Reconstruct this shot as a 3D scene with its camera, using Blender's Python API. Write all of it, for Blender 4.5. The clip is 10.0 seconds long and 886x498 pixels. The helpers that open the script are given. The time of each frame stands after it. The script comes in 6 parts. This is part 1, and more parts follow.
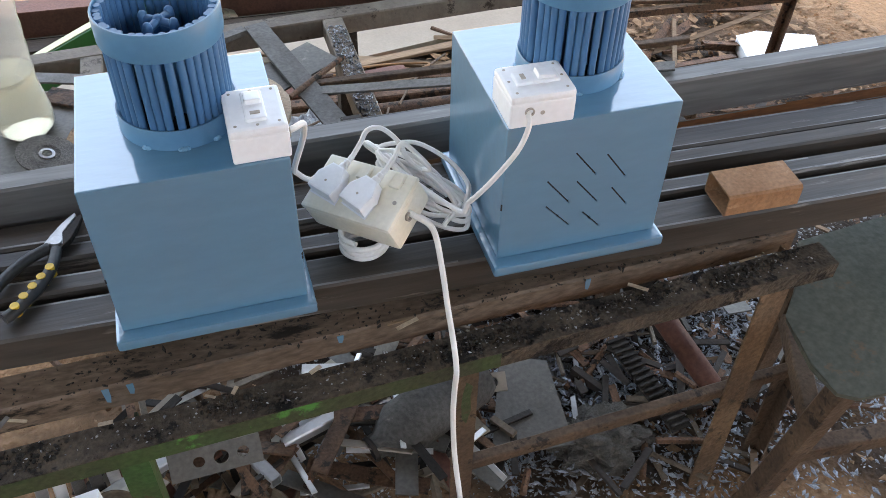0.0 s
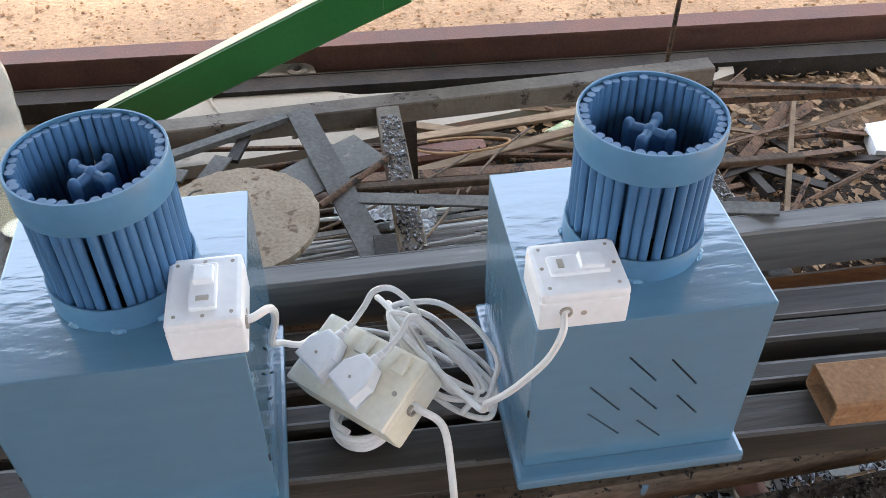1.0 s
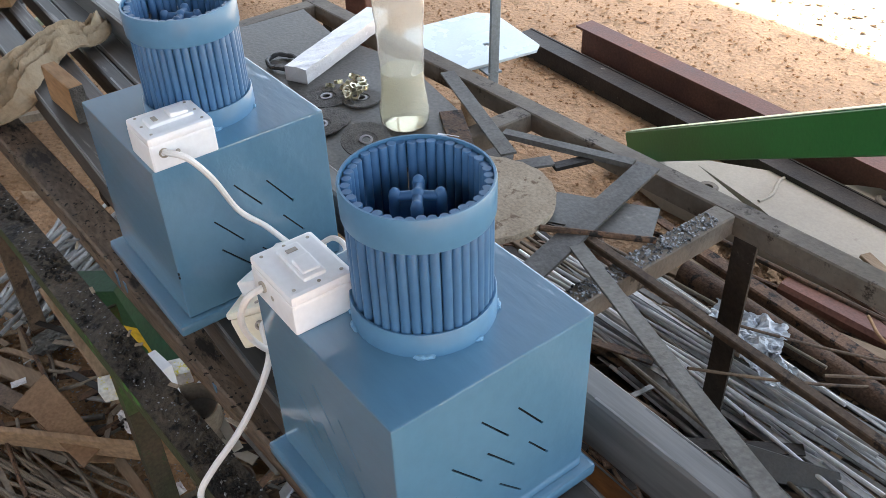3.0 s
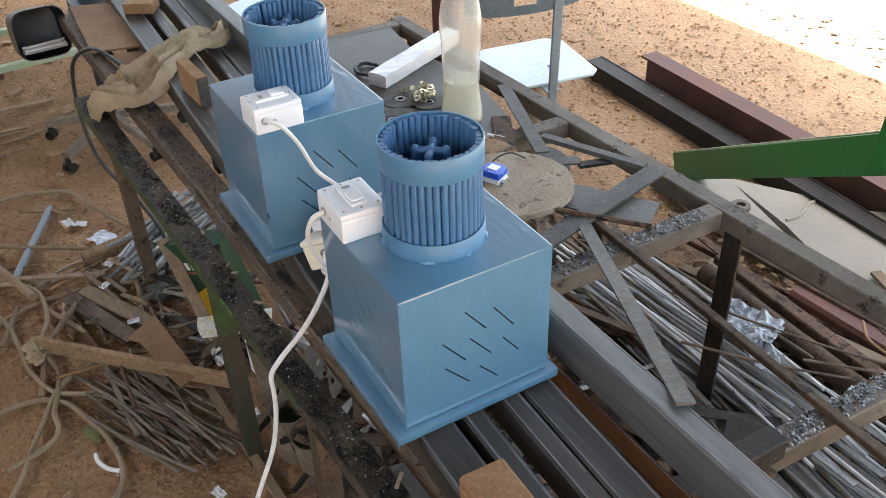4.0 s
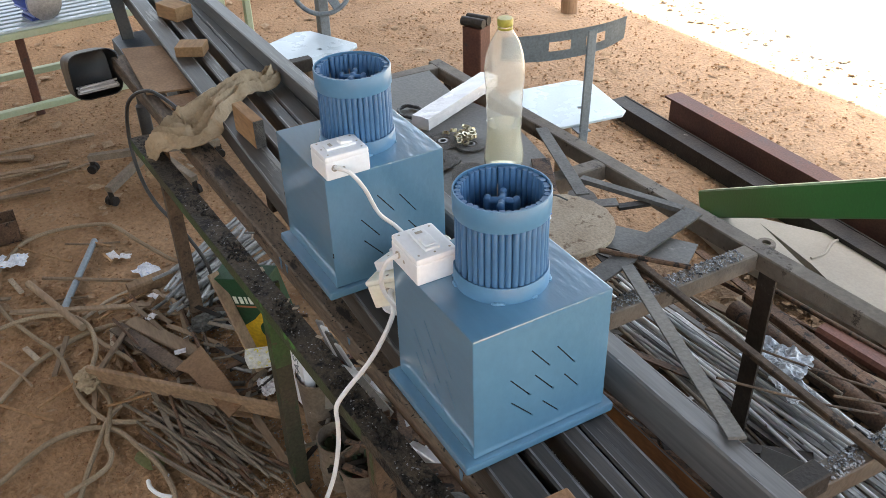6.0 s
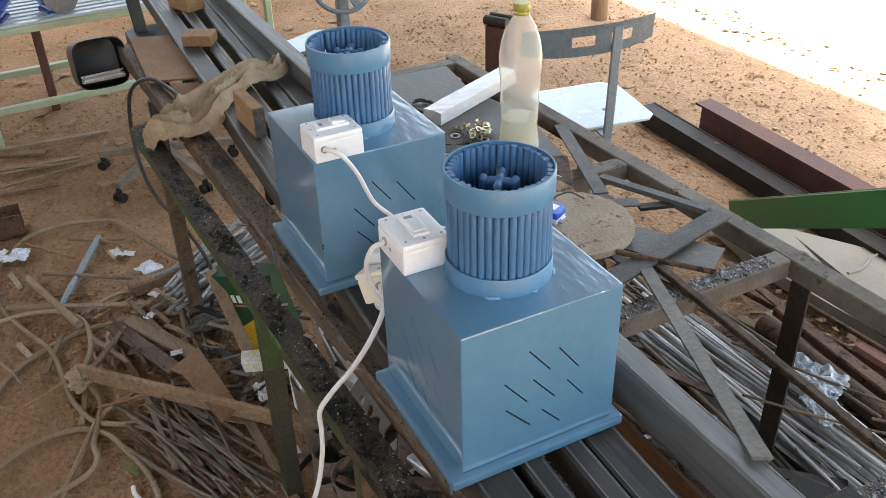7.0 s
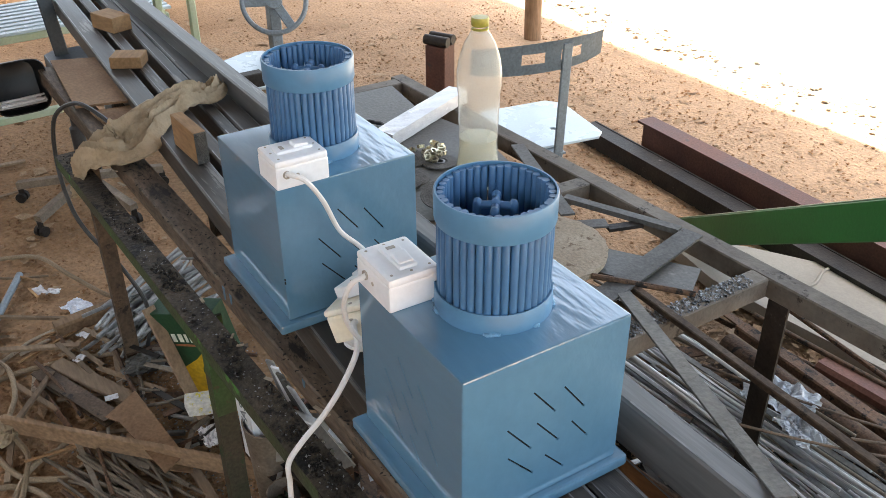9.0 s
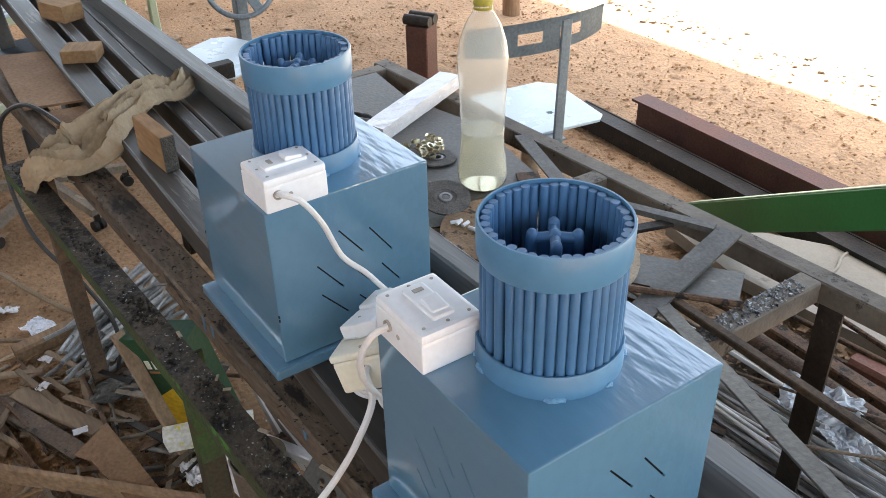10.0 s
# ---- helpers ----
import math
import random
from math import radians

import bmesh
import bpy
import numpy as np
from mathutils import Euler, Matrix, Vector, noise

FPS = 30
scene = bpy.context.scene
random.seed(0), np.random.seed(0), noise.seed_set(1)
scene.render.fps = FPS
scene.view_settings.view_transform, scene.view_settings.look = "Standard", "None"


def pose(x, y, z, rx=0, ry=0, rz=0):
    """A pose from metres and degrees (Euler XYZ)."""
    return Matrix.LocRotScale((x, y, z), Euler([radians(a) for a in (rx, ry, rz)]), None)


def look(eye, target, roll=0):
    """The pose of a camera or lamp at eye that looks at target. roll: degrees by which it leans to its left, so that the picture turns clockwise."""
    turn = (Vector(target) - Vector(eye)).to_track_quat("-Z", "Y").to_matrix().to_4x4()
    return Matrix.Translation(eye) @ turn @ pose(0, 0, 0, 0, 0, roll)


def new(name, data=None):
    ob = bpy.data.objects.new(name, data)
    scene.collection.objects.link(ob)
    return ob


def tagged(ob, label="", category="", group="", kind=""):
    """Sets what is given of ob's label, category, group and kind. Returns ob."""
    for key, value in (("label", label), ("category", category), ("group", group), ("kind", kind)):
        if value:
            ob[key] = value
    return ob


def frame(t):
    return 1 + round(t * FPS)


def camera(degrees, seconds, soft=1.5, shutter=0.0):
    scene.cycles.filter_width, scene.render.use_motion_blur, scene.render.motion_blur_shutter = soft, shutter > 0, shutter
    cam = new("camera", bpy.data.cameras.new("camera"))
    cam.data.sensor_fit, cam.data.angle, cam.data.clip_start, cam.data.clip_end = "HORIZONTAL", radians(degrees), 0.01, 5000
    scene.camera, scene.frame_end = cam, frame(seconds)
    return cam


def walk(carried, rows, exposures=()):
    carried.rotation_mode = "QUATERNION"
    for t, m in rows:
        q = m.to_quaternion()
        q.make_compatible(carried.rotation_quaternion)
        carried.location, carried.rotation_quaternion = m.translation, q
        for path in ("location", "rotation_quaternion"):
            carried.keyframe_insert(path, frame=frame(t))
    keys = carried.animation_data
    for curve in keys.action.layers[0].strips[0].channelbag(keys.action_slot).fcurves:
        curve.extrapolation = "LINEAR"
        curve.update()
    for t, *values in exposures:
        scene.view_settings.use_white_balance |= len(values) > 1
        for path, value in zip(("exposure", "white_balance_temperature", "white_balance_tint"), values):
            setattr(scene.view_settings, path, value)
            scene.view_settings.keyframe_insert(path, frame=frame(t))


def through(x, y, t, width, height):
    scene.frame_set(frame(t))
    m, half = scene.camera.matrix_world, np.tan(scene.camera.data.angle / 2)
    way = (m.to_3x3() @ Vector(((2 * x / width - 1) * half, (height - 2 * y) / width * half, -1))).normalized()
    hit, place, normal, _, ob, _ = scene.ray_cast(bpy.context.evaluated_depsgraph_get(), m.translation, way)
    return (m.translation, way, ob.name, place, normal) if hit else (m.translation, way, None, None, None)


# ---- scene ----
cam = camera(52.7, 10.0, soft=0.6)
PATH = [
    (0, (0.174, -0.868, 1.725), (0.605, 0.498, 0.329), 1.4),
    (0.3, (0.212, -0.821, 1.7), (0.641, 0.562, 0.32), 1.1),
    (0.5, (0.243, -0.767, 1.697), (0.614, 0.635, 0.318), 0.7),
    (1, (0.355, -0.571, 1.687), (0.569, 0.881, 0.328), -0.5),
    (1.5, (0.559, -0.448, 1.649), (0.405, 1.01, 0.289), -3.5),
    (1.6, (0.618, -0.425, 1.647), (0.34, 1.028, 0.301), -2.5),
    (2, (0.824, -0.377, 1.642), (0.149, 0.957, 0.314), -1.7),
    (2.5, (0.997, -0.303, 1.596), (-0.041, 0.832, 0.317), -2.9),
    (2.7, (1.085, -0.273, 1.608), (-0.071, 0.78, 0.36), -2.6),
    (3.8, (1.571, -0.352, 1.732), (0.155, 0.45, 0.57), -2.1),
    (4, (1.606, -0.397, 1.769), (0.185, 0.401, 0.609), -2.1),
    (4.5, (1.654, -0.481, 1.867), (0.225, 0.312, 0.715), -2.1),
    (5, (1.65, -0.515, 1.876), (0.211, 0.282, 0.739), -1.9),
    (5.5, (1.638, -0.515, 1.874), (0.189, 0.289, 0.754), -1.8),
    (5.7, (1.63, -0.515, 1.871), (0.175, 0.288, 0.758), -1.9),
    (6.8, (1.577, -0.439, 1.736), (0.091, 0.348, 0.652), -2.0),
    (7, (1.557, -0.414, 1.726), (0.048, 0.341, 0.654), -1.7),
    (7.5, (1.485, -0.383, 1.687), (-0.086, 0.27, 0.635), -2.2),
    (8, (1.445, -0.394, 1.672), (-0.139, 0.233, 0.624), -2.4),
    (8.5, (1.432, -0.396, 1.682), (-0.15, 0.257, 0.648), -2.1),
    (9, (1.422, -0.434, 1.674), (-0.027, 0.48, 0.642), -0.4),
    (9.5, (1.354, -0.45, 1.66), (-0.05, 0.496, 0.594), -1.3),
    (10, (1.19, -0.369, 1.613), (-0.201, 0.584, 0.537), -1.4),
]
walk(cam, [(t, look(eye, target, roll)) for t, eye, target, roll in PATH], exposures=[(0.0, 3.48, 7250, 6), (0.5, 3.56, 7250, 6), (1.0, 3.40, 7250, 6), (1.5, 3.42, 7300, 6), (2.7, 3.18, 7250, 6), (4.0, 3.24, 7550, 5), (8.5, 3.13, 7600, 5), (10.0, 3.18, 7400, 5)])

# ---- light ----
world = bpy.data.worlds.new("sky")
scene.world = world
world.use_nodes = True
wn = world.node_tree
sky = wn.nodes.new("ShaderNodeTexSky")
sky.sky_type = "NISHITA"
sky.sun_disc = False
sky.sun_elevation = radians(80)
sky.sun_rotation = radians(200)
sky.air_density, sky.dust_density, sky.ozone_density = 1.0, 6.0, 0.6
wn.nodes["Background"].inputs["Strength"].default_value = 0.15
wn.links.new(sky.outputs[0], wn.nodes["Background"].inputs["Color"])
sun = new("sun", bpy.data.lights.new("sun", "SUN"))
sun.data.energy, sun.data.angle, sun.data.color = 4.0, radians(0.6), (1.0, 0.95, 0.86)
sun.matrix_world = look((-0.5, -0.45, 6.0), (0, 0, 0))


# ---- materials ----
def material(name, base, alt, rough=0.6, metal=0.0, scale=8.0, grain=90.0, bump=0.25, wear=None, wear_at=0.6,
             stretch=(1, 1, 1), vary=0.0, coat=0.0, dist=0.004, soft=0.12, tone=0.11):
    """A surface with two scales of colour, a grain relief and, if given, a worn or stained second coat."""
    if tone >= 0.1:
        tone *= 1.7
    m = bpy.data.materials.new(name)
    m.use_nodes = True
    t, n = m.node_tree, m.node_tree.nodes
    link = t.links.new
    b = n["Principled BSDF"]
    co = n.new("ShaderNodeTexCoord")
    mp = n.new("ShaderNodeMapping")
    mp.inputs["Scale"].default_value = stretch
    link(co.outputs["Object"], mp.inputs["Vector"])
    info = n.new("ShaderNodeObjectInfo")
    seedy = n.new("ShaderNodeVectorMath")
    seedy.operation = "ADD"
    mul = n.new("ShaderNodeMath")
    mul.operation = "MULTIPLY"
    mul.inputs[1].default_value = 37.0
    link(info.outputs["Random"], mul.inputs[0])
    link(mp.outputs[0], seedy.inputs[0])
    link(mul.outputs[0], seedy.inputs[1])
    big = n.new("ShaderNodeTexNoise")
    big.inputs["Scale"].default_value, big.inputs["Detail"].default_value, big.inputs["Roughness"].default_value = scale, 6, 0.62
    fine = n.new("ShaderNodeTexNoise")
    fine.inputs["Scale"].default_value, fine.inputs["Detail"].default_value = grain, 4
    for k in (big, fine):
        link(seedy.outputs[0], k.inputs["Vector"])
    ramp = n.new("ShaderNodeMapRange")
    ramp.inputs[1].default_value, ramp.inputs[2].default_value = 0.35, 0.65
    link(big.outputs["Fac"], ramp.inputs[0])
    mix = n.new("ShaderNodeMix")
    mix.data_type = "RGBA"
    mix.inputs[6].default_value, mix.inputs[7].default_value = (*base, 1), (*alt, 1)
    link(ramp.outputs[0], mix.inputs[0])
    col = mix.outputs[2]
    # fine grain lightens and darkens a little
    gr = n.new("ShaderNodeMapRange")
    gr.inputs[1].default_value, gr.inputs[2].default_value = 0.3, 0.7
    gr.inputs[3].default_value, gr.inputs[4].default_value = 1 - tone, 1 + tone
    link(fine.outputs["Fac"], gr.inputs[0])
    mm = n.new("ShaderNodeVectorMath")
    mm.operation = "SCALE"
    link(col, mm.inputs[0])
    link(gr.outputs[0], mm.inputs["Scale"])
    col = mm.outputs[0]
    if vary:
        vr = n.new("ShaderNodeMapRange")
        vr.inputs[3].default_value, vr.inputs[4].default_value = 1 - vary, 1 + vary
        link(info.outputs["Random"], vr.inputs[0])
        vm = n.new("ShaderNodeVectorMath")
        vm.operation = "SCALE"
        link(col, vm.inputs[0])
        link(vr.outputs[0], vm.inputs["Scale"])
        col = vm.outputs[0]
    rg = n.new("ShaderNodeMapRange")
    rg.inputs[3].default_value, rg.inputs[4].default_value = max(0.02, rough - soft), min(1, rough + soft)
    link(big.outputs["Fac"], rg.inputs[0])
    rough_out = rg.outputs[0]
    if wear:
        wn_ = n.new("ShaderNodeTexNoise")
        wn_.inputs["Scale"].default_value, wn_.inputs["Detail"].default_value, wn_.inputs["Roughness"].default_value = scale * 2.3, 8, 0.7
        link(seedy.outputs[0], wn_.inputs["Vector"])
        wr = n.new("ShaderNodeMapRange")
        wr.inputs[1].default_value, wr.inputs[2].default_value = wear_at, wear_at + 0.06
        link(wn_.outputs["Fac"], wr.inputs[0])
        wx = n.new("ShaderNodeMix")
        wx.data_type = "RGBA"
        wx.inputs[7].default_value = (*wear, 1)
        link(wr.outputs[0], wx.inputs[0])
        link(col, wx.inputs[6])
        col = wx.outputs[2]
    link(col, b.inputs["Base Color"])
    link(rough_out, b.inputs["Roughness"])
    b.inputs["Metallic"].default_value = metal
    b.inputs["Coat Weight"].default_value = coat
    b.inputs["Coat Roughness"].default_value = 0.05
    b.inputs["Coat IOR"].default_value = 1.95
    if rough >= 0.55 and metal < 0.3:
        b.inputs["Specular IOR Level"].default_value = 0.25
    bp = n.new("ShaderNodeBump")
    bp.inputs["Strength"].default_value, bp.inputs["Distance"].default_value = bump, dist
    add = n.new("ShaderNodeMath")
    add.operation = "ADD"
    link(fine.outputs["Fac"], add.inputs[0])
    link(big.outputs["Fac"], add.inputs[1])
    link(add.outputs[0], bp.inputs["Height"])
    link(bp.outputs[0], b.inputs["Normal"])
    link(bp.outputs[0], b.inputs["Coat Normal"])
    return m


def clear(name, tint, rough=0.05, ior=1.45, through=1.0):
    m = bpy.data.materials.new(name)
    m.use_nodes = True
    b = m.node_tree.nodes["Principled BSDF"]
    b.inputs["Base Color"].default_value = (*tint, 1)
    b.inputs["Roughness"].default_value = rough
    b.inputs["Transmission Weight"].default_value = through
    b.inputs["IOR"].default_value = ior
    return m


M = {}
M["blue"] = material("blue_paint", (0.074, 0.194, 0.300), (0.086, 0.214, 0.324), 0.5, 0, 5, 75, 0.5, stretch=(0.28, 1, 0.8), dist=0.0012, soft=0.06, tone=0.04, coat=1.0)
M["weld"] = material("painted_weld", (0.13, 0.30, 0.46), (0.18, 0.36, 0.52), 0.3, 0, 60, 240, 0.5)
# near-black: shade of recesses put into the colour, used for paint chips too
M["hollow"] = material("recess_chip_black", (0.008, 0.009, 0.011), (0.014, 0.014, 0.015), 0.8)
M["white"] = material("white_plastic", (0.83, 0.84, 0.86), (0.79, 0.80, 0.82), 0.36, 0, 12, 120, 0.05, wear=(0.60, 0.56, 0.52), wear_at=0.80, tone=0.03)
M["ivory"] = material("aged_plastic", (0.74, 0.70, 0.56), (0.79, 0.77, 0.68), 0.40, 0, 9, 120, 0.06, wear=(0.50, 0.42, 0.27), wear_at=0.68, tone=0.05)
M["cable"] = material("white_cable", (0.77, 0.77, 0.77), (0.68, 0.67, 0.65), 0.42, 0, 20, 200, 0.05, tone=0.04)
M["grime"] = material("cable_grime", (0.33, 0.29, 0.24), (0.45, 0.42, 0.38), 0.6)
M["tube"] = material("black_steel_tube", (0.024, 0.021, 0.018), (0.072, 0.059, 0.048), 0.54, 0.05, 9, 90, 0.3, wear=(0.17, 0.155, 0.14), wear_at=0.585, stretch=(0.10, 1, 1), vary=0.25, soft=0.22, tone=0.15)
M["rail"] = material("grey_steel_rail", (0.092, 0.089, 0.085), (0.185, 0.180, 0.172), 0.50, 0.2, 7, 80, 0.25, wear=(0.30, 0.295, 0.28), wear_at=0.60, stretch=(0.08, 1, 1), soft=0.18, tone=0.13)
M["rub_sheen"] = material("rubbed_sheen_steel", (0.20, 0.195, 0.19), (0.09, 0.087, 0.084), 0.45, 0.3, 30, 140, 0.2, wear=(0.05, 0.048, 0.046), wear_at=0.55, stretch=(0.12, 1, 1), tone=0.2)
M["rust"] = material("orange_rust", (0.203, 0.083, 0.026), (0.112, 0.045, 0.019), 0.8, 0.1, 14, 150, 0.4, stretch=(0.3, 1, 1))
M["brown"] = material("brown_rust", (0.068, 0.04, 0.026), (0.135, 0.076, 0.046), 0.75, 0.05, 13, 150, 0.5, wear=(0.02, 0.016, 0.013), wear_at=0.54, vary=0.3, tone=0.18)
M["oxide"] = material("red_oxide_steel", (0.098, 0.046, 0.036), (0.143, 0.064, 0.045), 0.6, 0.1, 6, 120, 0.25, wear=(0.07, 0.05, 0.045), wear_at=0.62, vary=0.15)
M["beam"] = material("brown_grey_beam", (0.155, 0.112, 0.08), (0.07, 0.05, 0.036), 0.68, 0.05, 7, 130, 0.5, wear=(0.018, 0.014, 0.011), wear_at=0.57, stretch=(0.35, 1, 1), tone=0.2)
M["dark"] = material("dark_steel", (0.02, 0.017, 0.015), (0.045, 0.037, 0.031), 0.6, 0.25, 10, 120, 0.35, wear=(0.20, 0.18, 0.16), wear_at=0.65, vary=0.25)
M["bright"] = material("bare_steel", (0.66, 0.665, 0.67), (0.44, 0.44, 0.44), 0.42, 0.55, 9, 130, 0.15, wear=(0.14, 0.105, 0.08), wear_at=0.66, vary=0.35, tone=0.06)
M["flat"] = material("flat_bar_steel", (0.120, 0.114, 0.106), (0.092, 0.086, 0.079), 0.6, 0.15, 16, 130, 0.2, wear=(0.060, 0.050, 0.042), wear_at=0.62, vary=0.15, tone=0.13)
M["dirt"] = material("oily_dirt", (0.014, 0.012, 0.01), (0.04, 0.034, 0.029), 0.75, 0.0, 25, 180, 0.9, wear=(0.22, 0.2, 0.18), wear_at=0.67, dist=0.008, vary=0.2)
M["ledge"] = material("grimy_beam", (0.036, 0.029, 0.023), (0.085, 0.066, 0.048), 0.72, 0.0, 9, 120, 0.7, wear=(0.01, 0.008, 0.007), wear_at=0.53, dist=0.008, tone=0.2)
M["greenface"] = material("green_sprayed_steel", (0.046, 0.046, 0.028), (0.045, 0.080, 0.027), 0.68, 0.0, 5, 120, 0.4, wear=(0.070, 0.21, 0.045), wear_at=0.57, tone=0.15)
M["leg"] = material("brown_angle_leg", (0.12, 0.080, 0.052), (0.065, 0.043, 0.03), 0.7, 0.05, 10, 130, 0.4, wear=(0.026, 0.019, 0.015), wear_at=0.57, tone=0.15)
M["endleg"] = material("rusty_end_leg", (0.175, 0.112, 0.066), (0.10, 0.064, 0.040), 0.7, 0.05, 8, 130, 0.4, wear=(0.055, 0.040, 0.028), wear_at=0.60, tone=0.15)
M["greenleg"] = material("green_smeared_leg", (0.040, 0.085, 0.028), (0.050, 0.055, 0.028), 0.65, 0.0, 7, 130, 0.35, wear=(0.070, 0.048, 0.030), wear_at=0.54, tone=0.13)
M["greendark"] = material("green_stained_leg", (0.028, 0.034, 0.018), (0.060, 0.045, 0.030), 0.65, 0.0, 7, 130, 0.35, wear=(0.024, 0.050, 0.018), wear_at=0.57, tone=0.13)
M["green"] = material("green_paint", (0.014, 0.125, 0.028), (0.020, 0.155, 0.036), 0.4, 0, 4, 90, 0.12, wear=(0.025, 0.045, 0.018), wear_at=0.68, tone=0.06)
M["palegreen"] = material("pale_green_paint", (0.44, 0.47, 0.34), (0.36, 0.42, 0.27), 0.6, 0, 6, 90, 0.2, wear=(0.16, 0.26, 0.11), wear_at=0.68, tone=0.06)
M["plate"] = material("grey_primer_plate", (0.245, 0.212, 0.172), (0.31, 0.272, 0.222), 0.7, 0.0, 2.2, 110, 0.15, wear=(0.15, 0.12, 0.095), wear_at=0.62, tone=0.06)
M["sheetsteel"] = material("dull_sheet", (0.084, 0.080, 0.072), (0.124, 0.116, 0.104), 0.55, 0.3, 6, 110, 0.25, wear=(0.22, 0.20, 0.175), wear_at=0.63)
M["disc"] = material("dusty_board", (0.30, 0.235, 0.17), (0.39, 0.32, 0.24), 0.85, 0, 12, 160, 0.4, wear=(0.16, 0.11, 0.075), wear_at=0.58)
M["disc2"] = material("scorched_board", (0.33, 0.22, 0.13), (0.20, 0.125, 0.075), 0.8, 0, 14, 160, 0.4, wear=(0.055, 0.045, 0.04), wear_at=0.55)
M["batten"] = material("dull_batten", (0.27, 0.172, 0.102), (0.19, 0.118, 0.068), 0.8, 0, 9, 110, 0.35, stretch=(0.25, 1, 1), vary=0.2, tone=0.15)
M["wood"] = material("sawn_wood", (0.34, 0.20, 0.10), (0.26, 0.14, 0.065), 0.75, 0, 9, 110, 0.3, stretch=(0.25, 1, 1), vary=0.2)
M["greywood"] = material("weathered_wood", (0.25, 0.18, 0.118), (0.175, 0.118, 0.077), 0.85, 0, 11, 130, 0.4, stretch=(0.2, 1, 1), vary=0.3)
M["cardboard"] = material("brown_board", (0.26, 0.155, 0.085), (0.20, 0.115, 0.065), 0.85, 0, 6, 120, 0.2)
M["channel"] = material("tan_rusted_offcut", (0.31, 0.17, 0.09), (0.25, 0.13, 0.065), 0.75, 0, 12, 150, 0.25, wear=(0.36, 0.21, 0.12), wear_at=0.6)
M["cloth"] = material("khaki_cloth", (0.40, 0.305, 0.20), (0.28, 0.21, 0.135), 0.95, 0, 14, 120, 0.6, tone=0.07, wear=(0.27, 0.20, 0.13), wear_at=0.62)
M["rubber"] = material("black_rubber", (0.022, 0.022, 0.023), (0.035, 0.034, 0.033), 0.5, 0, 20, 150, 0.2)
M["hose"] = material("dusty_hose", (0.30, 0.225, 0.15), (0.20, 0.145, 0.092), 0.8, 0, 5, 200, 0.2, vary=0.15)
M["yellow"] = material("yellow_grip", (0.62, 0.40, 0.03), (0.55, 0.34, 0.03), 0.5)
M["chairgrey"] = material("grey_enamel", (0.16, 0.19, 0.21), (0.20, 0.23, 0.25), 0.45, 0.1, 9, 110, 0.15, wear=(0.10, 0.08, 0.06), wear_at=0.66)
M["seat"] = material("pale_enamel_seat", (0.50, 0.57, 0.60), (0.44, 0.51, 0.54), 0.28, 0, 5, 110, 0.06, wear=(0.36, 0.34, 0.30), wear_at=0.70, tone=0.04)
M["foil"] = material("plastic_wrap", (0.66, 0.64, 0.64), (0.56, 0.54, 0.55), 0.25, 0.0, 12, 45, 0.7, dist=0.006, tone=0.05, stretch=(1, 0.4, 1))
M["bag"] = material("clear_bag", (0.52, 0.55, 0.58), (0.36, 0.39, 0.43), 0.2, 0.0, 25, 60, 0.6, tone=0.06)
M["brass"] = material("brass_nuts", (0.52, 0.47, 0.32), (0.62, 0.58, 0.45), 0.3, 0.9, 40, 200, 0.1)
M["abrasive"] = material("abrasive", (0.10, 0.095, 0.088), (0.16, 0.15, 0.14), 0.9, 0, 40, 300, 0.5, tone=0.2)
M["blueplastic"] = material("blue_plastic", (0.02, 0.09, 0.55), (0.025, 0.11, 0.6), 0.3)
M["motor"] = material("blue_motor_enamel", (0.015, 0.045, 0.25), (0.02, 0.06, 0.3), 0.4)
M["alu"] = material("cast_aluminium", (0.40, 0.40, 0.41), (0.28, 0.28, 0.29), 0.5, 0.7)
M["cartongreen"] = material("green_carton", (0.010, 0.050, 0.022), (0.013, 0.060, 0.026), 0.5)
M["ink"] = material("pale_ink", (0.7, 0.72, 0.62), (0.65, 0.66, 0.58), 0.6)
M["pot"] = material("grimy_tin", (0.24, 0.19, 0.14), (0.15, 0.115, 0.085), 0.65, 0.1, 12, 130, 0.3)
M["bark"] = material("timber_post", (0.28, 0.17, 0.10), (0.20, 0.12, 0.07), 0.9, 0, 9, 90, 0.5, stretch=(1, 1, 0.2))
M["leaf"] = material("dry_leaf", (0.30, 0.29, 0.14), (0.22, 0.24, 0.10), 0.7)
M["copper"] = material("orange_tin", (0.45, 0.17, 0.09), (0.38, 0.14, 0.07), 0.5, 0.2)
M["castgrey"] = material("dull_cast_steel", (0.095, 0.092, 0.085), (0.055, 0.053, 0.05), 0.7, 0.1, 9, 110, 0.6, wear=(0.16, 0.15, 0.135), wear_at=0.63, tone=0.15)
M["zinc"] = material("roof_sheet", (0.055, 0.052, 0.050), (0.040, 0.036, 0.033), 0.7, 0.0, 2, 30, 0.1)
M["block"] = material("unseen_wall_grey", (0.24, 0.21, 0.18), (0.19, 0.17, 0.15), 0.9, 0, 2, 60, 0.3)
M["gravel"] = material("gravel", (0.42, 0.36, 0.30), (0.30, 0.25, 0.20), 0.9, 0, 20, 200, 0.5, vary=0.3)
M["chips"] = material("metal_swarf", (0.40, 0.41, 0.425), (0.022, 0.022, 0.024), 0.35, 0.5, 45, 300, 0.4, tone=0.15)
M["litter"] = material("soil_litter", (0.215, 0.130, 0.074), (0.31, 0.21, 0.13), 0.9, 0, 30, 200, 0.3)
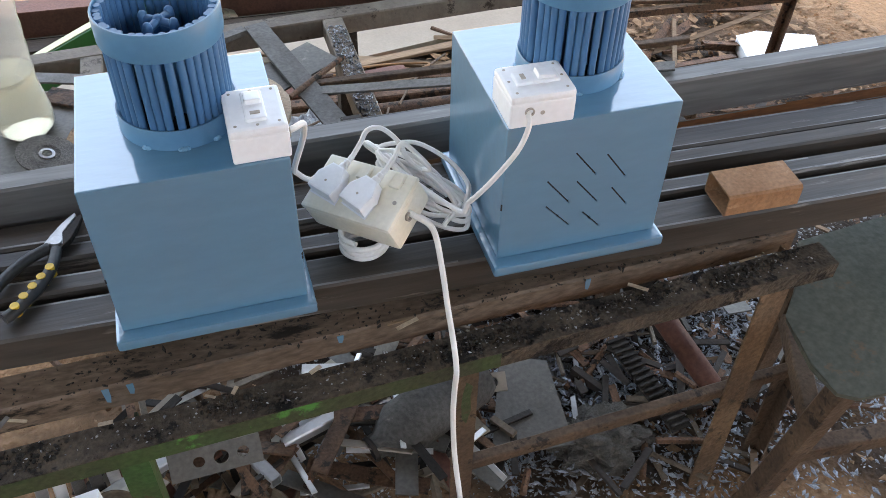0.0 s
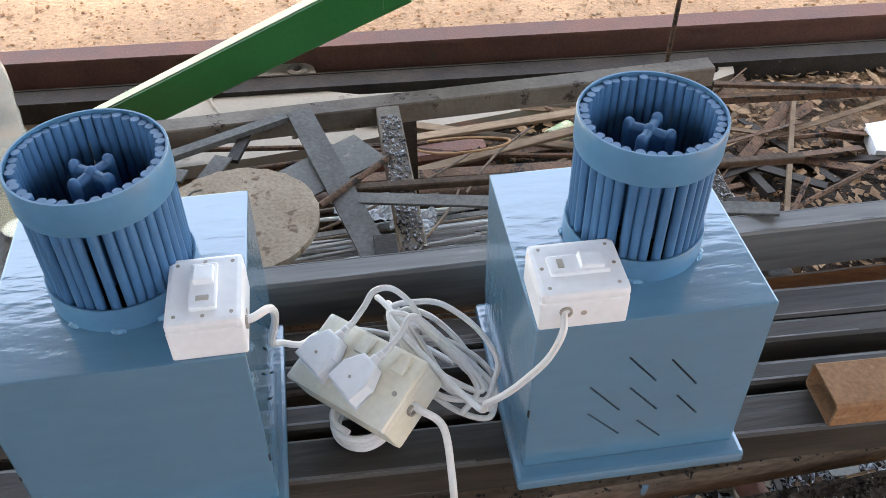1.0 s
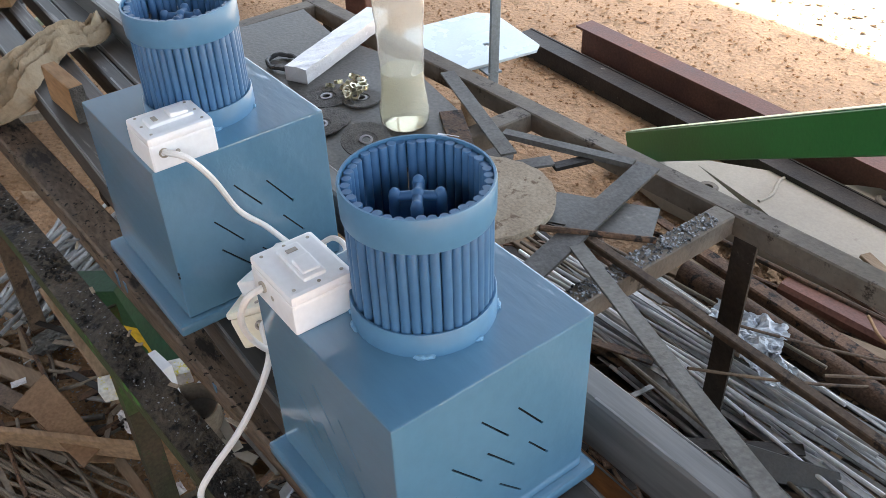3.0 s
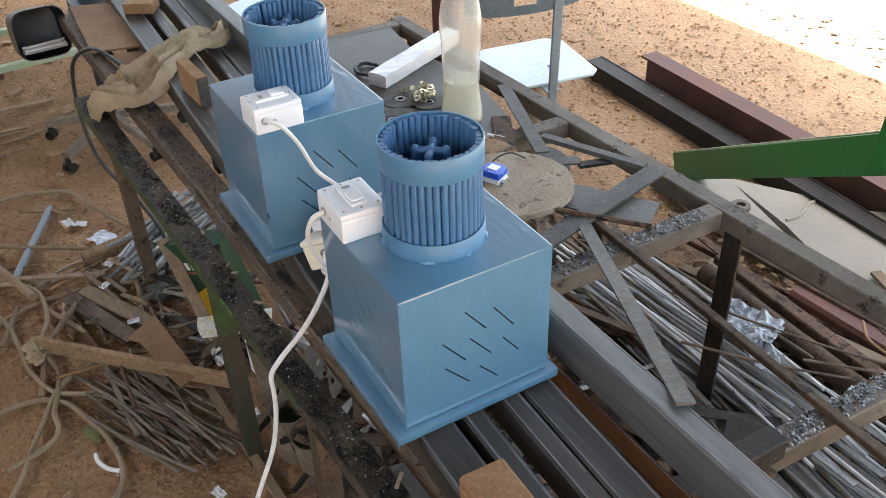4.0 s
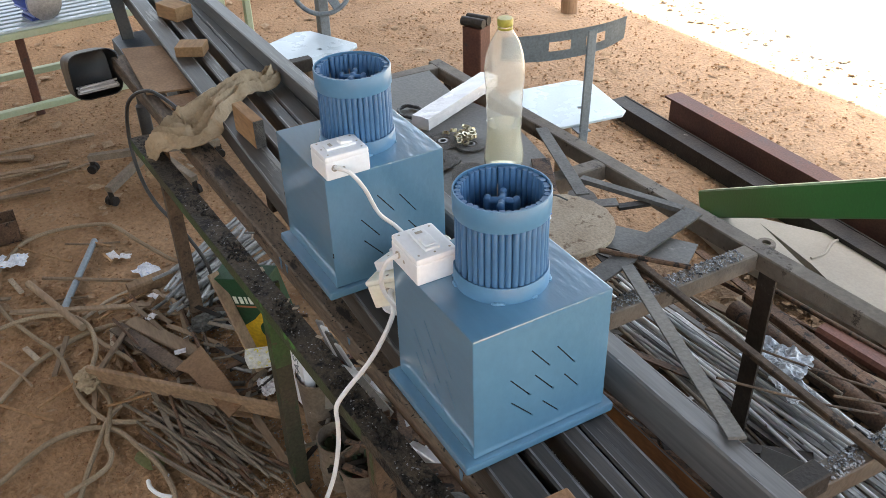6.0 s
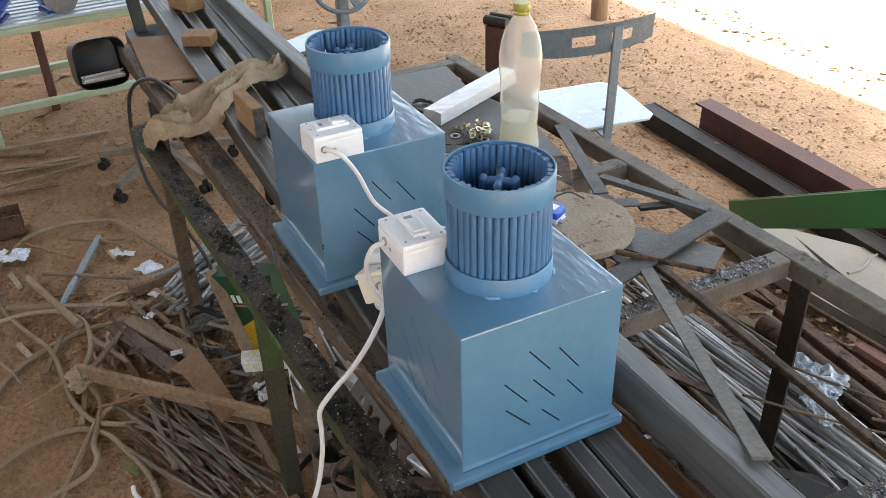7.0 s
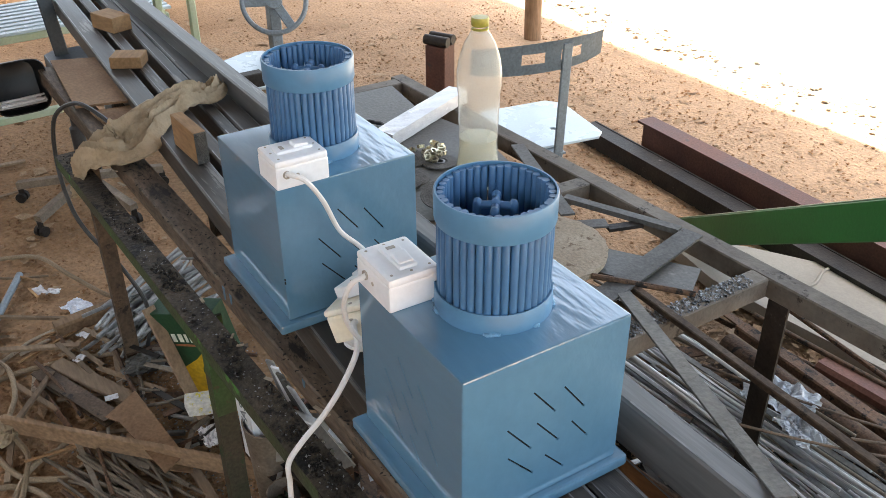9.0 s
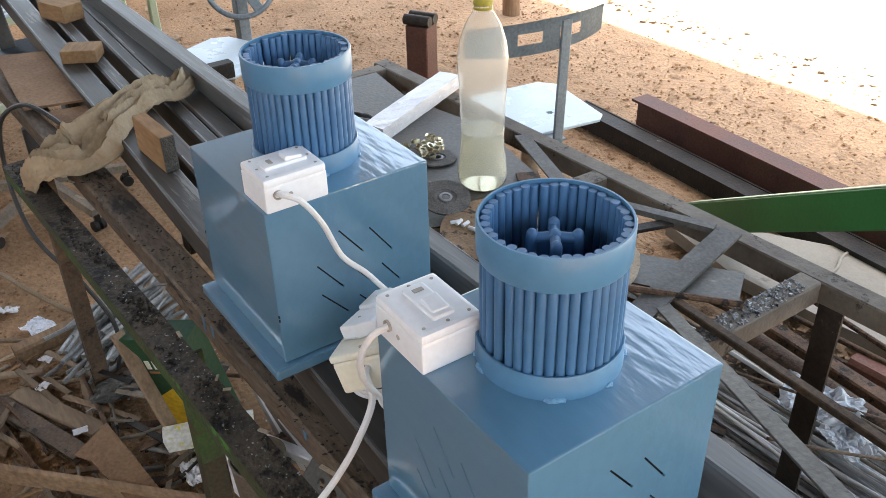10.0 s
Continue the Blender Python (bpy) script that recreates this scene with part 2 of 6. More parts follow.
M["packet"] = material("printed_packet", (0.74, 0.72, 0.66), (0.62, 0.60, 0.55), 0.4, 0, 30, 100, 0.3, wear=(0.70, 0.60, 0.05), wear_at=0.56)
M["tinlabel"] = material("printed_tin", (0.55, 0.46, 0.28), (0.16, 0.30, 0.12), 0.4, 0.1, 40, 120, 0.1)
M["drumblue"] = material("deep_blue_paint", (0.042, 0.130, 0.262), (0.052, 0.150, 0.290), 0.42, 0, 9, 60, 0.25, dist=0.001, soft=0.06, tone=0.08)
M["bandblue"] = material("blue_band_paint", (0.070, 0.190, 0.322), (0.080, 0.208, 0.345), 0.36, 0, 9, 60, 0.25, dist=0.001, soft=0.06, tone=0.06)
M["dustysteel"] = material("dusty_angle_iron", (0.102, 0.082, 0.065), (0.187, 0.16, 0.13), 0.62, 0.2, 8, 110, 0.3, wear=(0.04, 0.03, 0.023), wear_at=0.58, tone=0.08)
M["greyrod"] = material("grey_rod_steel", (0.32, 0.315, 0.30), (0.19, 0.185, 0.175), 0.5, 0.3, 9, 120, 0.2, vary=0.35)
M["dullrod"] = material("dull_rod_steel", (0.12, 0.094, 0.07), (0.21, 0.172, 0.13), 0.6, 0.2, 9, 120, 0.2, vary=0.3)
M["sachet"] = material("printed_sachet", (0.72, 0.74, 0.78), (0.62, 0.66, 0.72), 0.35, 0, 30, 100, 0.4, wear=(0.10, 0.30, 0.62), wear_at=0.60)
M["mop"] = material("grey_fibre", (0.075, 0.072, 0.066), (0.13, 0.12, 0.105), 0.95, 0, 40, 300, 0.9, dist=0.01)
M["stooltop"] = material("worn_green_board", (0.068, 0.076, 0.064), (0.088, 0.092, 0.074), 0.75, 0, 4, 90, 0.25, wear=(0.14, 0.09, 0.055), wear_at=0.58)
M["pet"] = clear("bottle_plastic", (0.97, 0.95, 0.90), 0.10, 1.16, 0.86)
M["liquid"] = clear("yellowish_liquid", (0.95, 0.92, 0.72), 0.06, 1.22, 0.80)
M["cap"] = material("olive_cap", (0.40, 0.34, 0.06), (0.36, 0.30, 0.05), 0.4)


def soil():
    m = material("packed_red_earth", (0.325, 0.196, 0.108), (0.235, 0.135, 0.070), 0.92, 0, 2.6, 60, 1.0, dist=0.013, soft=0.05, wear=(0.20, 0.108, 0.054), wear_at=0.59, tone=0.12)
    t, n = m.node_tree, m.node_tree.nodes
    b = n["Principled BSDF"]
    co = n["Texture Coordinate"]
    old = b.inputs["Base Color"].links[0].from_socket
    # pale stony specks and dark crumbs in the earth
    vo = n.new("ShaderNodeTexVoronoi")
    vo.inputs["Scale"].default_value = 28
    t.links.new(co.outputs["Object"], vo.inputs["Vector"])
    mr = n.new("ShaderNodeMapRange")
    mr.inputs[1].default_value, mr.inputs[2].default_value, mr.inputs[3].default_value, mr.inputs[4].default_value = 0.05, 0.16, 1, 0
    t.links.new(vo.outputs["Distance"], mr.inputs[0])
    pick = n.new("ShaderNodeMath")
    pick.operation = "GREATER_THAN"
    pick.inputs[1].default_value = 0.93
    sep = n.new("ShaderNodeSeparateColor")
    t.links.new(vo.outputs["Color"], sep.inputs[0])
    t.links.new(sep.outputs[0], pick.inputs[0])
    mu = n.new("ShaderNodeMath")
    mu.operation = "MULTIPLY"
    t.links.new(mr.outputs[0], mu.inputs[0])
    t.links.new(pick.outputs[0], mu.inputs[1])
    hue = n.new("ShaderNodeMix")
    hue.data_type = "RGBA"
    hue.inputs[6].default_value, hue.inputs[7].default_value = (0.42, 0.31, 0.21, 1), (0.10, 0.06, 0.04, 1)
    t.links.new(sep.outputs[1], hue.inputs[0])
    mx = n.new("ShaderNodeMix")
    mx.data_type = "RGBA"
    t.links.new(mu.outputs[0], mx.inputs[0])
    t.links.new(old, mx.inputs[6])
    t.links.new(hue.outputs[2], mx.inputs[7])
    # earth darkened round the scrap: oily grime, with shade under bench and table painted in
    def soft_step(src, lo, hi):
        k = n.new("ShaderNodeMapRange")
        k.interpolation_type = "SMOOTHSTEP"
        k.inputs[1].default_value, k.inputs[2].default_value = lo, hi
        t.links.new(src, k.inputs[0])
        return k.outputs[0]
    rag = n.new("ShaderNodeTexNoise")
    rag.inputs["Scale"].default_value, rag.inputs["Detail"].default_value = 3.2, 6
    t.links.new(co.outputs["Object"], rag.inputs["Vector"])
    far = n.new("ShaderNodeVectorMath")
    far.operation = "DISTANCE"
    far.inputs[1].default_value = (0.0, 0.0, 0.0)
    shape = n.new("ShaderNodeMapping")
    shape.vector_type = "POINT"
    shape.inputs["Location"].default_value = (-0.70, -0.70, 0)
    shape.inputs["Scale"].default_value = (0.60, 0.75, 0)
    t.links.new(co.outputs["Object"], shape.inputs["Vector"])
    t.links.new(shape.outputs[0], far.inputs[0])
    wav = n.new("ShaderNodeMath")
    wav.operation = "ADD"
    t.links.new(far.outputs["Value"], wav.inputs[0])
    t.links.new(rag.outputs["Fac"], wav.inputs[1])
    stain_and_shade = n.new("ShaderNodeMix")
    stain_and_shade.data_type = "RGBA"
    stain_and_shade.inputs[6].default_value = (0.036, 0.026, 0.020, 1)
    t.links.new(soft_step(wav.outputs[0], 1.05, 1.55), stain_and_shade.inputs[0])
    t.links.new(mx.outputs[2], stain_and_shade.inputs[7])
    mx = stain_and_shade
    # beyond the shed the ground turns pale: gravelly soil plus sunlight put into the colour
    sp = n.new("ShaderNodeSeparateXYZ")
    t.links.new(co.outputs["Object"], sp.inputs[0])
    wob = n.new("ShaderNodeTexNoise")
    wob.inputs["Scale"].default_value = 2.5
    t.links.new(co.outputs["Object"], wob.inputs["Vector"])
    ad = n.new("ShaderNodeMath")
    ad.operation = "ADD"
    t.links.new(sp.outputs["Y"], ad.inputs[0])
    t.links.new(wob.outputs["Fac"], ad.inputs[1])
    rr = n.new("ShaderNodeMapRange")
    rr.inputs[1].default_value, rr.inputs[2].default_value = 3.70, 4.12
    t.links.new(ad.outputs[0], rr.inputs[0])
    # the earth grows slightly paler towards the open side
    paler_outward = n.new("ShaderNodeMapRange")
    paler_outward.inputs[1].default_value, paler_outward.inputs[2].default_value, paler_outward.inputs[4].default_value = 1.6, 3.7, 0.22
    t.links.new(ad.outputs[0], paler_outward.inputs[0])
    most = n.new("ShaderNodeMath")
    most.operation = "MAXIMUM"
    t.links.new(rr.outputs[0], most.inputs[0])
    t.links.new(paler_outward.outputs[0], most.inputs[1])
    sunlit_pale = n.new("ShaderNodeMix")
    sunlit_pale.data_type = "RGBA"
    sunlit_pale.inputs[7].default_value = (0.38, 0.34, 0.285, 1)
    t.links.new(most.outputs[0], sunlit_pale.inputs[0])
    t.links.new(mx.outputs[2], sunlit_pale.inputs[6])
    t.links.new(sunlit_pale.outputs[2], b.inputs["Base Color"])
    return m


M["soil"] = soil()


# ---- mesh helpers ----
def obj(name, bm, mat, smooth=False, bevel=0.0):
    if bevel:
        bmesh.ops.bevel(bm, geom=[e for e in bm.edges if e.is_manifold and e.calc_face_angle(0) > 0.6], offset=bevel, segments=2, affect="EDGES", profile=0.6)
    bmesh.ops.recalc_face_normals(bm, faces=bm.faces)
    me = bpy.data.meshes.new(name)
    bm.to_mesh(me)
    bm.free()
    me.materials.append(M[mat])
    if smooth:
        me.shade_smooth()
        me.set_sharp_from_angle(angle=radians(38))
    return new(name, me)


def part(name, bm, mat, parent, label="", smooth=False, bevel=0.0):
    ob = obj(name, bm, mat, smooth, bevel)
    ob.parent = parent
    if label:
        ob["label"] = label
    return ob


def solo(name, bm, mat, label, category, group="", kind="", smooth=False, bevel=0.0, m=None):
    ob = tagged(obj(name, bm, mat, smooth, bevel), label, category, group, kind)
    if m is not None:
        ob.matrix_world = m
    return ob


def thing(name, label, category, group="", kind="", m=None):
    ob = tagged(new(name), label, category, group, kind)
    ob.empty_display_size = 0.05
    if m is not None:
        ob.matrix_world = m
    return ob


def box(bm, size, m=None, bevel=0.0):
    r = bmesh.ops.create_cube(bm, size=1, matrix=(m or Matrix()) @ Matrix.Diagonal((*size, 1)))
    if bevel:
        es = {e for v in r["verts"] for e in v.link_edges}
        bmesh.ops.bevel(bm, geom=list(es), offset=bevel, segments=2, affect="EDGES", profile=0.6)
    return bm


def cyl(bm, r, h, m=None, seg=20, r2=None):
    bmesh.ops.create_cone(bm, cap_ends=True, segments=seg, radius1=r, radius2=r if r2 is None else r2, depth=h, matrix=m or Matrix())
    return bm


def lathe(bm, prof, seg=32, m=None, close=False):
    """Turns (radius, height) pairs round z."""
    m = m or Matrix()
    rings = [[bm.verts.new(m @ Vector((r * math.cos(a), r * math.sin(a), z))) for a in (2 * math.pi * i / seg for i in range(seg))] for r, z in prof]
    pairs = list(zip(rings, rings[1:])) + ([(rings[-1], rings[0])] if close else [])
    for a, b in pairs:
        for i in range(seg):
            j = (i + 1) % seg
            bm.faces.new((a[i], a[j], b[j], b[i]))
    if not close:
        for ring in (rings[0], rings[-1]):
            bm.faces.new(ring)
    return bm


def smoothed(pts, n=6):
    """Catmull-Rom points through pts."""
    p = [Vector(q) for q in pts]
    p = [2 * p[0] - p[1]] + p + [2 * p[-1] - p[-2]]
    out = []
    for i in range(1, len(p) - 2):
        for k in range(n):
            t = k / n
            a, b, c, d = p[i - 1:i + 3]
            out.append(0.5 * ((2 * b) + (c - a) * t + (2 * a - 5 * b + 4 * c - d) * t * t + (3 * b - a - 3 * c + d) * t ** 3))
    return out + [p[-2]]


def sweep(bm, pts, r, seg=8, taper=None):
    """A round cable, rod or hose along pts."""
    pts = [Vector(p) for p in pts]
    rings, side = [], None
    for i, p in enumerate(pts):
        d = (pts[min(i + 1, len(pts) - 1)] - pts[max(i - 1, 0)]).normalized()
        side = (side - d * side.dot(d)) if side else d.orthogonal()
        side.normalize()
        up = d.cross(side)
        rr = r if taper is None else r * (1 + (taper - 1) * i / (len(pts) - 1))
        rings.append([bm.verts.new(p + rr * (math.cos(a) * side + math.sin(a) * up)) for a in (2 * math.pi * k / seg for k in range(seg))])
    for a, b in zip(rings, rings[1:]):
        for k in range(seg):
            j = (k + 1) % seg
            bm.faces.new((a[k], a[j], b[j], b[k]))
    bm.faces.new(rings[0])
    bm.faces.new(rings[-1])
    return bm


def bar(bm, p, q, outline, up=(0, 0, 1), inner=None):
    """Draws the outline (side, up) from p to q; with inner, a hollow section open at its ends."""
    p, q = Vector(p), Vector(q)
    d = (q - p).normalized()
    u = Vector(up)
    s = d.cross(u).normalized()
    u = s.cross(d).normalized()

    def ring(o, at):
        return [bm.verts.new(at + s * a + u * b) for a, b in o]
    a, b = ring(outline, p), ring(outline, q)
    n = len(outline)
    for i in range(n):
        bm.faces.new((a[i], a[(i + 1) % n], b[(i + 1) % n], b[i]))
    if inner:
        c, e = ring(inner, p), ring(inner, q)
        for i in range(n):
            j = (i + 1) % n
            bm.faces.new((c[i], e[i], e[j], c[j]))
            bm.faces.new((a[i], c[i], c[j], a[j]))
            bm.faces.new((b[i], b[j], e[j], e[i]))
    else:
        bm.faces.new(a)
        bm.faces.new(b)
    return bm


def rect(w, h, r=0.0):
    w, h = w / 2, h / 2
    if not r:
        return [(-w, -h), (w, -h), (w, h), (-w, h)]
    return [(-w + r, -h), (w - r, -h), (w, -h + r), (w, h - r), (w - r, h), (-w + r, h), (-w, h - r), (-w, -h + r)]


def angle(a, b, t):
    """Angle iron: one leg flat under (b deep), one leg up top (a wide)."""
    return [(0, 0), (a, 0), (a, -t), (t, -t), (t, -b), (0, -b)]


def chan(w, h, t):
    return [(0, 0), (w, 0), (w, t), (t, t), (t, h - t), (w, h - t), (w, h), (0, h)]


def ibeam(w, h, t):
    a, b, c = w / 2, h / 2, t / 2
    return [(-a, -b), (a, -b), (a, -b + t), (c, -b + t), (c, b - t), (a, b - t), (a, b), (-a, b), (-a, b - t), (-c, b - t), (-c, -b + t), (-a, -b + t)]


def slab(bm, outline, h, m=None, holes=()):
    """A flat plate of any outline, h thick below its top, with holes through it."""
    m = m or Matrix()
    loops = [list(outline), *[list(x) for x in holes]]
    made = []
    for z in (0.0, -h):
        rows = [[bm.verts.new(m @ Vector((x, y, z))) for x, y in lp] for lp in loops]
        es = [bm.edges.new((r[i], r[(i + 1) % len(r)])) for r in rows for i in range(len(r))]
        bmesh.ops.triangle_fill(bm, use_beauty=True, edges=es)
        made.append(rows)
    for a, b in zip(*made):
        for i in range(len(a)):
            j = (i + 1) % len(a)
            bm.faces.new((a[i], a[j], b[j], b[i]))
    return bm


def ring_pts(r, n=20, c=(0, 0)):
    return [(c[0] + r * math.cos(2 * math.pi * i / n), c[1] + r * math.sin(2 * math.pi * i / n)) for i in range(n)]


def B():
    return bmesh.new()


rnd = random.Random(7)


# ---- ground, roof and added walls ----
def ground():
    def steps(lo, hi, step, far):
        a = list(np.arange(lo, hi + 1e-6, step))
        for k in range(1, 9):
            d = far * (k / 8) ** 3 + step * k
            a = [lo - d, *a, hi + d]
        return a
    xs, ys = steps(-4.0, 3.0, 0.07, 160), steps(-2.0, 4.6, 0.07, 160)
    bm = B()
    rows = []
    for x in xs:
        row = []
        for y in ys:
            near = max(0.0, 1 - max(0, abs(x) - 4, abs(y) - 4) / 4)
            z = near * (0.012 * noise.noise((x * 1.7, y * 1.7, 0)) + 0.006 * noise.noise((x * 7, y * 7, 3)) + 0.003 * noise.noise((x * 19, y * 19, 5))) - 0.006
            row.append(bm.verts.new((x, y, z)))
        rows.append(row)
    for a, b in zip(rows, rows[1:]):
        for i in range(len(ys) - 1):
            bm.faces.new((a[i], b[i], b[i + 1], a[i + 1]))
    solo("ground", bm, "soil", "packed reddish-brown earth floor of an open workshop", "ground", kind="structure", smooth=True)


ground()


def roof():
    bm = B()
    xs = np.arange(-6.0, 4.6, 0.038)
    a = [bm.verts.new((x, -3.5, 3.2 + 0.012 * math.sin(i * math.pi / 2))) for i, x in enumerate(xs)]
    b = [bm.verts.new((x, 2.86, 3.7 + 0.012 * math.sin(i * math.pi / 2))) for i, x in enumerate(xs)]
    for i in range(len(xs) - 1):
        bm.faces.new((a[i], a[i + 1], b[i + 1], b[i]))
    solo("ceiling", bm, "zinc", "corrugated metal shed roof", "roof", kind="structure")
    # two unseen walls, added only to limit light from the south and west
    bm = B()
    box(bm, (10.6, 0.15, 2.4), pose(-0.7, -3.5, 1.18))
    solo("wall_south", bm, "block", "unseen wall added behind the camera to hold back side light", "wall", kind="structure")
    bm = B()
    box(bm, (0.15, 6.2, 1.4), pose(-6.1, -0.32, 0.68))
    solo("wall_west", bm, "block", "unseen end wall added to dim sky light and its reflections", "wall", kind="structure")


roof()


def post(x, y, h, r):
    pts = [(x + 0.01 * math.sin(k), y + 0.01 * math.cos(2 * k), h * k / 6 - 0.02) for k in range(7)]
    bm = B()
    sweep(bm, smoothed(pts, 3), r, 12, taper=0.85)
    return solo("timber_post", bm, "bark", "round timber post holding up the shed roof", "post", kind="structure", smooth=True)


post(-2.68, 2.78, 3.66, 0.05)
post(2.9, 2.78, 3.66, 0.05)


# ---- the two machines ----
SLOTS = [(0.41, 0.25, 0.55, 0.44), (0.60, 0.30, 0.74, 0.50), (0.26, 0.43, 0.41, 0.63), (0.44, 0.47, 0.585, 0.66),
         (0.665, 0.57, 0.78, 0.73), (0.27, 0.63, 0.43, 0.82), (0.505, 0.73, 0.63, 0.88)]


def machine(cx, cy, w, d, top, front_slots, rz, drum):
    m = pose(cx, cy, 0.78, 0, 0, rz)
    t = thing("drum_machine", "sky-blue painted steel box machine with a slotted drum, on the bench", "machine", "blue machines", m=m)
    h = top - 0.80
    bm = B()
    box(bm, (w, d, h), pose(0, 0, 0.02 + h / 2), bevel=0.0022)
    for axis in ([(1, 0, 0)] + ([(0, -1, 0)] if front_slots else [])):
        n = Vector(axis)
        bm.normal_update()
        f = max((f for f in bm.faces if f.normal.dot(n) > 0.99), key=lambda f: f.calc_area())
        edges = list(f.edges)
        bmesh.ops.delete(bm, geom=[f], context="FACES_ONLY")
        along = Vector((0, 1, 0)) if axis[0] else Vector((1, 0, 0))
        length = d if axis[0] else w
        base = n * ((w if axis[0] else d) / 2) - along * length / 2 + Vector((0, 0, 0.02 + h))
        walls = []
        for u0, v0, u1, v1 in SLOTS:
            p, q = Vector((u0 * length, -v0 * h)), Vector((u1 * length, -v1 * h))
            k = (q - p).normalized()
            s = Vector((-k.y, k.x)) * 0.0011
            loop = [bm.verts.new(base + along * c.x + Vector((0, 0, c.y))) for c in (p + s, q + s, q - s, p - s)]
            es = [bm.edges.new((loop[i], loop[(i + 1) % 4])) for i in range(4)]
            edges += es
            walls.append(loop)
        bmesh.ops.triangle_fill(bm, use_beauty=True, edges=edges)
        for loop in walls:
            back = [bm.verts.new(v.co - n * 0.003) for v in loop]
            for i in range(4):
                bm.faces.new((loop[i], loop[(i + 1) % 4], back[(i + 1) % 4], back[i]))
    part("body", bm, "blue", t, "blue box body with slanted vent slots")
    # black core added so that the slots look shaded inside
    bm = B()
    box(bm, (w - 0.012, d - 0.012, h - 0.012), pose(0, 0, 0.02 + h / 2))
    part("liner", bm, "hollow", t, "near-black core standing in for the shade behind the slots")
    bm = B()
    box(bm, (w + 0.020, d + 0.036, 0.018), pose(0.000, -0.002, 0.010), bevel=0.005)
    part("base_tray", bm, "blue", t, "blue tray under the box with rounded rim")
    # uneven weld bead down the seam
    bm = B()
    for k in range(26):
        z = 0.03 + (h - 0.02) * k / 26
        bmesh.ops.create_icosphere(bm, subdivisions=1, radius=rnd.uniform(0.0018, 0.0036), matrix=pose(w / 2 - 0.0034 + rnd.uniform(-0.0008, 0.0006), -d / 2 + 0.0034, z + rnd.uniform(-0.004, 0.004)) @ Matrix.Diagonal((1, 1, rnd.uniform(1.2, 3.4), 1)))
    part("weld_seam", bm, "weld", t, smooth=True)
    # drum: two bands with upright rods standing inside them
    ox, oy, z1 = drum
    z0, at = 0.02 + h, Matrix.Translation((ox, oy, 0))
    bm = B()
    lathe(bm, [(0.0712, z0 - 0.002), (0.0752, z0 - 0.002), (0.0746, z0 + 0.026), (0.0738, z0 + 0.0275), (0.0712, z0 + 0.027)], 48, at, close=True)
    part("lower_band", bm, "bandblue", t, smooth=True)
    bm = B()
    lathe(bm, [(0.0712, z1 - 0.036), (0.0735, z1 - 0.037), (0.0742, z1 - 0.035), (0.0745, z1 - 0.002), (0.0735, z1), (0.0714, z1)], 48, at, close=True)
    part("upper_band", bm, "bandblue", t, smooth=True)
    # floor painted near-black for the shade down in the drum
    bm = B()
    lathe(bm, [(0.060, z0 + 0.002), (0.060, z0 + 0.004), (0.002, z0 + 0.005)], 32, at)
    part("drum_floor", bm, "hollow", t, "drum floor with the inner shade put into its colour")
    rod = B()
    hh = z1 - z0 - 0.0025
    lathe(rod, [(0.0018, 0), (0.0050, 0.001), (0.0052, hh * 0.5), (0.0051, hh - 0.0008), (0.0046, hh)], 9)
    bmesh.ops.recalc_face_normals(rod, faces=rod.faces)
    me = bpy.data.meshes.new("rod")
    rod.to_mesh(me)
    rod.free()
    me.materials.append(M["drumblue"])
    me.shade_smooth()
    me.set_sharp_from_angle(angle=radians(50))
    n = 40
    steps = [1.0 + (0.42 if k in (0, 1, 37, 33) else rnd.uniform(-0.02, 0.03)) for k in range(n)]
    turn = -1.75
    for k in range(n):
        turn += 2 * math.pi * steps[k] / sum(steps)
        a = turn
        o = new("rod", me)
        o.parent = t
        r0 = 0.0662 + rnd.uniform(-0.0005, 0.0004)
        o.matrix_basis = pose(ox + r0 * math.cos(a), oy + r0 * math.sin(a), z0 + rnd.uniform(-0.0015, 0.0008), rnd.uniform(-0.25, 0.25), rnd.uniform(-0.25, 0.25), rnd.uniform(0, 90))
    # cross-shaped head of the shaft: four upright bars joined by arms
    zc = z1 - 0.024
    bm = B()
    for k in range(4):
        a = radians(90 * k + 52)
        ux, uy = math.cos(a), math.sin(a)
        sweep(bm, smoothed([(ox, oy, zc + 0.0015), (ox + 0.010 * ux, oy + 0.010 * uy, zc + 0.0005), (ox + 0.0215 * ux, oy + 0.0215 * uy, zc)], 4), 0.0052, 10)
        box(bm, (0.021, 0.007, zc - z0 - 0.010), pose(ox + 0.0105 * ux, oy + 0.0105 * uy, (zc + z0 + 0.006) / 2, 0, 0, 90 * k + 52))
        lathe(bm, [(0.003, z0 + 0.004), (0.0058, z0 + 0.008), (0.0060, zc + 0.002), (0.0052, zc + 0.006), (0.0030, zc + 0.0085), (0.0008, zc + 0.0092)], 12, Matrix.Translation((ox + 0.0215 * ux, oy + 0.0215 * uy, 0)))
    bmesh.ops.create_icosphere(bm, subdivisions=2, radius=0.0072, matrix=pose(ox, oy, zc + 0.002))
    part("cross_head", bm, "drumblue", t, "blue four-armed head inside the drum", smooth=True)
    # lumpy weld spots round the foot of the drum
    for k in range(8):
        a = 0.78 * k + rnd.uniform(-0.25, 0.25)
        bm = B()
        bmesh.ops.create_icosphere(bm, subdivisions=3, radius=rnd.uniform(0.0028, 0.0048), matrix=pose(ox + 0.0752 * math.cos(a), oy + 0.0752 * math.sin(a), z0 + 0.0012, 0, 0, math.degrees(a)) @ Matrix.Diagonal((0.9, rnd.uniform(1.2, 2.6), 0.8, 1)))
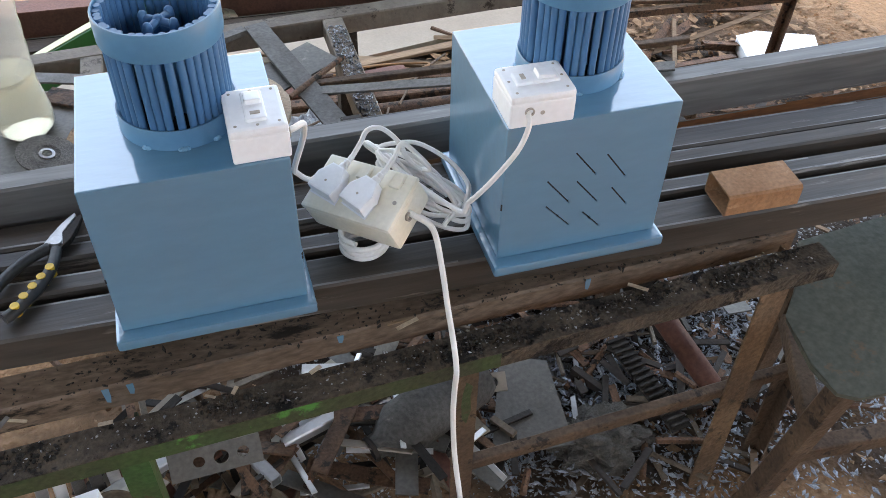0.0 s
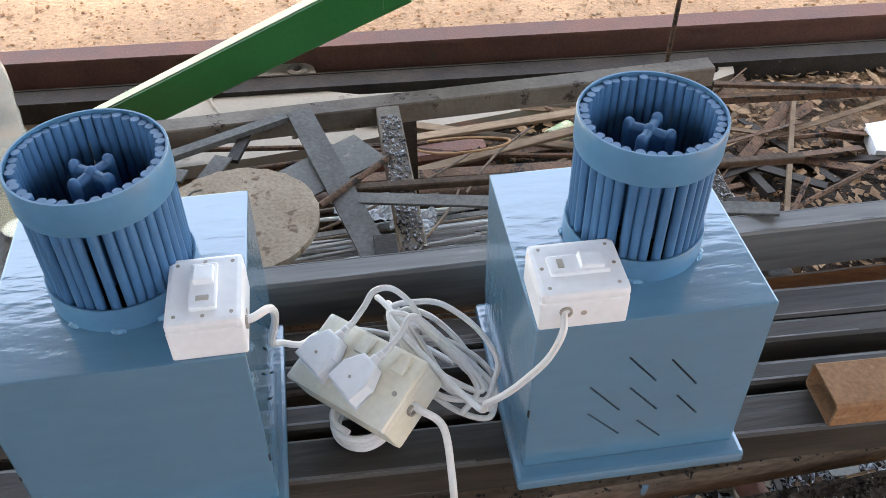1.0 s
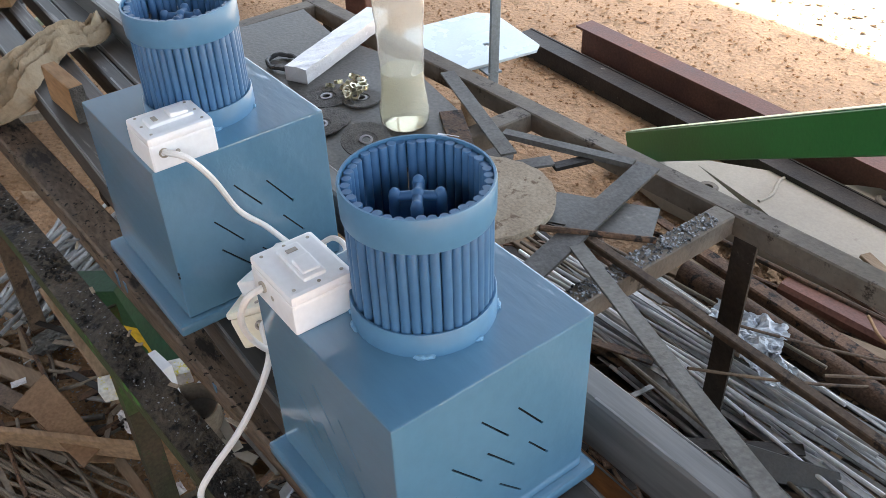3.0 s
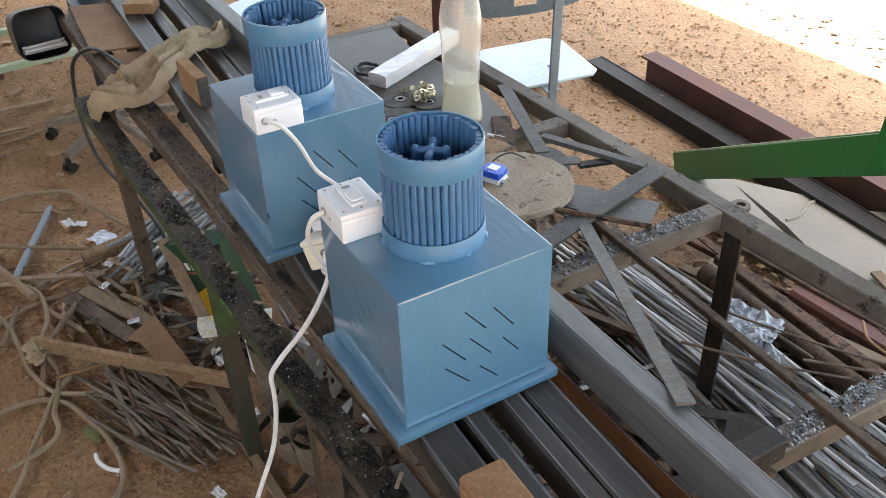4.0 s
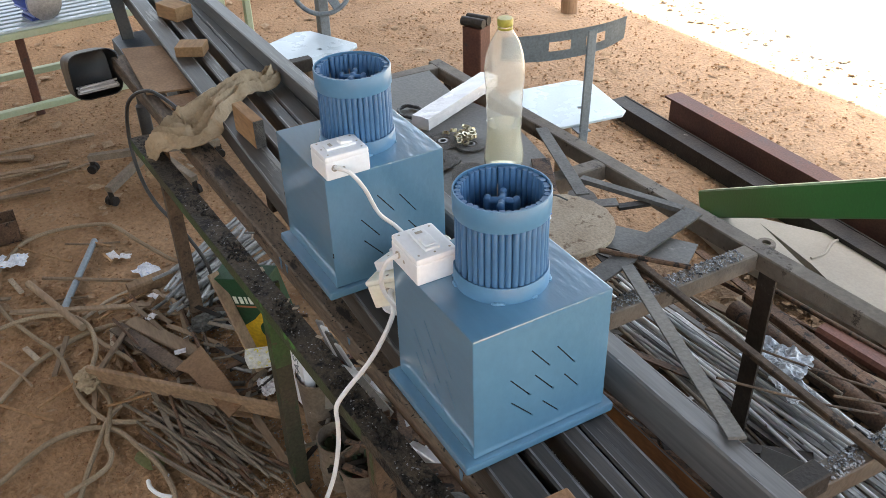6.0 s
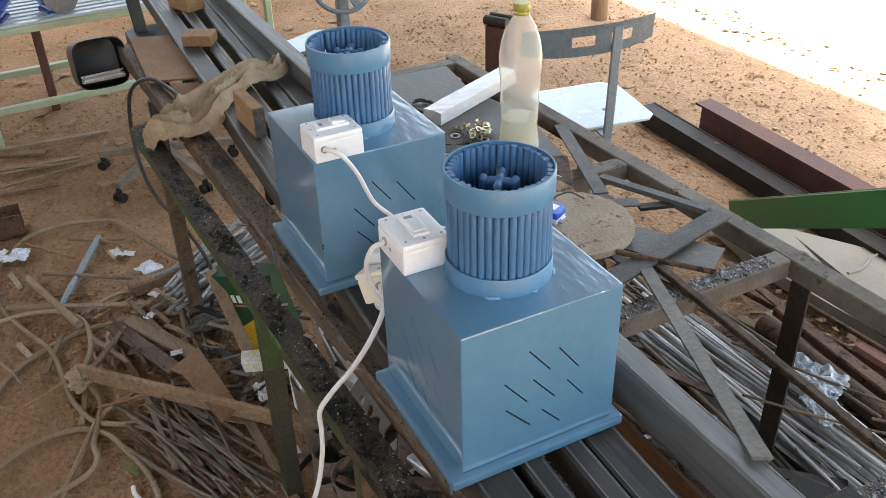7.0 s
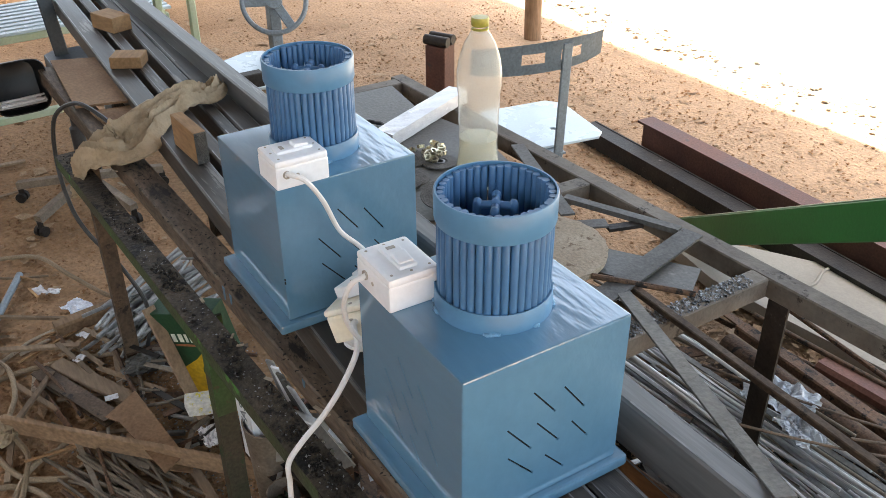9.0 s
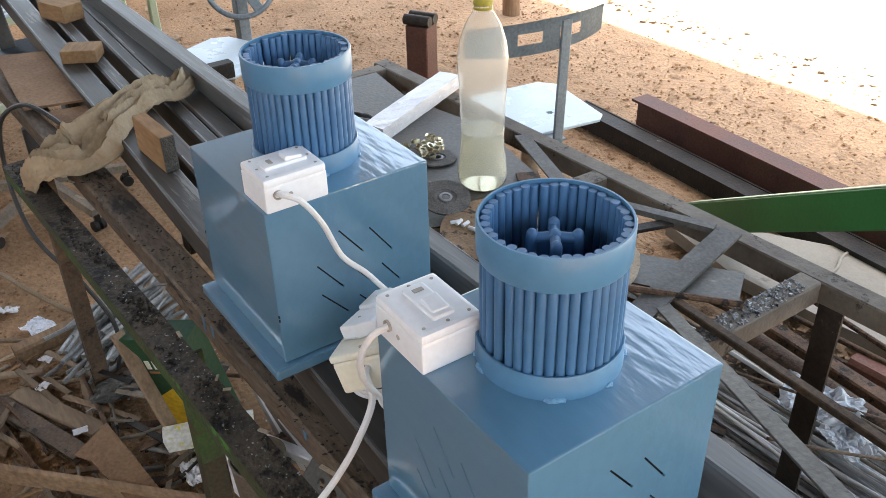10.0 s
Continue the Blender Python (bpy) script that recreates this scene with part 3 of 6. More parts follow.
        for v in bm.verts:
            v.co += Vector((noise.noise(v.co * 320), noise.noise(v.co * 320 + Vector((7, 0, 0))), noise.noise(v.co * 320 + Vector((0, 9, 0))))) * 0.0014
        part("weld_spot", bm, "weld", t, smooth=True)
    # small chips in the paint along the upright edges
    for s in ((1, 1, -1) if not front_slots else (-1,)):
        bm = B()
        box(bm, (0.0022, 0.0022, rnd.uniform(0.004, 0.012)), pose(s * (w / 2 - 0.0010), -d / 2 + 0.0010, rnd.uniform(0.07, 0.22), 0, 0, 45 * s))
        part("paint_chip", bm, "hollow", t)
    return t


machine(0.1255, 0.1255, 0.251, 0.251, 1.043, False, 0.0, (0.0045, 0.000, 0.421))
machine(0.656, 0.1205, 0.251, 0.250, 1.034, True, -0.3, (0.008, -0.002, 0.414))


# ---- switches, socket and cables ----
def switch(x, y, z, turn, depth, hole=0.0):
    t = thing("switch_box", "white plastic surface switch with a rocker, on the machine's top", "switch", "white switches", m=pose(x, y, z, 0, 0, turn))
    bm = B()
    box(bm, (0.089, depth + 0.001, 0.037), pose(0, 0, 0.0185), bevel=0.003)
    part("back_box", bm, "white", t)
    bm = B()
    box(bm, (0.0892, depth + 0.0012, 0.013), pose(0, 0, 0.0415), bevel=0.005)
    part("cover_plate", bm, "white", t)
    bm = B()
    box(bm, (0.060, 0.026, 0.006), pose(0, 0, 0.0500), bevel=0.0025)
    part("surround", bm, "white", t)
    bm = B()
    box(bm, (0.024, 0.020, 0.008), pose(0.012, 0, 0.0535, 0, 8, 0), bevel=0.002)
    part("rocker", bm, "white", t)
    bm = B()
    box(bm, (0.006, 0.012, 0.002), pose(-0.018, 0, 0.0531), bevel=0.0006)
    part("indicator", bm, "grime", t, "small smoky indicator window")
    for sx, sy in ((0.036, 0), (-0.036, 0), (0.034, depth / 2 - 0.009), (-0.034, depth / 2 - 0.009), (0.034, 0.009 - depth / 2), (-0.034, 0.009 - depth / 2)):
        bm = B()
        cyl(bm, 0.0020, 0.0016, pose(sx, sy, 0.0477), 10)
        part("screw", bm, "grime", t)
    bm = B()
    lathe(bm, [(0.0045, 0), (0.0065, 0), (0.0065, 0.003), (0.0045, 0.003)], 14, pose(hole, -depth / 2, 0.024, 90, 0, 0), close=True)
    part("cable_hole", bm, "grime", t)
    bm = B()
    cyl(bm, 0.0032, 0.0012, pose(hole + 0.018, -depth / 2 - 0.0003, 0.020, 90, 0, 0), 10)
    part("knockout", bm, "grime", t)
    return t


switch(0.2190, 0.048, 1.043, 90, 0.070, -0.027)
switch(0.5765, 0.031, 1.034, -1, 0.072, -0.0185)


def socket():
    ex, ez = Vector((0.104, -0.118, 0.0255)).normalized(), Vector((-0.378, -0.135, 0.917)).normalized()
    ey = ez.cross(ex).normalized()
    ez = ex.cross(ey)
    m = Matrix.Translation((0.3676, 0.1055, 0.8435)) @ Matrix((ex, ey, ez)).transposed().to_4x4()
    t = thing("socket_box", "grubby ivory double socket box lying tilted on the tubes", "socket", m=m)
    bm = B()
    box(bm, (0.156, 0.092, 0.046), pose(0, 0, 0.015), bevel=0.005)
    part("back_box", bm, "ivory", t)
    bm = B()
    box(bm, (0.158, 0.094, 0.010), pose(0, 0, 0.043), bevel=0.004)
    part("cover_plate", bm, "ivory", t)
    for sx in (-0.008, 0.05):
        bm = B()
        box(bm, (0.018, 0.024, 0.006), pose(sx + 0.003, 0.030, 0.050), bevel=0.0015)
        part("rocker", bm, "ivory", t)
    for sx in (-0.030, 0.030):
        bm = B()
        cyl(bm, 0.003, 0.002, pose(sx * 2.2, -0.003, 0.0485), 10)
        part("screw", bm, "grime", t)
    bm = B()
    lathe(bm, [(0.0045, 0), (0.007, 0), (0.007, 0.004), (0.0045, 0.004)], 14, pose(0.0785, -0.005, 0.022, 0, 90, 0), close=True)
    part("cable_hole", bm, "grime", t)
    return m


def plug(m, label):
    t = thing("plug", label, "plug", "white plugs", m=m)
    bm = B()
    out = [(-0.024, -0.022), (0.024, -0.022), (0.025, 0.004), (0.012, 0.026), (-0.012, 0.026), (-0.025, 0.004)]
    slab(bm, out, 0.020, pose(0, 0, 0.020))
    part("plug_body", bm, "white", t, bevel=0.003)
    bm = B()
    lathe(bm, [(0.007, 0), (0.0065, 0.008), (0.005, 0.010), (0.0055, 0.016), (0.004, 0.018), (0.0045, 0.026)], 12, pose(0, 0.024, 0.010, -90, 0, 0))
    part("strain_relief", bm, "cable", t, smooth=True)
    bm = B()
    cyl(bm, 0.002, 0.001, pose(0, -0.004, 0.0203), 8)
    part("screw", bm, "grime", t)
    return t


SOCK = socket()
P1 = SOCK @ pose(-0.043, -0.004, 0.049, 0, 0, -12)
P2 = SOCK @ pose(0.018, -0.010, 0.049, 0, 0, -16)
plug(P1, "white three-pin plug pushed into the socket box")
plug(P2, "white three-pin plug pushed into the socket box")


def cord(pts, r=0.0042, mat="cable", label="white flexible power cable between switch and socket", name="power_cable", n=7):
    bm = B()
    sweep(bm, smoothed(pts, n), r, 8)
    return solo(name, bm, mat, label, "cable", smooth=True)


def tip(m):
    return m @ Vector((0, 0.050, 0.010)), m @ Vector((0, 0.072, 0.016))


cord([(0.250, 0.021, 1.068), (0.262, 0.024, 1.069), (0.276, 0.042, 1.060), (0.276, 0.068, 1.018), (0.264, 0.098, 0.950), (0.270, 0.130, 0.912), (0.290, 0.160, 0.872), (0.315, 0.196, 0.848), (0.370, 0.212, 0.825), (0.430, 0.190, 0.815), (0.475, 0.150, 0.812)], label="white cable from a machine's switch to the socket box")
a, b = tip(P1)
cord([a, b, b + Vector((0.014, 0.012, 0.012)), b + Vector((0.036, 0.016, 0.008)), b + Vector((0.058, 0.004, -0.012)), (0.440, 0.150, 0.882), (0.472, 0.120, 0.862), (0.492, 0.085, 0.838), (0.470, 0.070, 0.815)], 0.0038, label="white cable looping from a plug into the coil")
a, b = tip(P2)
coil = [a, b, b + Vector((0.012, 0.012, 0.010)), b + Vector((0.026, 0.010, 0.002)), (0.462, 0.120, 0.885)]
ax, bx = Vector((0.050, -0.046, -0.024)), Vector((0.026, 0.032, 0.014))
for k in range(0, 52):
    q = 2 * math.pi * k / 10 + 2.6
    w = 1 + 0.13 * math.sin(k * 1.7) + 0.08 * math.sin(k * 0.53)
    coil.append(Vector((0.458, 0.132, 0.846)) + ax * w * math.cos(q) + bx * (0.72 + 0.3 * math.sin(k * 0.37)) * math.sin(q) + Vector((0.010 * math.sin(k * 0.23), 0.012 * math.cos(k * 0.31), 0.0008 * k - 0.02)))
coil += [(0.478, 0.040, 0.872), (0.488, 0.014, 0.905), (0.502, -0.008, 0.945), (0.520, -0.022, 0.985), (0.538, -0.028, 1.020), (0.551, -0.022, 1.048), (0.556, -0.004, 1.056)]
cord(coil, 0.0038, label="white cable coiled on the tubes, running up to a switch")
for dx, dy, dz in ((0.0, 0.0, 0.0), (0.012, -0.008, -0.004)):
    cord([(0.440 + dx, 0.110 + dy, 0.850), (0.415 + dx, 0.160 + dy, 0.880 + dz), (0.392 + dx, 0.205 + dy, 0.884 + dz), (0.388 + dx, 0.222 + dy, 0.872 + dz), (0.405 + dx, 0.215 + dy, 0.856), (0.450 + dx, 0.165 + dy, 0.846), (0.488 + dx, 0.110 + dy, 0.838)], 0.0038, label="white cable strand standing out of the coil")
loop = []
for k in range(30):
    q = 2 * math.pi * k / 8.3 + 1.0
    loop.append((0.352 + 0.033 * math.cos(q) * (1 + 0.1 * math.sin(k)), 0.086 + 0.030 * math.sin(q), 0.786 + 0.0011 * k))
cord(loop, label="white cable loops tucked under the socket box")
cord([SOCK @ Vector((0.072, 0.002, 0.022)), SOCK @ Vector((0.086, 0.000, 0.020)), (0.442, 0.030, 0.850), (0.447, 0.000, 0.800), (0.446, -0.035, 0.755), (0.444, -0.076, 0.716), (0.442, -0.099, 0.684), (0.440, -0.100, 0.640), (0.438, -0.104, 0.580),
      (0.437, -0.122, 0.500), (0.438, -0.158, 0.420), (0.440, -0.210, 0.300), (0.442, -0.270, 0.150), (0.446, -0.330, 0.030), (0.47, -0.40, 0.008), (0.62, -0.60, 0.008)], 0.0046, label="long white supply cable hanging over the bench edge to the ground")


# ---- bench: tubes, rail, beams, legs ----
def tube(y0, y1, w, h, top, x0, x1, mat, label, name="steel_tube", group="tubes on the bench", wall=0.003):
    bm = B()
    bar(bm, (x0, y0, top - h / 2), (x1, y1, top - h / 2), rect(w, h, 0.004), inner=rect(w - 2 * wall, h - 2 * wall, 0.003))
    t = solo(name, bm, mat, label, "steel tube", group)
    r = random.Random(int(1000 * abs(y0)) + 7)
    # pale streaks along the top edges: rubbed wear, with sky sheen put into the colour
    for s in (-1, 1):
        x = x0 + r.uniform(0.05, 0.5)
        while x < x1 - 0.4:
            e = min(x + r.uniform(0.3, 1.1), x1 - 0.03)
            f, g = (x - x0) / (x1 - x0), (e - x0) / (x1 - x0)
            o = s * (w / 2 - r.uniform(0.004, 0.007))
            bm = B()
            bar(bm, (x, y0 + (y1 - y0) * f + o, top + 0.0001), (e, y0 + (y1 - y0) * g + o, top + 0.0001), rect(r.uniform(0.0015, 0.004), 0.0006))
            part("burnished_streak", bm, "rub_sheen", t)
            x = e + r.uniform(0.05, 0.35)
    return t


SL = -0.036
for c, w in ((0.040, 0.062), (0.1065, 0.036), (0.1725, 0.036), (0.222, 0.056)):
    y = lambda x: c + SL * (x - 0.8)
    tube(y(-3.1), y(1.95), w, 0.06, 0.78, -3.1 + rnd.uniform(-0.1, 0.1), 1.95 + rnd.uniform(-0.08, 0.05), "tube", "long dark mill-scaled steel box tube laid along the bench")
tube(0.327, 0.327, 0.044, 0.085, 0.832, -3.2, 2.1, "rail", "thick grey steel box rail along the back of the bench", "steel_rail", "rails on the bench")
tube(0.276, 0.276, 0.040, 0.050, 0.752, -2.9, 2.0, "rust", "orange rusted steel tube beside the rail", "rusty_tube", "rails on the bench")


def bench():
    t = thing("work_bench", "grimy steel trestle bench with green-smeared front beam", "bench")
    z = lambda x: 0.712 - 0.030 * x
    bm = B()
    bar(bm, (-1.42, -0.050, z(-1.42) - 0.025), (1.10, 0.068, z(1.10) - 0.025), rect(0.063, 0.050, 0.004), inner=rect(0.055, 0.042, 0.003))
    part("support_beam", bm, "beam", t, "brown rusted box beam under the tubes")
    bm = B()
    bar(bm, (-0.90, -0.095, 0.693), (1.12, 0.008, 0.680), [(0.008, 0), (0.062, 0), (0.062, -0.006), (0.008, -0.006)])
    part("front_beam", bm, "ledge", t, "angle-iron front beam black with grime")
    u0, u1 = Vector((-0.90, -0.095, 0.693)), Vector((1.12, 0.008, 0.680))
    for f0, f1, mt in ((0.0, 0.70, "greenface"), (0.70, 1.0, "ledge")):
        bm = B()
        bar(bm, u0.lerp(u1, f0), u0.lerp(u1, f1), [(0.0563, -0.002), (0.0625, -0.002), (0.0625, -0.033), (0.0563, -0.033)])
        part("front_flange", bm, mt, t, "front flange sprayed with green paint" if mt == "greenface" else "")
    for x in (-1.15, -0.33, 0.42, 1.02):
        bm = B()
        bar(bm, (x, 0.06, 0.69), (x, 0.52, 0.69), rect(0.04, 0.045, 0.003))
        part("cross_member", bm, "dark", t)
    for x, y, mt in ((-0.865, -0.085, "leg"), (-0.030, -0.060, "greendark"), (0.475, -0.035, "leg"), (1.035, -0.010, "endleg")):
        bm = B()
        e = 0.026 if x > 1 else 0.020
        bar(bm, (x, y, -0.02), (x, y, 0.675), [(-e, -e), (e, -e), (e, 0.0045 - e), (0.0045 - e, 0.0045 - e), (0.0045 - e, e), (-e, e)], up=(0, 1, 0))
        part("leg", bm, mt, t)
    for x in (-0.865, 0.0, 1.03):
        bm = B()
        bar(bm, (x, 0.47, -0.02), (x, 0.47, 0.668), rect(0.045, 0.045, 0.003), up=(0, 1, 0))
        part("leg", bm, "leg", t)
    bm = B()
    bar(bm, (0.50, -0.026, 0.304), (1.215, -0.016, 0.337), rect(0.022, 0.026, 0.003))
    part("stretcher", bm, "leg", t)
    bm = B()
    bar(bm, (-0.030, -0.060, 0.43), (-0.030, -0.060, 0.672), [(-0.0205, -0.0205), (0.0205, -0.0205), (0.0205, -0.0150), (-0.0150, -0.0150), (-0.0150, 0.0205), (-0.0205, 0.0205)], up=(0, 1, 0))
    part("green_smear", bm, "greenleg", t, "green paint smeared round the leg's top")
    bm = B()
    bar(bm, (1.20, 0.012, -0.02), (1.20, 0.012, 0.348), angle(0.034, 0.034, 0.005), up=(0, 1, 0))
    part("short_post", bm, "leg", t)
    # spray mark on the middle leg
    bm = B()
    slab(bm, [(-0.007, -0.040), (0.001, -0.055), (0.008, -0.02), (0.006, 0.02), (0.009, 0.045), (-0.002, 0.058), (-0.007, 0.03), (-0.009, 0.0)], 0.0004, pose(0.477, -0.0556, 0.53, 90, 0, 0))
    part("spray_mark", bm, "greenleg", t, "bright green spray mark")
    return t


bench()

# swarf and grit caked on the front beam
bm = B()
for k in range(2400):
    x = rnd.uniform(-0.88, 1.10)
    f = (x + 0.9) / 2.02
    y = -0.095 + 0.103 * f - rnd.triangular(0.010, 0.058, 0.032)
    if noise.noise((x * 9, y * 22, 4)) < -0.02:
        continue
    z = 0.693 - 0.013 * f
    s = 0.0010 + 0.0046 * rnd.random() ** 3
    bmesh.ops.create_cube(bm, size=1, matrix=pose(x, y, z + s * 0.3, rnd.uniform(0, 180), rnd.uniform(0, 180), rnd.uniform(0, 180)) @ Matrix.Diagonal((s * rnd.uniform(0.7, 2.2), s, s * 0.7, 1)))
solo("swarf", bm, "dirt", "black grit and swarf caked on the front beam", "debris", kind="stuff")


# ---- back table ----
def back_table():
    t = thing("angle_iron_table", "open angle-iron table frame with steel sheet, cluttered with scrap", "table")
    L = rect(0.046, 0.046, 0.003)
    zc = 0.660

    def member(name, p, q, mt="dustysteel", o=None):
        bm = B()
        bar(bm, p, q, o or L)
        part(name, bm, mt, t)
    member("back_rail", (-0.950, 0.894, zc), (1.165, 0.989, zc))
    member("end_rail", (-0.906, 0.445, zc), (-0.906, 0.872, zc))
    member("front_rail", (-0.95, 0.42, zc), (1.10, 0.42, zc))
    member("cross_bar", (0.467, 0.445, zc), (0.467, 0.934, zc))
    member("cross_bar", (1.012, 0.445, zc), (1.034, 0.960, zc))
    member("cross_bar", (-0.064, 0.445, zc), (-0.056, 0.910, zc))
    for x, y in ((-0.925, 0.915), (0.478, 0.965), (1.13, 0.985), (-0.925, 0.42), (1.07, 0.42)):
        bm = B()
        bar(bm, (x, y, -0.02), (x, y, zc - 0.024), angle(0.05, 0.05, 0.006), up=(0, -1, 0))
        part("leg", bm, "dark", t)
    bm = B()
    slab(bm, [(-0.88, 0.45), (-0.10, 0.45), (-0.03, 0.60), (-0.12, 0.79), (-0.42, 0.85), (-0.66, 0.80), (-0.87, 0.83)], 0.004, pose(0, 0, 0.6875))
    part("top_sheet", bm, "sheetsteel", t, "dull grey steel sheet top")
    # weld and swarf crust on the cross bars
    for cx, y0, y1 in ((0.467, 0.50, 0.90), (1.018, 0.48, 0.80)):
        bm = B()
        for k in range(760):
            s = 0.0010 + 0.0032 * rnd.random() ** 2
            bmesh.ops.create_cube(bm, size=1, matrix=pose(cx + rnd.uniform(-0.02, 0.02), rnd.uniform(y0, y1), zc + 0.023 + s * 0.3, rnd.uniform(0, 90), rnd.uniform(0, 90), rnd.uniform(0, 90)) @ Matrix.Diagonal((s * 1.6, s, s, 1)))
        part("swarf_crust", bm, "chips", t, "grey steel grindings on the bar")
    return t


back_table()


def flat(p, q, w, h, mat, label, name="flat_bar", cat="steel bar", group="loose bars on the table", up=(0, 0, 1)):
    bm = B()
    bar(bm, p, q, rect(w, h, min(w, h) * 0.15), up=up)
    return solo(name, bm, mat, label, cat, group)


def rod(p, q, r, mat, label, name="steel_rod", cat="steel rod", group="loose rods", bow=0.0, seg=8):
    p, q = Vector(p), Vector(q)
    side = (q - p).cross(Vector((0, 0, 1))).normalized()
    pts = [p.lerp(q, k / 6) + side * bow * math.sin(math.pi * k / 6) for k in range(7)]
    bm = B()
    sweep(bm, pts, r, seg)
    return solo(name, bm, mat, label, cat, group, smooth=True)


def corner_frame():
    t = thing("flat_bar_corner", "welded corner of bare steel flat bars lying on the table frame", "steel frame")
    bm = B()
    bar(bm, (0.292, 0.920, 0.700), (0.418, 0.42, 0.700), rect(0.048, 0.006))
    part("wide_bar", bm, "flat", t)
    bm = B()
    bar(bm, (0.268, 0.905, 0.699), (0.010, 0.794, 0.697), rect(0.022, 0.012))
    part("narrow_bar", bm, "flat", t)
    bm = B()
    bar(bm, (0.190, 0.868, 0.690), (0.165, 0.790, 0.690), rect(0.022, 0.008))
    part("stub", bm, "dark", t)


corner_frame()
flat((-0.295, 0.882, 0.694), (0.085, 0.742, 0.702), 0.034, 0.005, "flat", "bare steel flat bar lying across the table frame")
flat((0.120, 0.735, 0.694), (0.150, 0.800, 0.694), 0.035, 0.005, "flat", "short steel strip beside the round board")
flat((0.345, 0.655, 0.690), (0.985, 0.338, 0.842), 0.029, 0.005, "flat", "long bare steel flat bar leaning on the rail")
rod((0.318, 0.610, 0.712), (0.455, 0.760, 0.690), 0.006, "brown", "rusty steel rod stub across the bars")
flat((0.36, 0.672, 0.692), (1.20, 0.632, 0.692), 0.018, 0.014, "leg", "thin rusty angle across the table frame")
flat((-0.14, 0.77, 0.693), (0.06, 0.66, 0.693), 0.05, 0.008, "brown", "brown steel strip under the bottle's side")
flat((0.08, 0.58, 0.6865), (0.42, 0.80, 0.6865), 0.10, 0.004, "sheetsteel", "dull steel strip under the round board")


def round_board(x, y, z, r, mat, hole, label):
    bm = B()
    n = 48
    out = [(r * (1 + 0.012 * noise.noise((k * 0.7, r * 9, 0))) * math.cos(2 * math.pi * k / n), r * (1 + 0.012 * noise.noise((k * 0.7, 3, r))) * math.sin(2 * math.pi * k / n)) for k in range(n)]
    slab(bm, out, 0.014, pose(x, y, z), [ring_pts(hole[2], 18, hole[:2])] if hole else [])
    return solo("round_board", bm, mat, label, "board", "round boards", bevel=0.0015)


round_board(0.022, 0.575, 0.703, 0.124, "disc2", (-0.026, -0.006, 0.024), "scorched round wooden board with a hole, on the sheet")
round_board(0.180, 0.592, 0.718, 0.137, "disc", None, "dusty round board lying on another board")


def tape_measure():
    t = thing("tape_measure", "blue and white steel tape measure on the round board", "tape measure", m=pose(0.140, 0.567, 0.7185, 0, 0, 25) @ Matrix.Scale(0.84, 4))
    bm = B()
    slab(bm, [(-0.032, -0.028), (0.030, -0.028), (0.034, -0.012), (0.028, 0.020), (0.012, 0.030), (-0.020, 0.030), (-0.034, 0.012)], 0.014, pose(0, 0, 0.014))
    part("lower_case", bm, "white", t, bevel=0.003)
    bm = B()
    slab(bm, [(-0.032, -0.028), (0.030, -0.028), (0.034, -0.012), (0.028, 0.020), (0.012, 0.030), (-0.020, 0.030), (-0.034, 0.012)], 0.014, pose(0, 0, 0.0285))
    part("upper_case", bm, "blueplastic", t, "glossy blue upper shell", bevel=0.004)
    bm = B()
    box(bm, (0.030, 0.026, 0.002), pose(-0.002, 0.002, 0.0295), bevel=0.0006)
    part("badge", bm, "white", t)
    bm = B()
    box(bm, (0.012, 0.016, 0.004), pose(0.040, -0.02, 0.008), bevel=0.001)
    part("tape_hook", bm, "alu", t)
    bm = B()
    sweep(bm, smoothed([(-0.03, 0.028, 0.02), (-0.02, 0.06, 0.03), (0.0, 0.09, 0.032), (0.03, 0.115, 0.012)], 6), 0.0025, 6)
    part("strap", bm, "rubber", t, smooth=True)


tape_measure()


def bottle():
    t = thing("plastic_bottle", "clear plastic bottle partly filled with yellowish liquid, on the sheet", "bottle", m=pose(-0.172, 0.672, 0.6880))
    prof = [(0.030, 0.004), (0.044, 0.002), (0.052, 0.012), (0.0535, 0.035), (0.050, 0.062), (0.0465, 0.085), (0.0450, 0.115), (0.0465, 0.135), (0.0455, 0.150), (0.0475, 0.172),
            (0.0465, 0.185), (0.0490, 0.215), (0.0480, 0.228), (0.0515, 0.255), (0.0520, 0.285), (0.0470, 0.320), (0.0360, 0.352), (0.0230, 0.374), (0.0165, 0.384), (0.0165, 0.394)]
    bm = B()
    inner = [(r - 0.0008, z + 0.0008) for r, z in prof]
    lathe(bm, [(0.002, 0.004), *prof, *inner[::-1], (0.002, 0.0052)], 40)
    o = part("bottle_shell", bm, "pet", t, "thin clear plastic shell", smooth=True)
    o.visible_shadow = False
    bm = B()
    fill = [(r - 0.0014, z + 0.0014) for r, z in prof if z < 0.12] + [(0.0442, 0.128)]
    lathe(bm, [(0.002, 0.006), *fill], 40)
    part("liquid", bm, "liquid", t, "pale yellow liquid", smooth=True)
    bm = B()
    lathe(bm, [(0.0185, 0.392), (0.0200, 0.394), (0.0200, 0.408), (0.0185, 0.411), (0.002, 0.4115)], 28)
    part("cap", bm, "cap", t, "olive-yellow screw cap", smooth=True)
    bm = B()
    lathe(bm, [(0.0175, 0.383), (0.0195, 0.384), (0.0195, 0.388), (0.0175, 0.389)], 28, close=True)
    part("neck_ring", bm, "cap", t, smooth=True)


bottle()


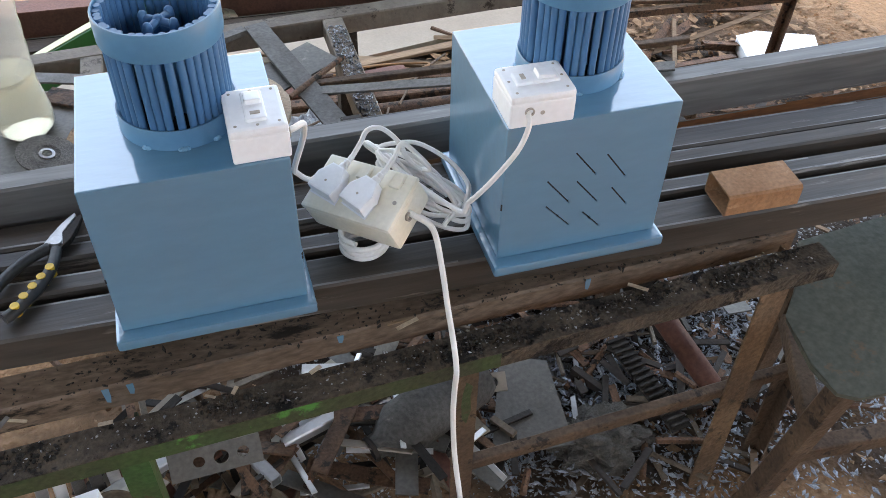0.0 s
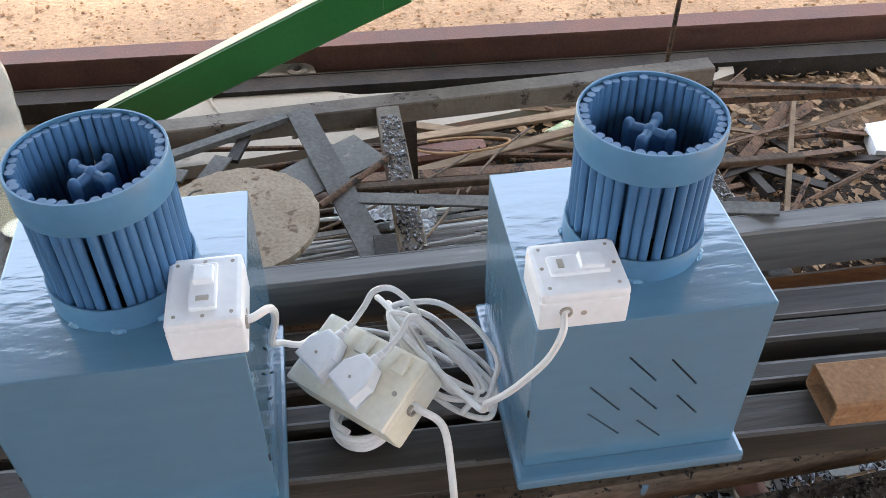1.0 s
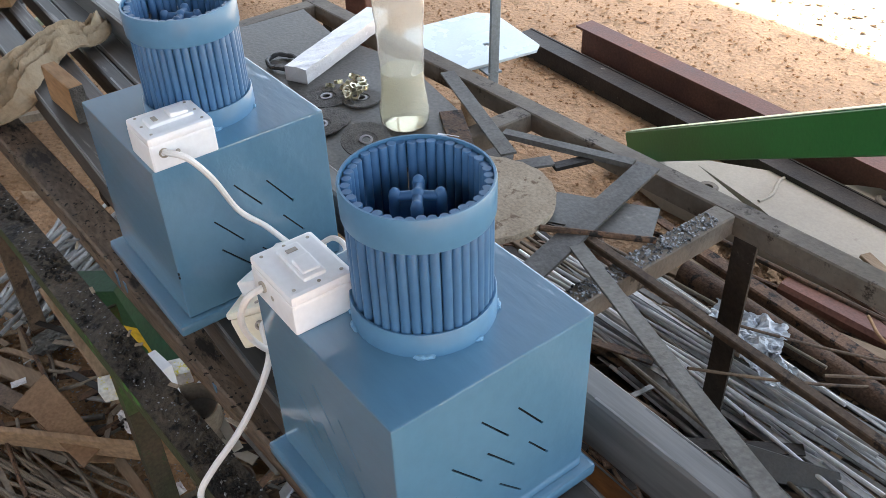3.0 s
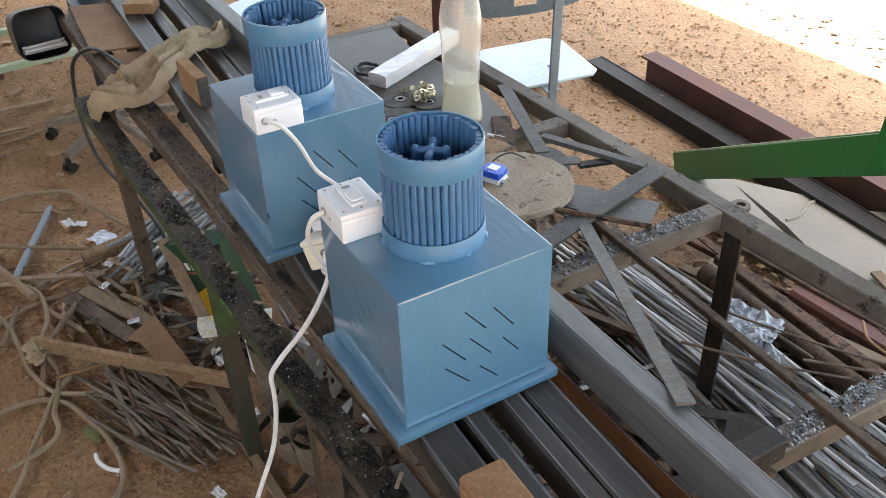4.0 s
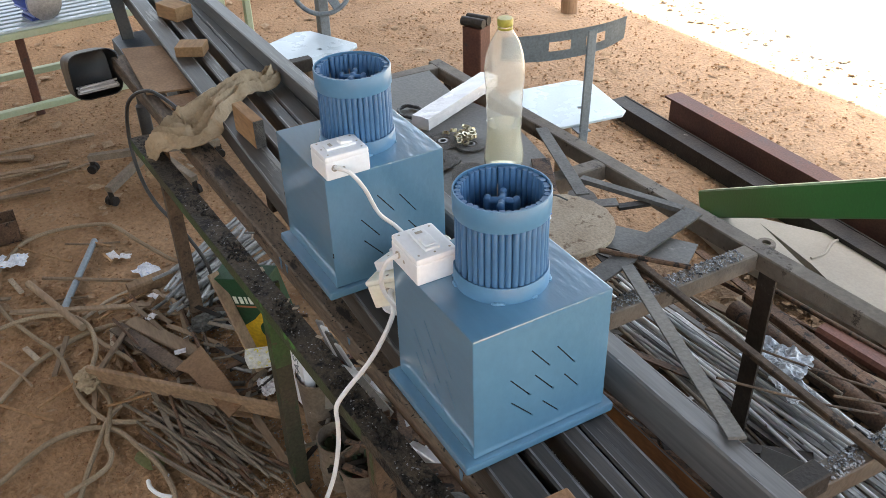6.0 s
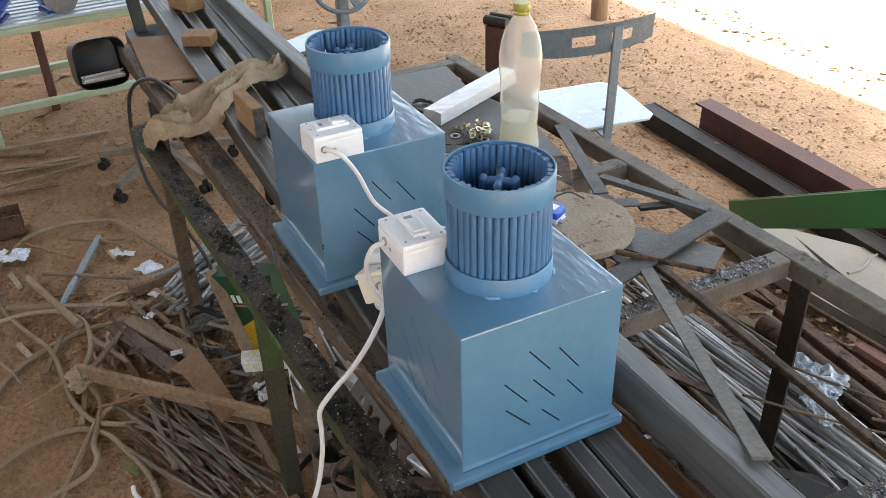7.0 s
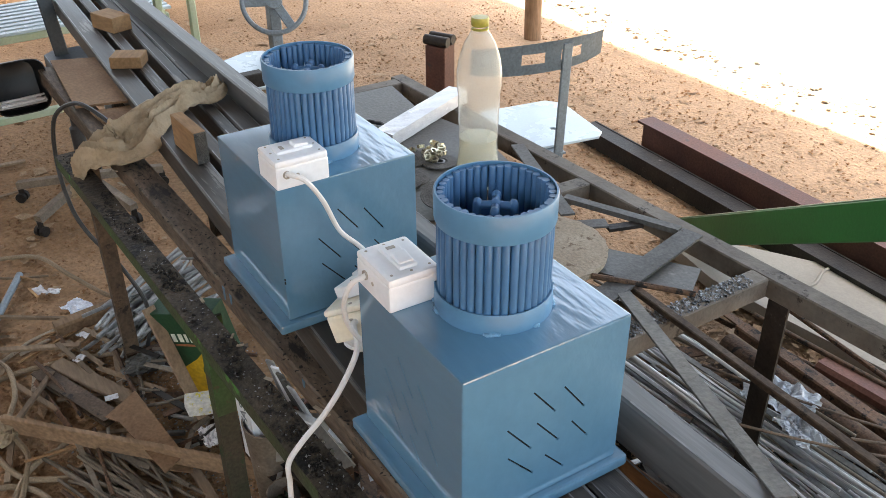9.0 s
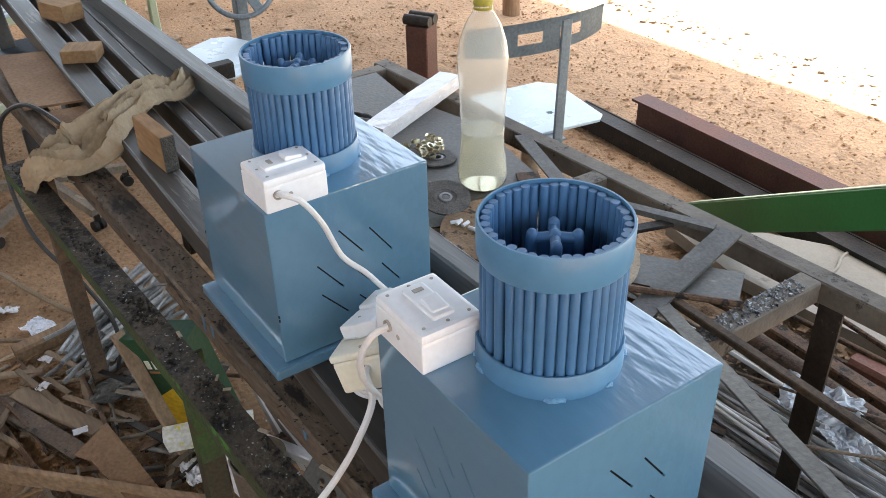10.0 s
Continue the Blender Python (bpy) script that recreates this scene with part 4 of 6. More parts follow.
def wrapped_plank():
    bm = B()
    p, q = Vector((-0.495, 0.592, 0.707)), Vector((-0.655, 0.930, 0.709))
    d = (q - p)
    n, s = 16, Vector((d.y, -d.x, 0)).normalized()
    rings = []
    for k in range(n + 1):
        c = p + d * k / n
        w = 0.030 * (1 + 0.10 * noise.noise((k * 1.3, 0, 0)))
        ring = []
        for a, b in ((-1, -1), (0.3, -1), (1, -1), (1.03, 0.3), (1, 1), (0.1, 1.08), (-1, 1), (-1.03, 0)):
            ring.append(bm.verts.new(c + s * (w * a + 0.003 * noise.noise((k, a * 3, b))) + Vector((0, 0, 0.018 * b + 0.003 * noise.noise((k * 2, b * 5, a))))))
        rings.append(ring)
    for a, b in zip(rings, rings[1:]):
        for i in range(8):
            bm.faces.new((a[i], a[(i + 1) % 8], b[(i + 1) % 8], b[i]))
    bm.faces.new(rings[0])
    bm.faces.new(rings[-1])
    solo("wrapped_section", bm, "foil", "long section wrapped in creased pale plastic film on the sheet", "wrapped bar", smooth=True)


wrapped_plank()


def disc_thing(x, y, z, r, tilt, label):
    t = thing("grinding_disc", label, "grinding disc", "grinding discs", m=pose(x, y, z, tilt, 0, rnd.uniform(0, 90)))
    bm = B()
    lathe(bm, [(0.011, 0.0), (r, 0.0), (r, 0.004), (r * 0.45, 0.0045), (r * 0.40, 0.0025), (0.011, 0.0025)], 28, close=True)
    part("abrasive_wheel", bm, "abrasive", t, smooth=True)
    bm = B()
    lathe(bm, [(0.009, 0.0015), (0.013, 0.0015), (0.014, 0.0045), (0.009, 0.0050)], 18, close=True)
    part("hub_ring", bm, "alu", t, smooth=True)


for x, y, z, r, tl in ((-0.130, 0.545, 0.712, 0.052, 14), (-0.385, 0.605, 0.6885, 0.050, 3), (-0.290, 0.555, 0.689, 0.046, 4), (-0.275, 0.525, 0.694, 0.045, 5), (-0.325, 0.66, 0.689, 0.044, 0)):
    disc_thing(x, y, z, r, tl, "worn grey grinding disc lying on the steel sheet")


def hexnut(x, y, z, turn):
    bm = B()
    slab(bm, ring_pts(0.0105, 6), 0.008, pose(0, 0, 0.008), [ring_pts(0.006, 12)])
    return solo("hex_nut", bm, "brass", "yellowish plated hexagon nut in a small heap", "nut", "heap of nuts", m=pose(x, y, z, rnd.uniform(-50, 50), rnd.uniform(-40, 40), turn))


for k in range(24):
    hexnut(-0.380 + rnd.uniform(-0.035, 0.06), 0.664 + rnd.uniform(-0.035, 0.03), 0.694 + 0.009 * (k % 3), rnd.uniform(0, 60))

rod((-0.080, 0.690, 0.693), (-0.040, 0.715, 0.693), 0.0045, "white", "short white chalk stick on the sheet", "chalk_stick", "chalk", "")
bm = B()
for k in range(6):
    a = rnd.uniform(0, 3.1)
    sweep(bm, [(-0.05 + 0.012 * k, 0.50 + 0.006 * k, 0.708), (-0.05 + 0.012 * k + 0.018 * math.cos(a), 0.50 + 0.006 * k + 0.018 * math.sin(a), 0.709)], 0.004, 6)
solo("white_stubs", bm, "white", "a few white plastic stubs on the round board", "debris", kind="stuff")
# ring of black cable on the sheet
bm = B()
sweep(bm, smoothed([(-0.60 + 0.045 * math.cos(q), 0.615 + 0.035 * math.sin(q), 0.694 + 0.004 * (k % 2)) for k, q in enumerate(np.arange(0, 12.0, 0.6))], 4), 0.005, 8)
solo("cable_ring", bm, "rubber", "black cable coiled on the steel sheet", "cable", smooth=True)


# ---- on the bench ----
def channel_offcut():
    bm = B()
    bar(bm, (0.0, 0, 0.021), (0.128, 0, 0.021), rect(0.070, 0.042, 0.004), inner=rect(0.064, 0.036, 0.003))
    solo("box_offcut", bm, "channel", "tan rusted box-section offcut lying on the tubes", "steel offcut", m=pose(0.915, 0.039, 0.781, 0, 0, -2))


channel_offcut()


def timber(x, y, z, l, w, h, rz, label, ry=0, rx=0):
    bm = B()
    box(bm, (l, w, h), pose(0, 0, h / 2), bevel=0.003)
    return solo("wood_block", bm, "wood", label, "wood block", "wood blocks", m=pose(x, y, z, rx, ry, rz))


timber(-1.229, 0.147, 0.781, 0.075, 0.092, 0.034, -31, "sawn brown wood block lying on the tubes")
dark_ended = timber(-0.527, 0.096, 0.781, 0.145, 0.030, 0.078, 3, "narrow sawn wood block with a dark end on the tubes")
bm = B()
box(bm, (0.003, 0.0285, 0.0765), pose(0.0730, 0, 0.039), bevel=0.001)
part("dark_end", bm, "mop", dark_ended, "dark sawn end")
timber(-1.62, 0.20, 0.781, 0.12, 0.07, 0.05, 20, "sawn brown wood block far along the tubes")


def pliers():
    t = thing("pliers", "combination pliers with yellow and black grips, open on the tubes", "pliers", m=pose(-0.088, 0.208, 0.7815, 0, 0, 56))
    bm = B()
    slab(bm, [(-0.012, -0.012), (0.012, -0.016), (0.040, -0.010), (0.062, -0.002), (0.062, 0.002), (0.030, 0.002), (0.0, 0.012)], 0.010, pose(0, 0, 0.016))
    part("jaw", bm, "dark", t, bevel=0.0015)
    bm = B()
    slab(bm, [(-0.012, 0.014), (0.008, 0.016), (0.036, 0.016), (0.064, 0.012), (0.060, 0.006), (0.020, 0.003), (0.0, -0.012)], 0.010, pose(0, 0, 0.0165))
    part("jaw", bm, "bright", t, bevel=0.0015)
    bm = B()
    cyl(bm, 0.009, 0.016, pose(0, 0, 0.011), 16)
    part("pivot", bm, "bright", t)
    for s, mt in ((-1, "rubber"), (1, "rubber")):
        bm = B()
        sweep(bm, smoothed([(-0.01, 0.006 * s, 0.011), (-0.045, 0.022 * s, 0.011), (-0.09, 0.028 * s, 0.011), (-0.135, 0.024 * s, 0.011), (-0.15, 0.020 * s, 0.011)], 4), 0.0085, 10)
        g = part("handle", bm, mt, t, "black grip with yellow inserts" if s < 0 else "black rubber grip", smooth=True)
        if s < 0:
            for k in range(5):
                bm = B()
                cyl(bm, 0.0065, 0.0185, pose(-0.05 - 0.02 * k, 0.0245 * s, 0.011), 10)
                part("grip_insert", bm, "yellow", g)


pliers()


def cloth_rag():
    bm = B()
    nu, nv = 150, 84
    spine = smoothed([(-0.875, 0.292, 0.790), (-0.840, 0.262, 0.787), (-0.83, 0.215, 0.786), (-0.81, 0.14, 0.786), (-0.76, 0.06, 0.776), (-0.73, 0.00, 0.748), (-0.735, -0.045, 0.738), (-0.755, -0.088, 0.715), (-0.765, -0.112, 0.665), (-0.765, -0.118, 0.625)], 8)
    wide = ((0.0, 0.035), (0.08, 0.060), (0.2, 0.080), (0.36, 0.095), (0.50, 0.150), (0.62, 0.170), (0.74, 0.125), (0.86, 0.070), (1.0, 0.030))
    top, low = [], []
    for i in range(nu + 1):
        u = i / nu
        f = u * (len(spine) - 1)
        a = int(min(f, len(spine) - 2))
        c = spine[a].lerp(spine[a + 1], f - a)
        d = (spine[a + 1] - spine[a]).normalized()
        s = Vector((0, 0, 1)).cross(d)
        s = (s - d * s.dot(d)).normalized()
        up = d.cross(s)
        w = float(np.interp(u, [p[0] for p in wide], [p[1] for p in wide])) * 0.62 * (1 + 0.15 * noise.noise((u * 6, 2, 0)))
        row, under = [], []
        for j in range(nv + 1):
            v = j / nv * 2 - 1
            ph = v * 14.0 + 5.0 * noise.noise((u * 4.2, v * 1.3, 1)) + 5.0 * u
            pinch = u * 34 + 3.5 * noise.noise((u * 5, v * 1.6, 9))
            deep = 0.75 + 0.6 * noise.noise((u * 6, v * 1.5, 4))
            edge = min(1.0, (1 - abs(v)) * 5)
            fold = deep * 0.034 * (1 - abs(math.sin(ph * 0.5))) ** 1.3 + 0.0045 * abs(math.sin(pinch)) * (1 + math.sin(ph * 0.5)) + 0.016 * noise.noise((u * 9, v * 2.6, 5)) + 0.007 * abs(noise.noise((u * 17, v * 5, 3))) + 0.003 * noise.noise((u * 36, v * 11, 6))
            rag = w * v * (1 + 0.25 * noise.noise((u * 6, 3 if v > 0 else 8, 0))) - 0.0075 * deep * math.cos(ph) + 0.006 * noise.noise((u * 9, v * 3, 7))
            h = 0.004 + max(0.0, 0.006 + fold) * (0.3 + 0.7 * edge)
            p = c + s * rag + up * h
            if p.y < 0.065 and u < 0.80 and p.y > -0.02:
                p.z -= 0.018 * (1 - abs(v))
            row.append(bm.verts.new(p))
            under.append(bm.verts.new(p - up * 0.003))
        top.append(row)
        low.append(under)
    for g, flip in ((top, False), (low, True)):
        for a, b in zip(g, g[1:]):
            for j in range(nv):
                q = (a[j], a[j + 1], b[j + 1], b[j])
                bm.faces.new(q[::-1] if flip else q)
    for i in range(nu):
        bm.faces.new((top[i][0], top[i + 1][0], low[i + 1][0], low[i][0]))
        bm.faces.new((top[i + 1][nv], top[i][nv], low[i][nv], low[i + 1][nv]))
    for j in range(nv):
        bm.faces.new((top[0][j + 1], top[0][j], low[0][j], low[0][j + 1]))
        bm.faces.new((top[nu][j], top[nu][j + 1], low[nu][j + 1], low[nu][j]))
    bmesh.ops.recalc_face_normals(bm, faces=bm.faces)
    solo("cloth_rag", bm, "cloth", "crumpled khaki cloth hanging over the bench edge", "cloth", smooth=True)


cloth_rag()

# brown board and black tray at the bench end
bm = B()
slab(bm, [(-1.46, -0.035), (-1.03, -0.06), (-0.99, 0.10), (-1.40, 0.13)], 0.006, pose(0, 0, 0.762))
solo("brown_board", bm, "cardboard", "thin brown board bridging the bench beams", "board")
bm = B()
slab(bm, [(-1.0, -0.03), (-0.90, -0.02), (-0.90, 0.10), (-0.98, 0.11)], 0.006, pose(0, 0, 0.752))
solo("brown_board", bm, "cardboard", "small brown board offcut on the bench beams", "board")


def black_bin():
    t = thing("black_can", "black plastic can cut open at one end, holding welding rods", "can", m=pose(-1.45, -0.145, 0.700, 0, -16, 2))
    w, h = 0.082, 0.080
    rim = [(w * math.copysign(abs(math.cos(q)) ** 0.45, math.cos(q)), h * math.copysign(abs(math.sin(q)) ** 0.45, math.sin(q))) for q in (2 * math.pi * (k + 0.5) / 28 for k in range(28))]
    rows = [(-0.15, 0.55), (-0.145, 0.86), (-0.125, 0.97), (0.0, 1.0), (0.055, 1.0), (0.058, 0.965), (0.0, 0.955), (-0.120, 0.92), (-0.132, 0.5)]
    bm = B()
    rings = [[bm.verts.new((x + (0.030 * b / h if x > 0.03 else 0.0), a * f, b * f)) for a, b in rim] for x, f in rows]
    for a, b in zip(rings, rings[1:]):
        for k in range(28):
            bm.faces.new((a[k], a[(k + 1) % 28], b[(k + 1) % 28], b[k]))
    bm.faces.new(rings[0])
    bm.faces.new(rings[-1])
    part("can_shell", bm, "gloss", t, "glossy black plastic shell", smooth=True)
    for k in range(24):
        bm = B()
        z = -0.052 + 0.006 * (k % 4)
        sweep(bm, [(0.006 + 0.007 * (k // 4), -0.064 + rnd.uniform(-0.006, 0.006), z), (0.016 + 0.006 * (k // 4), 0.058 + rnd.uniform(-0.008, 0.010), z + rnd.uniform(-0.004, 0.006))], 0.0032, 6)
        part("welding_rod", bm, "bright", t, smooth=True)


M["gloss"] = material("glossy_black_plastic", (0.008, 0.008, 0.009), (0.012, 0.012, 0.013), 0.45, 0, 12, 120, 0.1)
black_bin()
cord([(-0.83, 0.0, 0.745), (-0.92, -0.02, 0.765), (-1.02, -0.06, 0.775), (-1.09, -0.11, 0.72), (-1.10, -0.13, 0.60), (-1.02, -0.135, 0.50), (-0.93, -0.12, 0.44), (-0.88, -0.06, 0.33), (-0.84, -0.02, 0.20), (-0.86, -0.04, 0.05), (-0.9, -0.05, 0.01)],
     0.006, "rubber", "black welding cable hanging over the bench edge", "welding_cable")


def swivel_chair():
    t = thing("swivel_chair", "dark swivel chair with a dusty five-legged base, beyond the bench", "chair", m=pose(-2.00, 0.075, 0))
    for k in range(5):
        a = radians(235 + 72 * k)
        ux, uy = math.cos(a), math.sin(a)
        bm = B()
        top = smoothed([(0.02 * ux, 0.02 * uy, 0.115), (0.12 * ux, 0.12 * uy, 0.105), (0.29 * ux, 0.29 * uy, 0.072)], 4)
        bar(bm, top[0], top[-1], [(-0.019, -0.015), (0.019, -0.015), (0.015, 0.012), (-0.015, 0.012)])
        leg = part("base_leg", bm, "pot", t, "dusty tapered leg of the base")
        bm = B()
        for s_ in (-0.013, 0.013):
            cyl(bm, 0.020, 0.015, pose(0.285 * ux - s_ * uy, 0.285 * uy + s_ * ux, 0.018, 90, 0, 235 + 72 * k), 16)
        box(bm, (0.02, 0.02, 0.03), pose(0.285 * ux, 0.285 * uy, 0.045))
        part("castor", bm, "dark", leg)
    bm = B()
    lathe(bm, [(0.035, 0.075), (0.038, 0.12), (0.026, 0.13), (0.026, 0.32), (0.016, 0.33), (0.016, 0.535)], 18)
    part("column", bm, "rubber", t, smooth=True)
    bm = B()
    slab(bm, [(-0.10, -0.04), (0.11, -0.04), (0.13, 0.02), (0.13, 0.34), (0.09, 0.38), (-0.10, 0.38), (-0.14, 0.32), (-0.14, 0.0)], 0.05, pose(0, 0, 0.585))
    part("seat", bm, "chairdark", t, "dark worn seat", bevel=0.008)
    bm = B()
    bar(bm, (-0.06, 0.02, 0.57), (-0.13, -0.01, 1.02), rect(0.05, 0.014, 0.004), up=(1, 0, 0))
    part("back_post", bm, "chairdark", t)


M["chairdark"] = material("dark_vinyl", (0.030, 0.038, 0.045), (0.045, 0.055, 0.064), 0.5, 0, 9, 110, 0.2)
swivel_chair()


# ---- beyond the table ----
bm = B()
bar(bm, (-1.40, 2.125, 0.0), (4.2, 1.845, 0.0), [(-0.045, 0), (0.045, 0), (0.045, 0.075), (0.038, 0.075), (0.038, 0.008), (-0.038, 0.008), (-0.038, 0.075), (-0.045, 0.075)])
bar(bm, (-1.40, 2.125, 0.066), (4.2, 1.845, 0.066), rect(0.075, 0.012))
solo("steel_channel", bm, "dark", "long dark grey steel channel lying on the ground", "steel channel", "long sections on the ground")
bm = B()
bar(bm, (-1.17, 2.246, 0.074), (4.4, 1.957, 0.074), ibeam(0.085, 0.15, 0.010))
solo("steel_beam", bm, "oxide", "long red-oxide steel beam lying on the ground", "steel beam", "long sections on the ground")


def arm_plate():
    t = thing("loader_arm", "flat grey steel loader arm with eye holes, lying on the ground", "machine arm")
    bm = B()
    out = [(-0.50, 1.70), (-0.28, 1.90), (-0.034, 2.045), (0.050, 2.030), (0.14, 2.135), (0.20, 2.180), (0.27, 2.185), (0.312, 2.15), (0.322, 2.09), (0.312, 2.04), (0.34, 1.995), (0.454, 1.955), (0.95, 1.925), (1.41, 1.925), (1.60, 1.965),
           (1.69, 1.965), (1.735, 1.93), (1.72, 1.88), (1.64, 1.85), (1.1, 1.80), (0.45, 1.70), (0.1, 1.66), (-0.2, 1.64)]
    slot = [(0.29, 1.772), (0.31, 1.755), (0.42, 1.755), (0.43, 1.772), (0.42, 1.790), (0.31, 1.790)]
    slit = [(-0.26, 1.868), (0.0, 1.792), (0.16, 1.752), (0.178, 1.768), (0.02, 1.818)]
    slab(bm, out, 0.045, pose(0, 0, 0.058), [ring_pts(0.020, 18, (0.256, 2.115)), ring_pts(0.028, 18, (1.652, 1.922)), ring_pts(0.020, 16, (1.480, 1.905)), ring_pts(0.014, 14, (0.376, 1.842)), ring_pts(0.012, 14, (0.236, 1.748)), slot, slit])
    part("arm_web", bm, "plate", t)
    bm = B()
    slab(bm, [(0.045, 2.022), (0.300, 2.022), (0.310, 2.05), (0.318, 2.09), (0.308, 2.145), (0.268, 2.178), (0.205, 2.172), (0.145, 2.130)], 0.010, pose(0, 0, 0.069), [ring_pts(0.020, 18, (0.256, 2.115))])
    part("doubler_plate", bm, "plate", t)
    for x, y, z in ((0.256, 2.115, 0.058), (-0.142, 1.772, 0.050)):
        bm = B()
        lathe(bm, [(0.016, z), (0.034, z), (0.034, z + 0.020), (0.029, z + 0.024), (0.016, z + 0.022)], 24, pose(x, y, 0), close=True)
        part("eye_boss", bm, "dustysteel", t, smooth=True)
    for pts in ([(-0.030, 2.040), (-0.028, 1.98), (0.004, 1.90), (0.0, 1.84)], [(0.045, 2.018), (0.17, 2.016), (0.300, 2.017)]):
        bm = B()
        sweep(bm, smoothed([(x, y, 0.060) for x, y in pts], 5), 0.006, 6)
        part("weld_line", bm, "plate", t, smooth=True)


arm_plate()
rod((1.480, 1.905, 0.0), (1.49, 1.90, 0.80), 0.008, "brown", "rusty steel rod standing upright in the arm's hole")
bm = B()
slab(bm, [(-0.10, 1.72), (0.22, 1.70), (0.25, 1.74), (0.20, 1.79), (-0.06, 1.80)], 0.012, pose(0.10, 0.03, 0.035))
solo("steel_offcut", bm, "dark", "dark steel plate offcut with rounded end on the ground", "steel offcut")


def green_frame():
    t = thing("green_gantry", "green painted steel frame with sloping brace, pale on top", "steel frame")
    p, q = Vector((-0.49, 1.828, 0.040)), Vector((0.56, 1.422, 0.714))
    bm = B()
    bar(bm, p, q, rect(0.062, 0.104, 0.004))
    part("brace", bm, "green", t)
    d = (q - p).normalized()
    up = (Vector((0, 0, 1)) - d * d.z).normalized()
    bm = B()
    bar(bm, p + up * 0.0535, q + up * 0.0535, rect(0.058, 0.002))
    part("dust_layer", bm, "palegreen", t, "pale top face of the brace")
    bm = B()
    slab(bm, [(0.505, 0.648), (0.64, 0.70), (0.74, 0.665), (0.80, 0.70), (0.80, 1.35), (0.545, 1.35)], 0.075, pose(0, 1.395, 0, 90, 0, 0))
    part("upright", bm, "green", t)
    bm = B()
    bar(bm, (0.785, 1.462, 0.752), (3.8, 0.86, 0.752), rect(0.070, 0.100, 0.004))
    part("arm", bm, "green", t)
    bm = B()
    bar(bm, (0.81, 1.458, 0.8035), (3.8, 0.86, 0.8035), rect(0.066, 0.002))
    part("dust_layer", bm, "palegreen", t)
    bm = B()
    bar(bm, (3.7, 0.88, 0.0), (3.7, 0.88, 0.70), rect(0.085, 0.085, 0.004), up=(0, 1, 0))
    part("foot", bm, "green", t)


green_frame()


# ---- chairs, stump, hand wheel, stand with motors ----
def chair(m, back=True):
    t = thing("metal_chair", "grey steel chair with a pale worn seat" + (" and slotted backrest" if back else ""), "chair", "metal chairs", m=m)
    bm = B()
    out = [(-0.18, -0.13), (-0.13, -0.18), (0.15, -0.17), (0.18, -0.14), (0.18, 0.14), (0.15, 0.17), (-0.13, 0.18), (-0.18, 0.13)]
    slab(bm, out, 0.010, pose(0, 0, 0.435), [ring_pts(0.012, 12, (0.06, 0.03))])
    part("seat", bm, "seat", t, "pale enamel seat with a hole", bevel=0.003)
    bm = B()
    lathe(bm, [(0.030, 0.0), (0.030, 0.40), (0.05, 0.423)], 18)
    part("column", bm, "greywood", t, smooth=True)
    bm = B()
    lathe(bm, [(0.15, -0.005), (0.15, 0.012), (0.035, 0.022)], 24)
    part("foot_plate", bm, "dark", t, smooth=True)
    bm = B()
    box(bm, (0.25, 0.05, 0.006), pose(0.10, -0.04, 0.4215))
    part("seat_bracket", bm, "chairgrey", t)
    if back:
        bm = B()
        bar(bm, (0.215, -0.04, 0.36), (0.235, -0.04, 0.80), rect(0.034, 0.010, 0.003), up=(1, 0, 0))
        part("back_post", bm, "chairgrey", t)
        bm = B()
        n = 24
        rows = []
        for k in range(n + 1):
            u = k / n * 2 - 1
            y, x = -0.12 + 0.235 * u, 0.232 - 0.05 * u * u * (1 if u > 0 else 0.7)
            z0, z1 = 0.715 + 0.015 * abs(u) ** 3, 0.815 - 0.004 * abs(u)
            rows.append([(x, y, z0), (x + 0.004, y, z0 + 0.033), (x + 0.006, y, z0 + 0.066), (x + 0.01, y, z1)])
        vs = [[bm.verts.new(p) for p in r] for r in rows]
        for k in range(n):
            u = (k + 0.5) / n * 2 - 1
            for j in range(3):
                if j == 1 and 0.14 < abs(u - 0.10) < 0.46:
                    continue
                bm.faces.new((vs[k][j], vs[k + 1][j], vs[k + 1][j + 1], vs[k][j + 1]))
        bmesh.ops.solidify(bm, geom=bm.faces[:], thickness=0.005)
        part("backrest", bm, "chairgrey", t, "curved grey backrest with two openings", smooth=True)
    return t


chair(pose(-0.855, 1.395, 0, 0, 0, -9))
chair(pose(-1.93, 0.79, 0, 0, 0, 25), False)


def stump():
    t = thing("steel_stump", "brown box-section stump with two round bars on top", "steel post", m=pose(-1.53, 1.42, 0, 0, 0, 28))
    bm = B()
    bar(bm, (0, 0, -0.01), (0, 0, 0.53), rect(0.09, 0.085, 0.004), up=(0, 1, 0))
    part("box_section", bm, "oxide", t)
    for s in (-0.022, 0.022):
        bm = B()
        sweep(bm, [(-0.055, s, 0.55), (0.05, s, 0.55)], 0.020, 12)
        part("round_bar", bm, "dark", t, smooth=True)


stump()


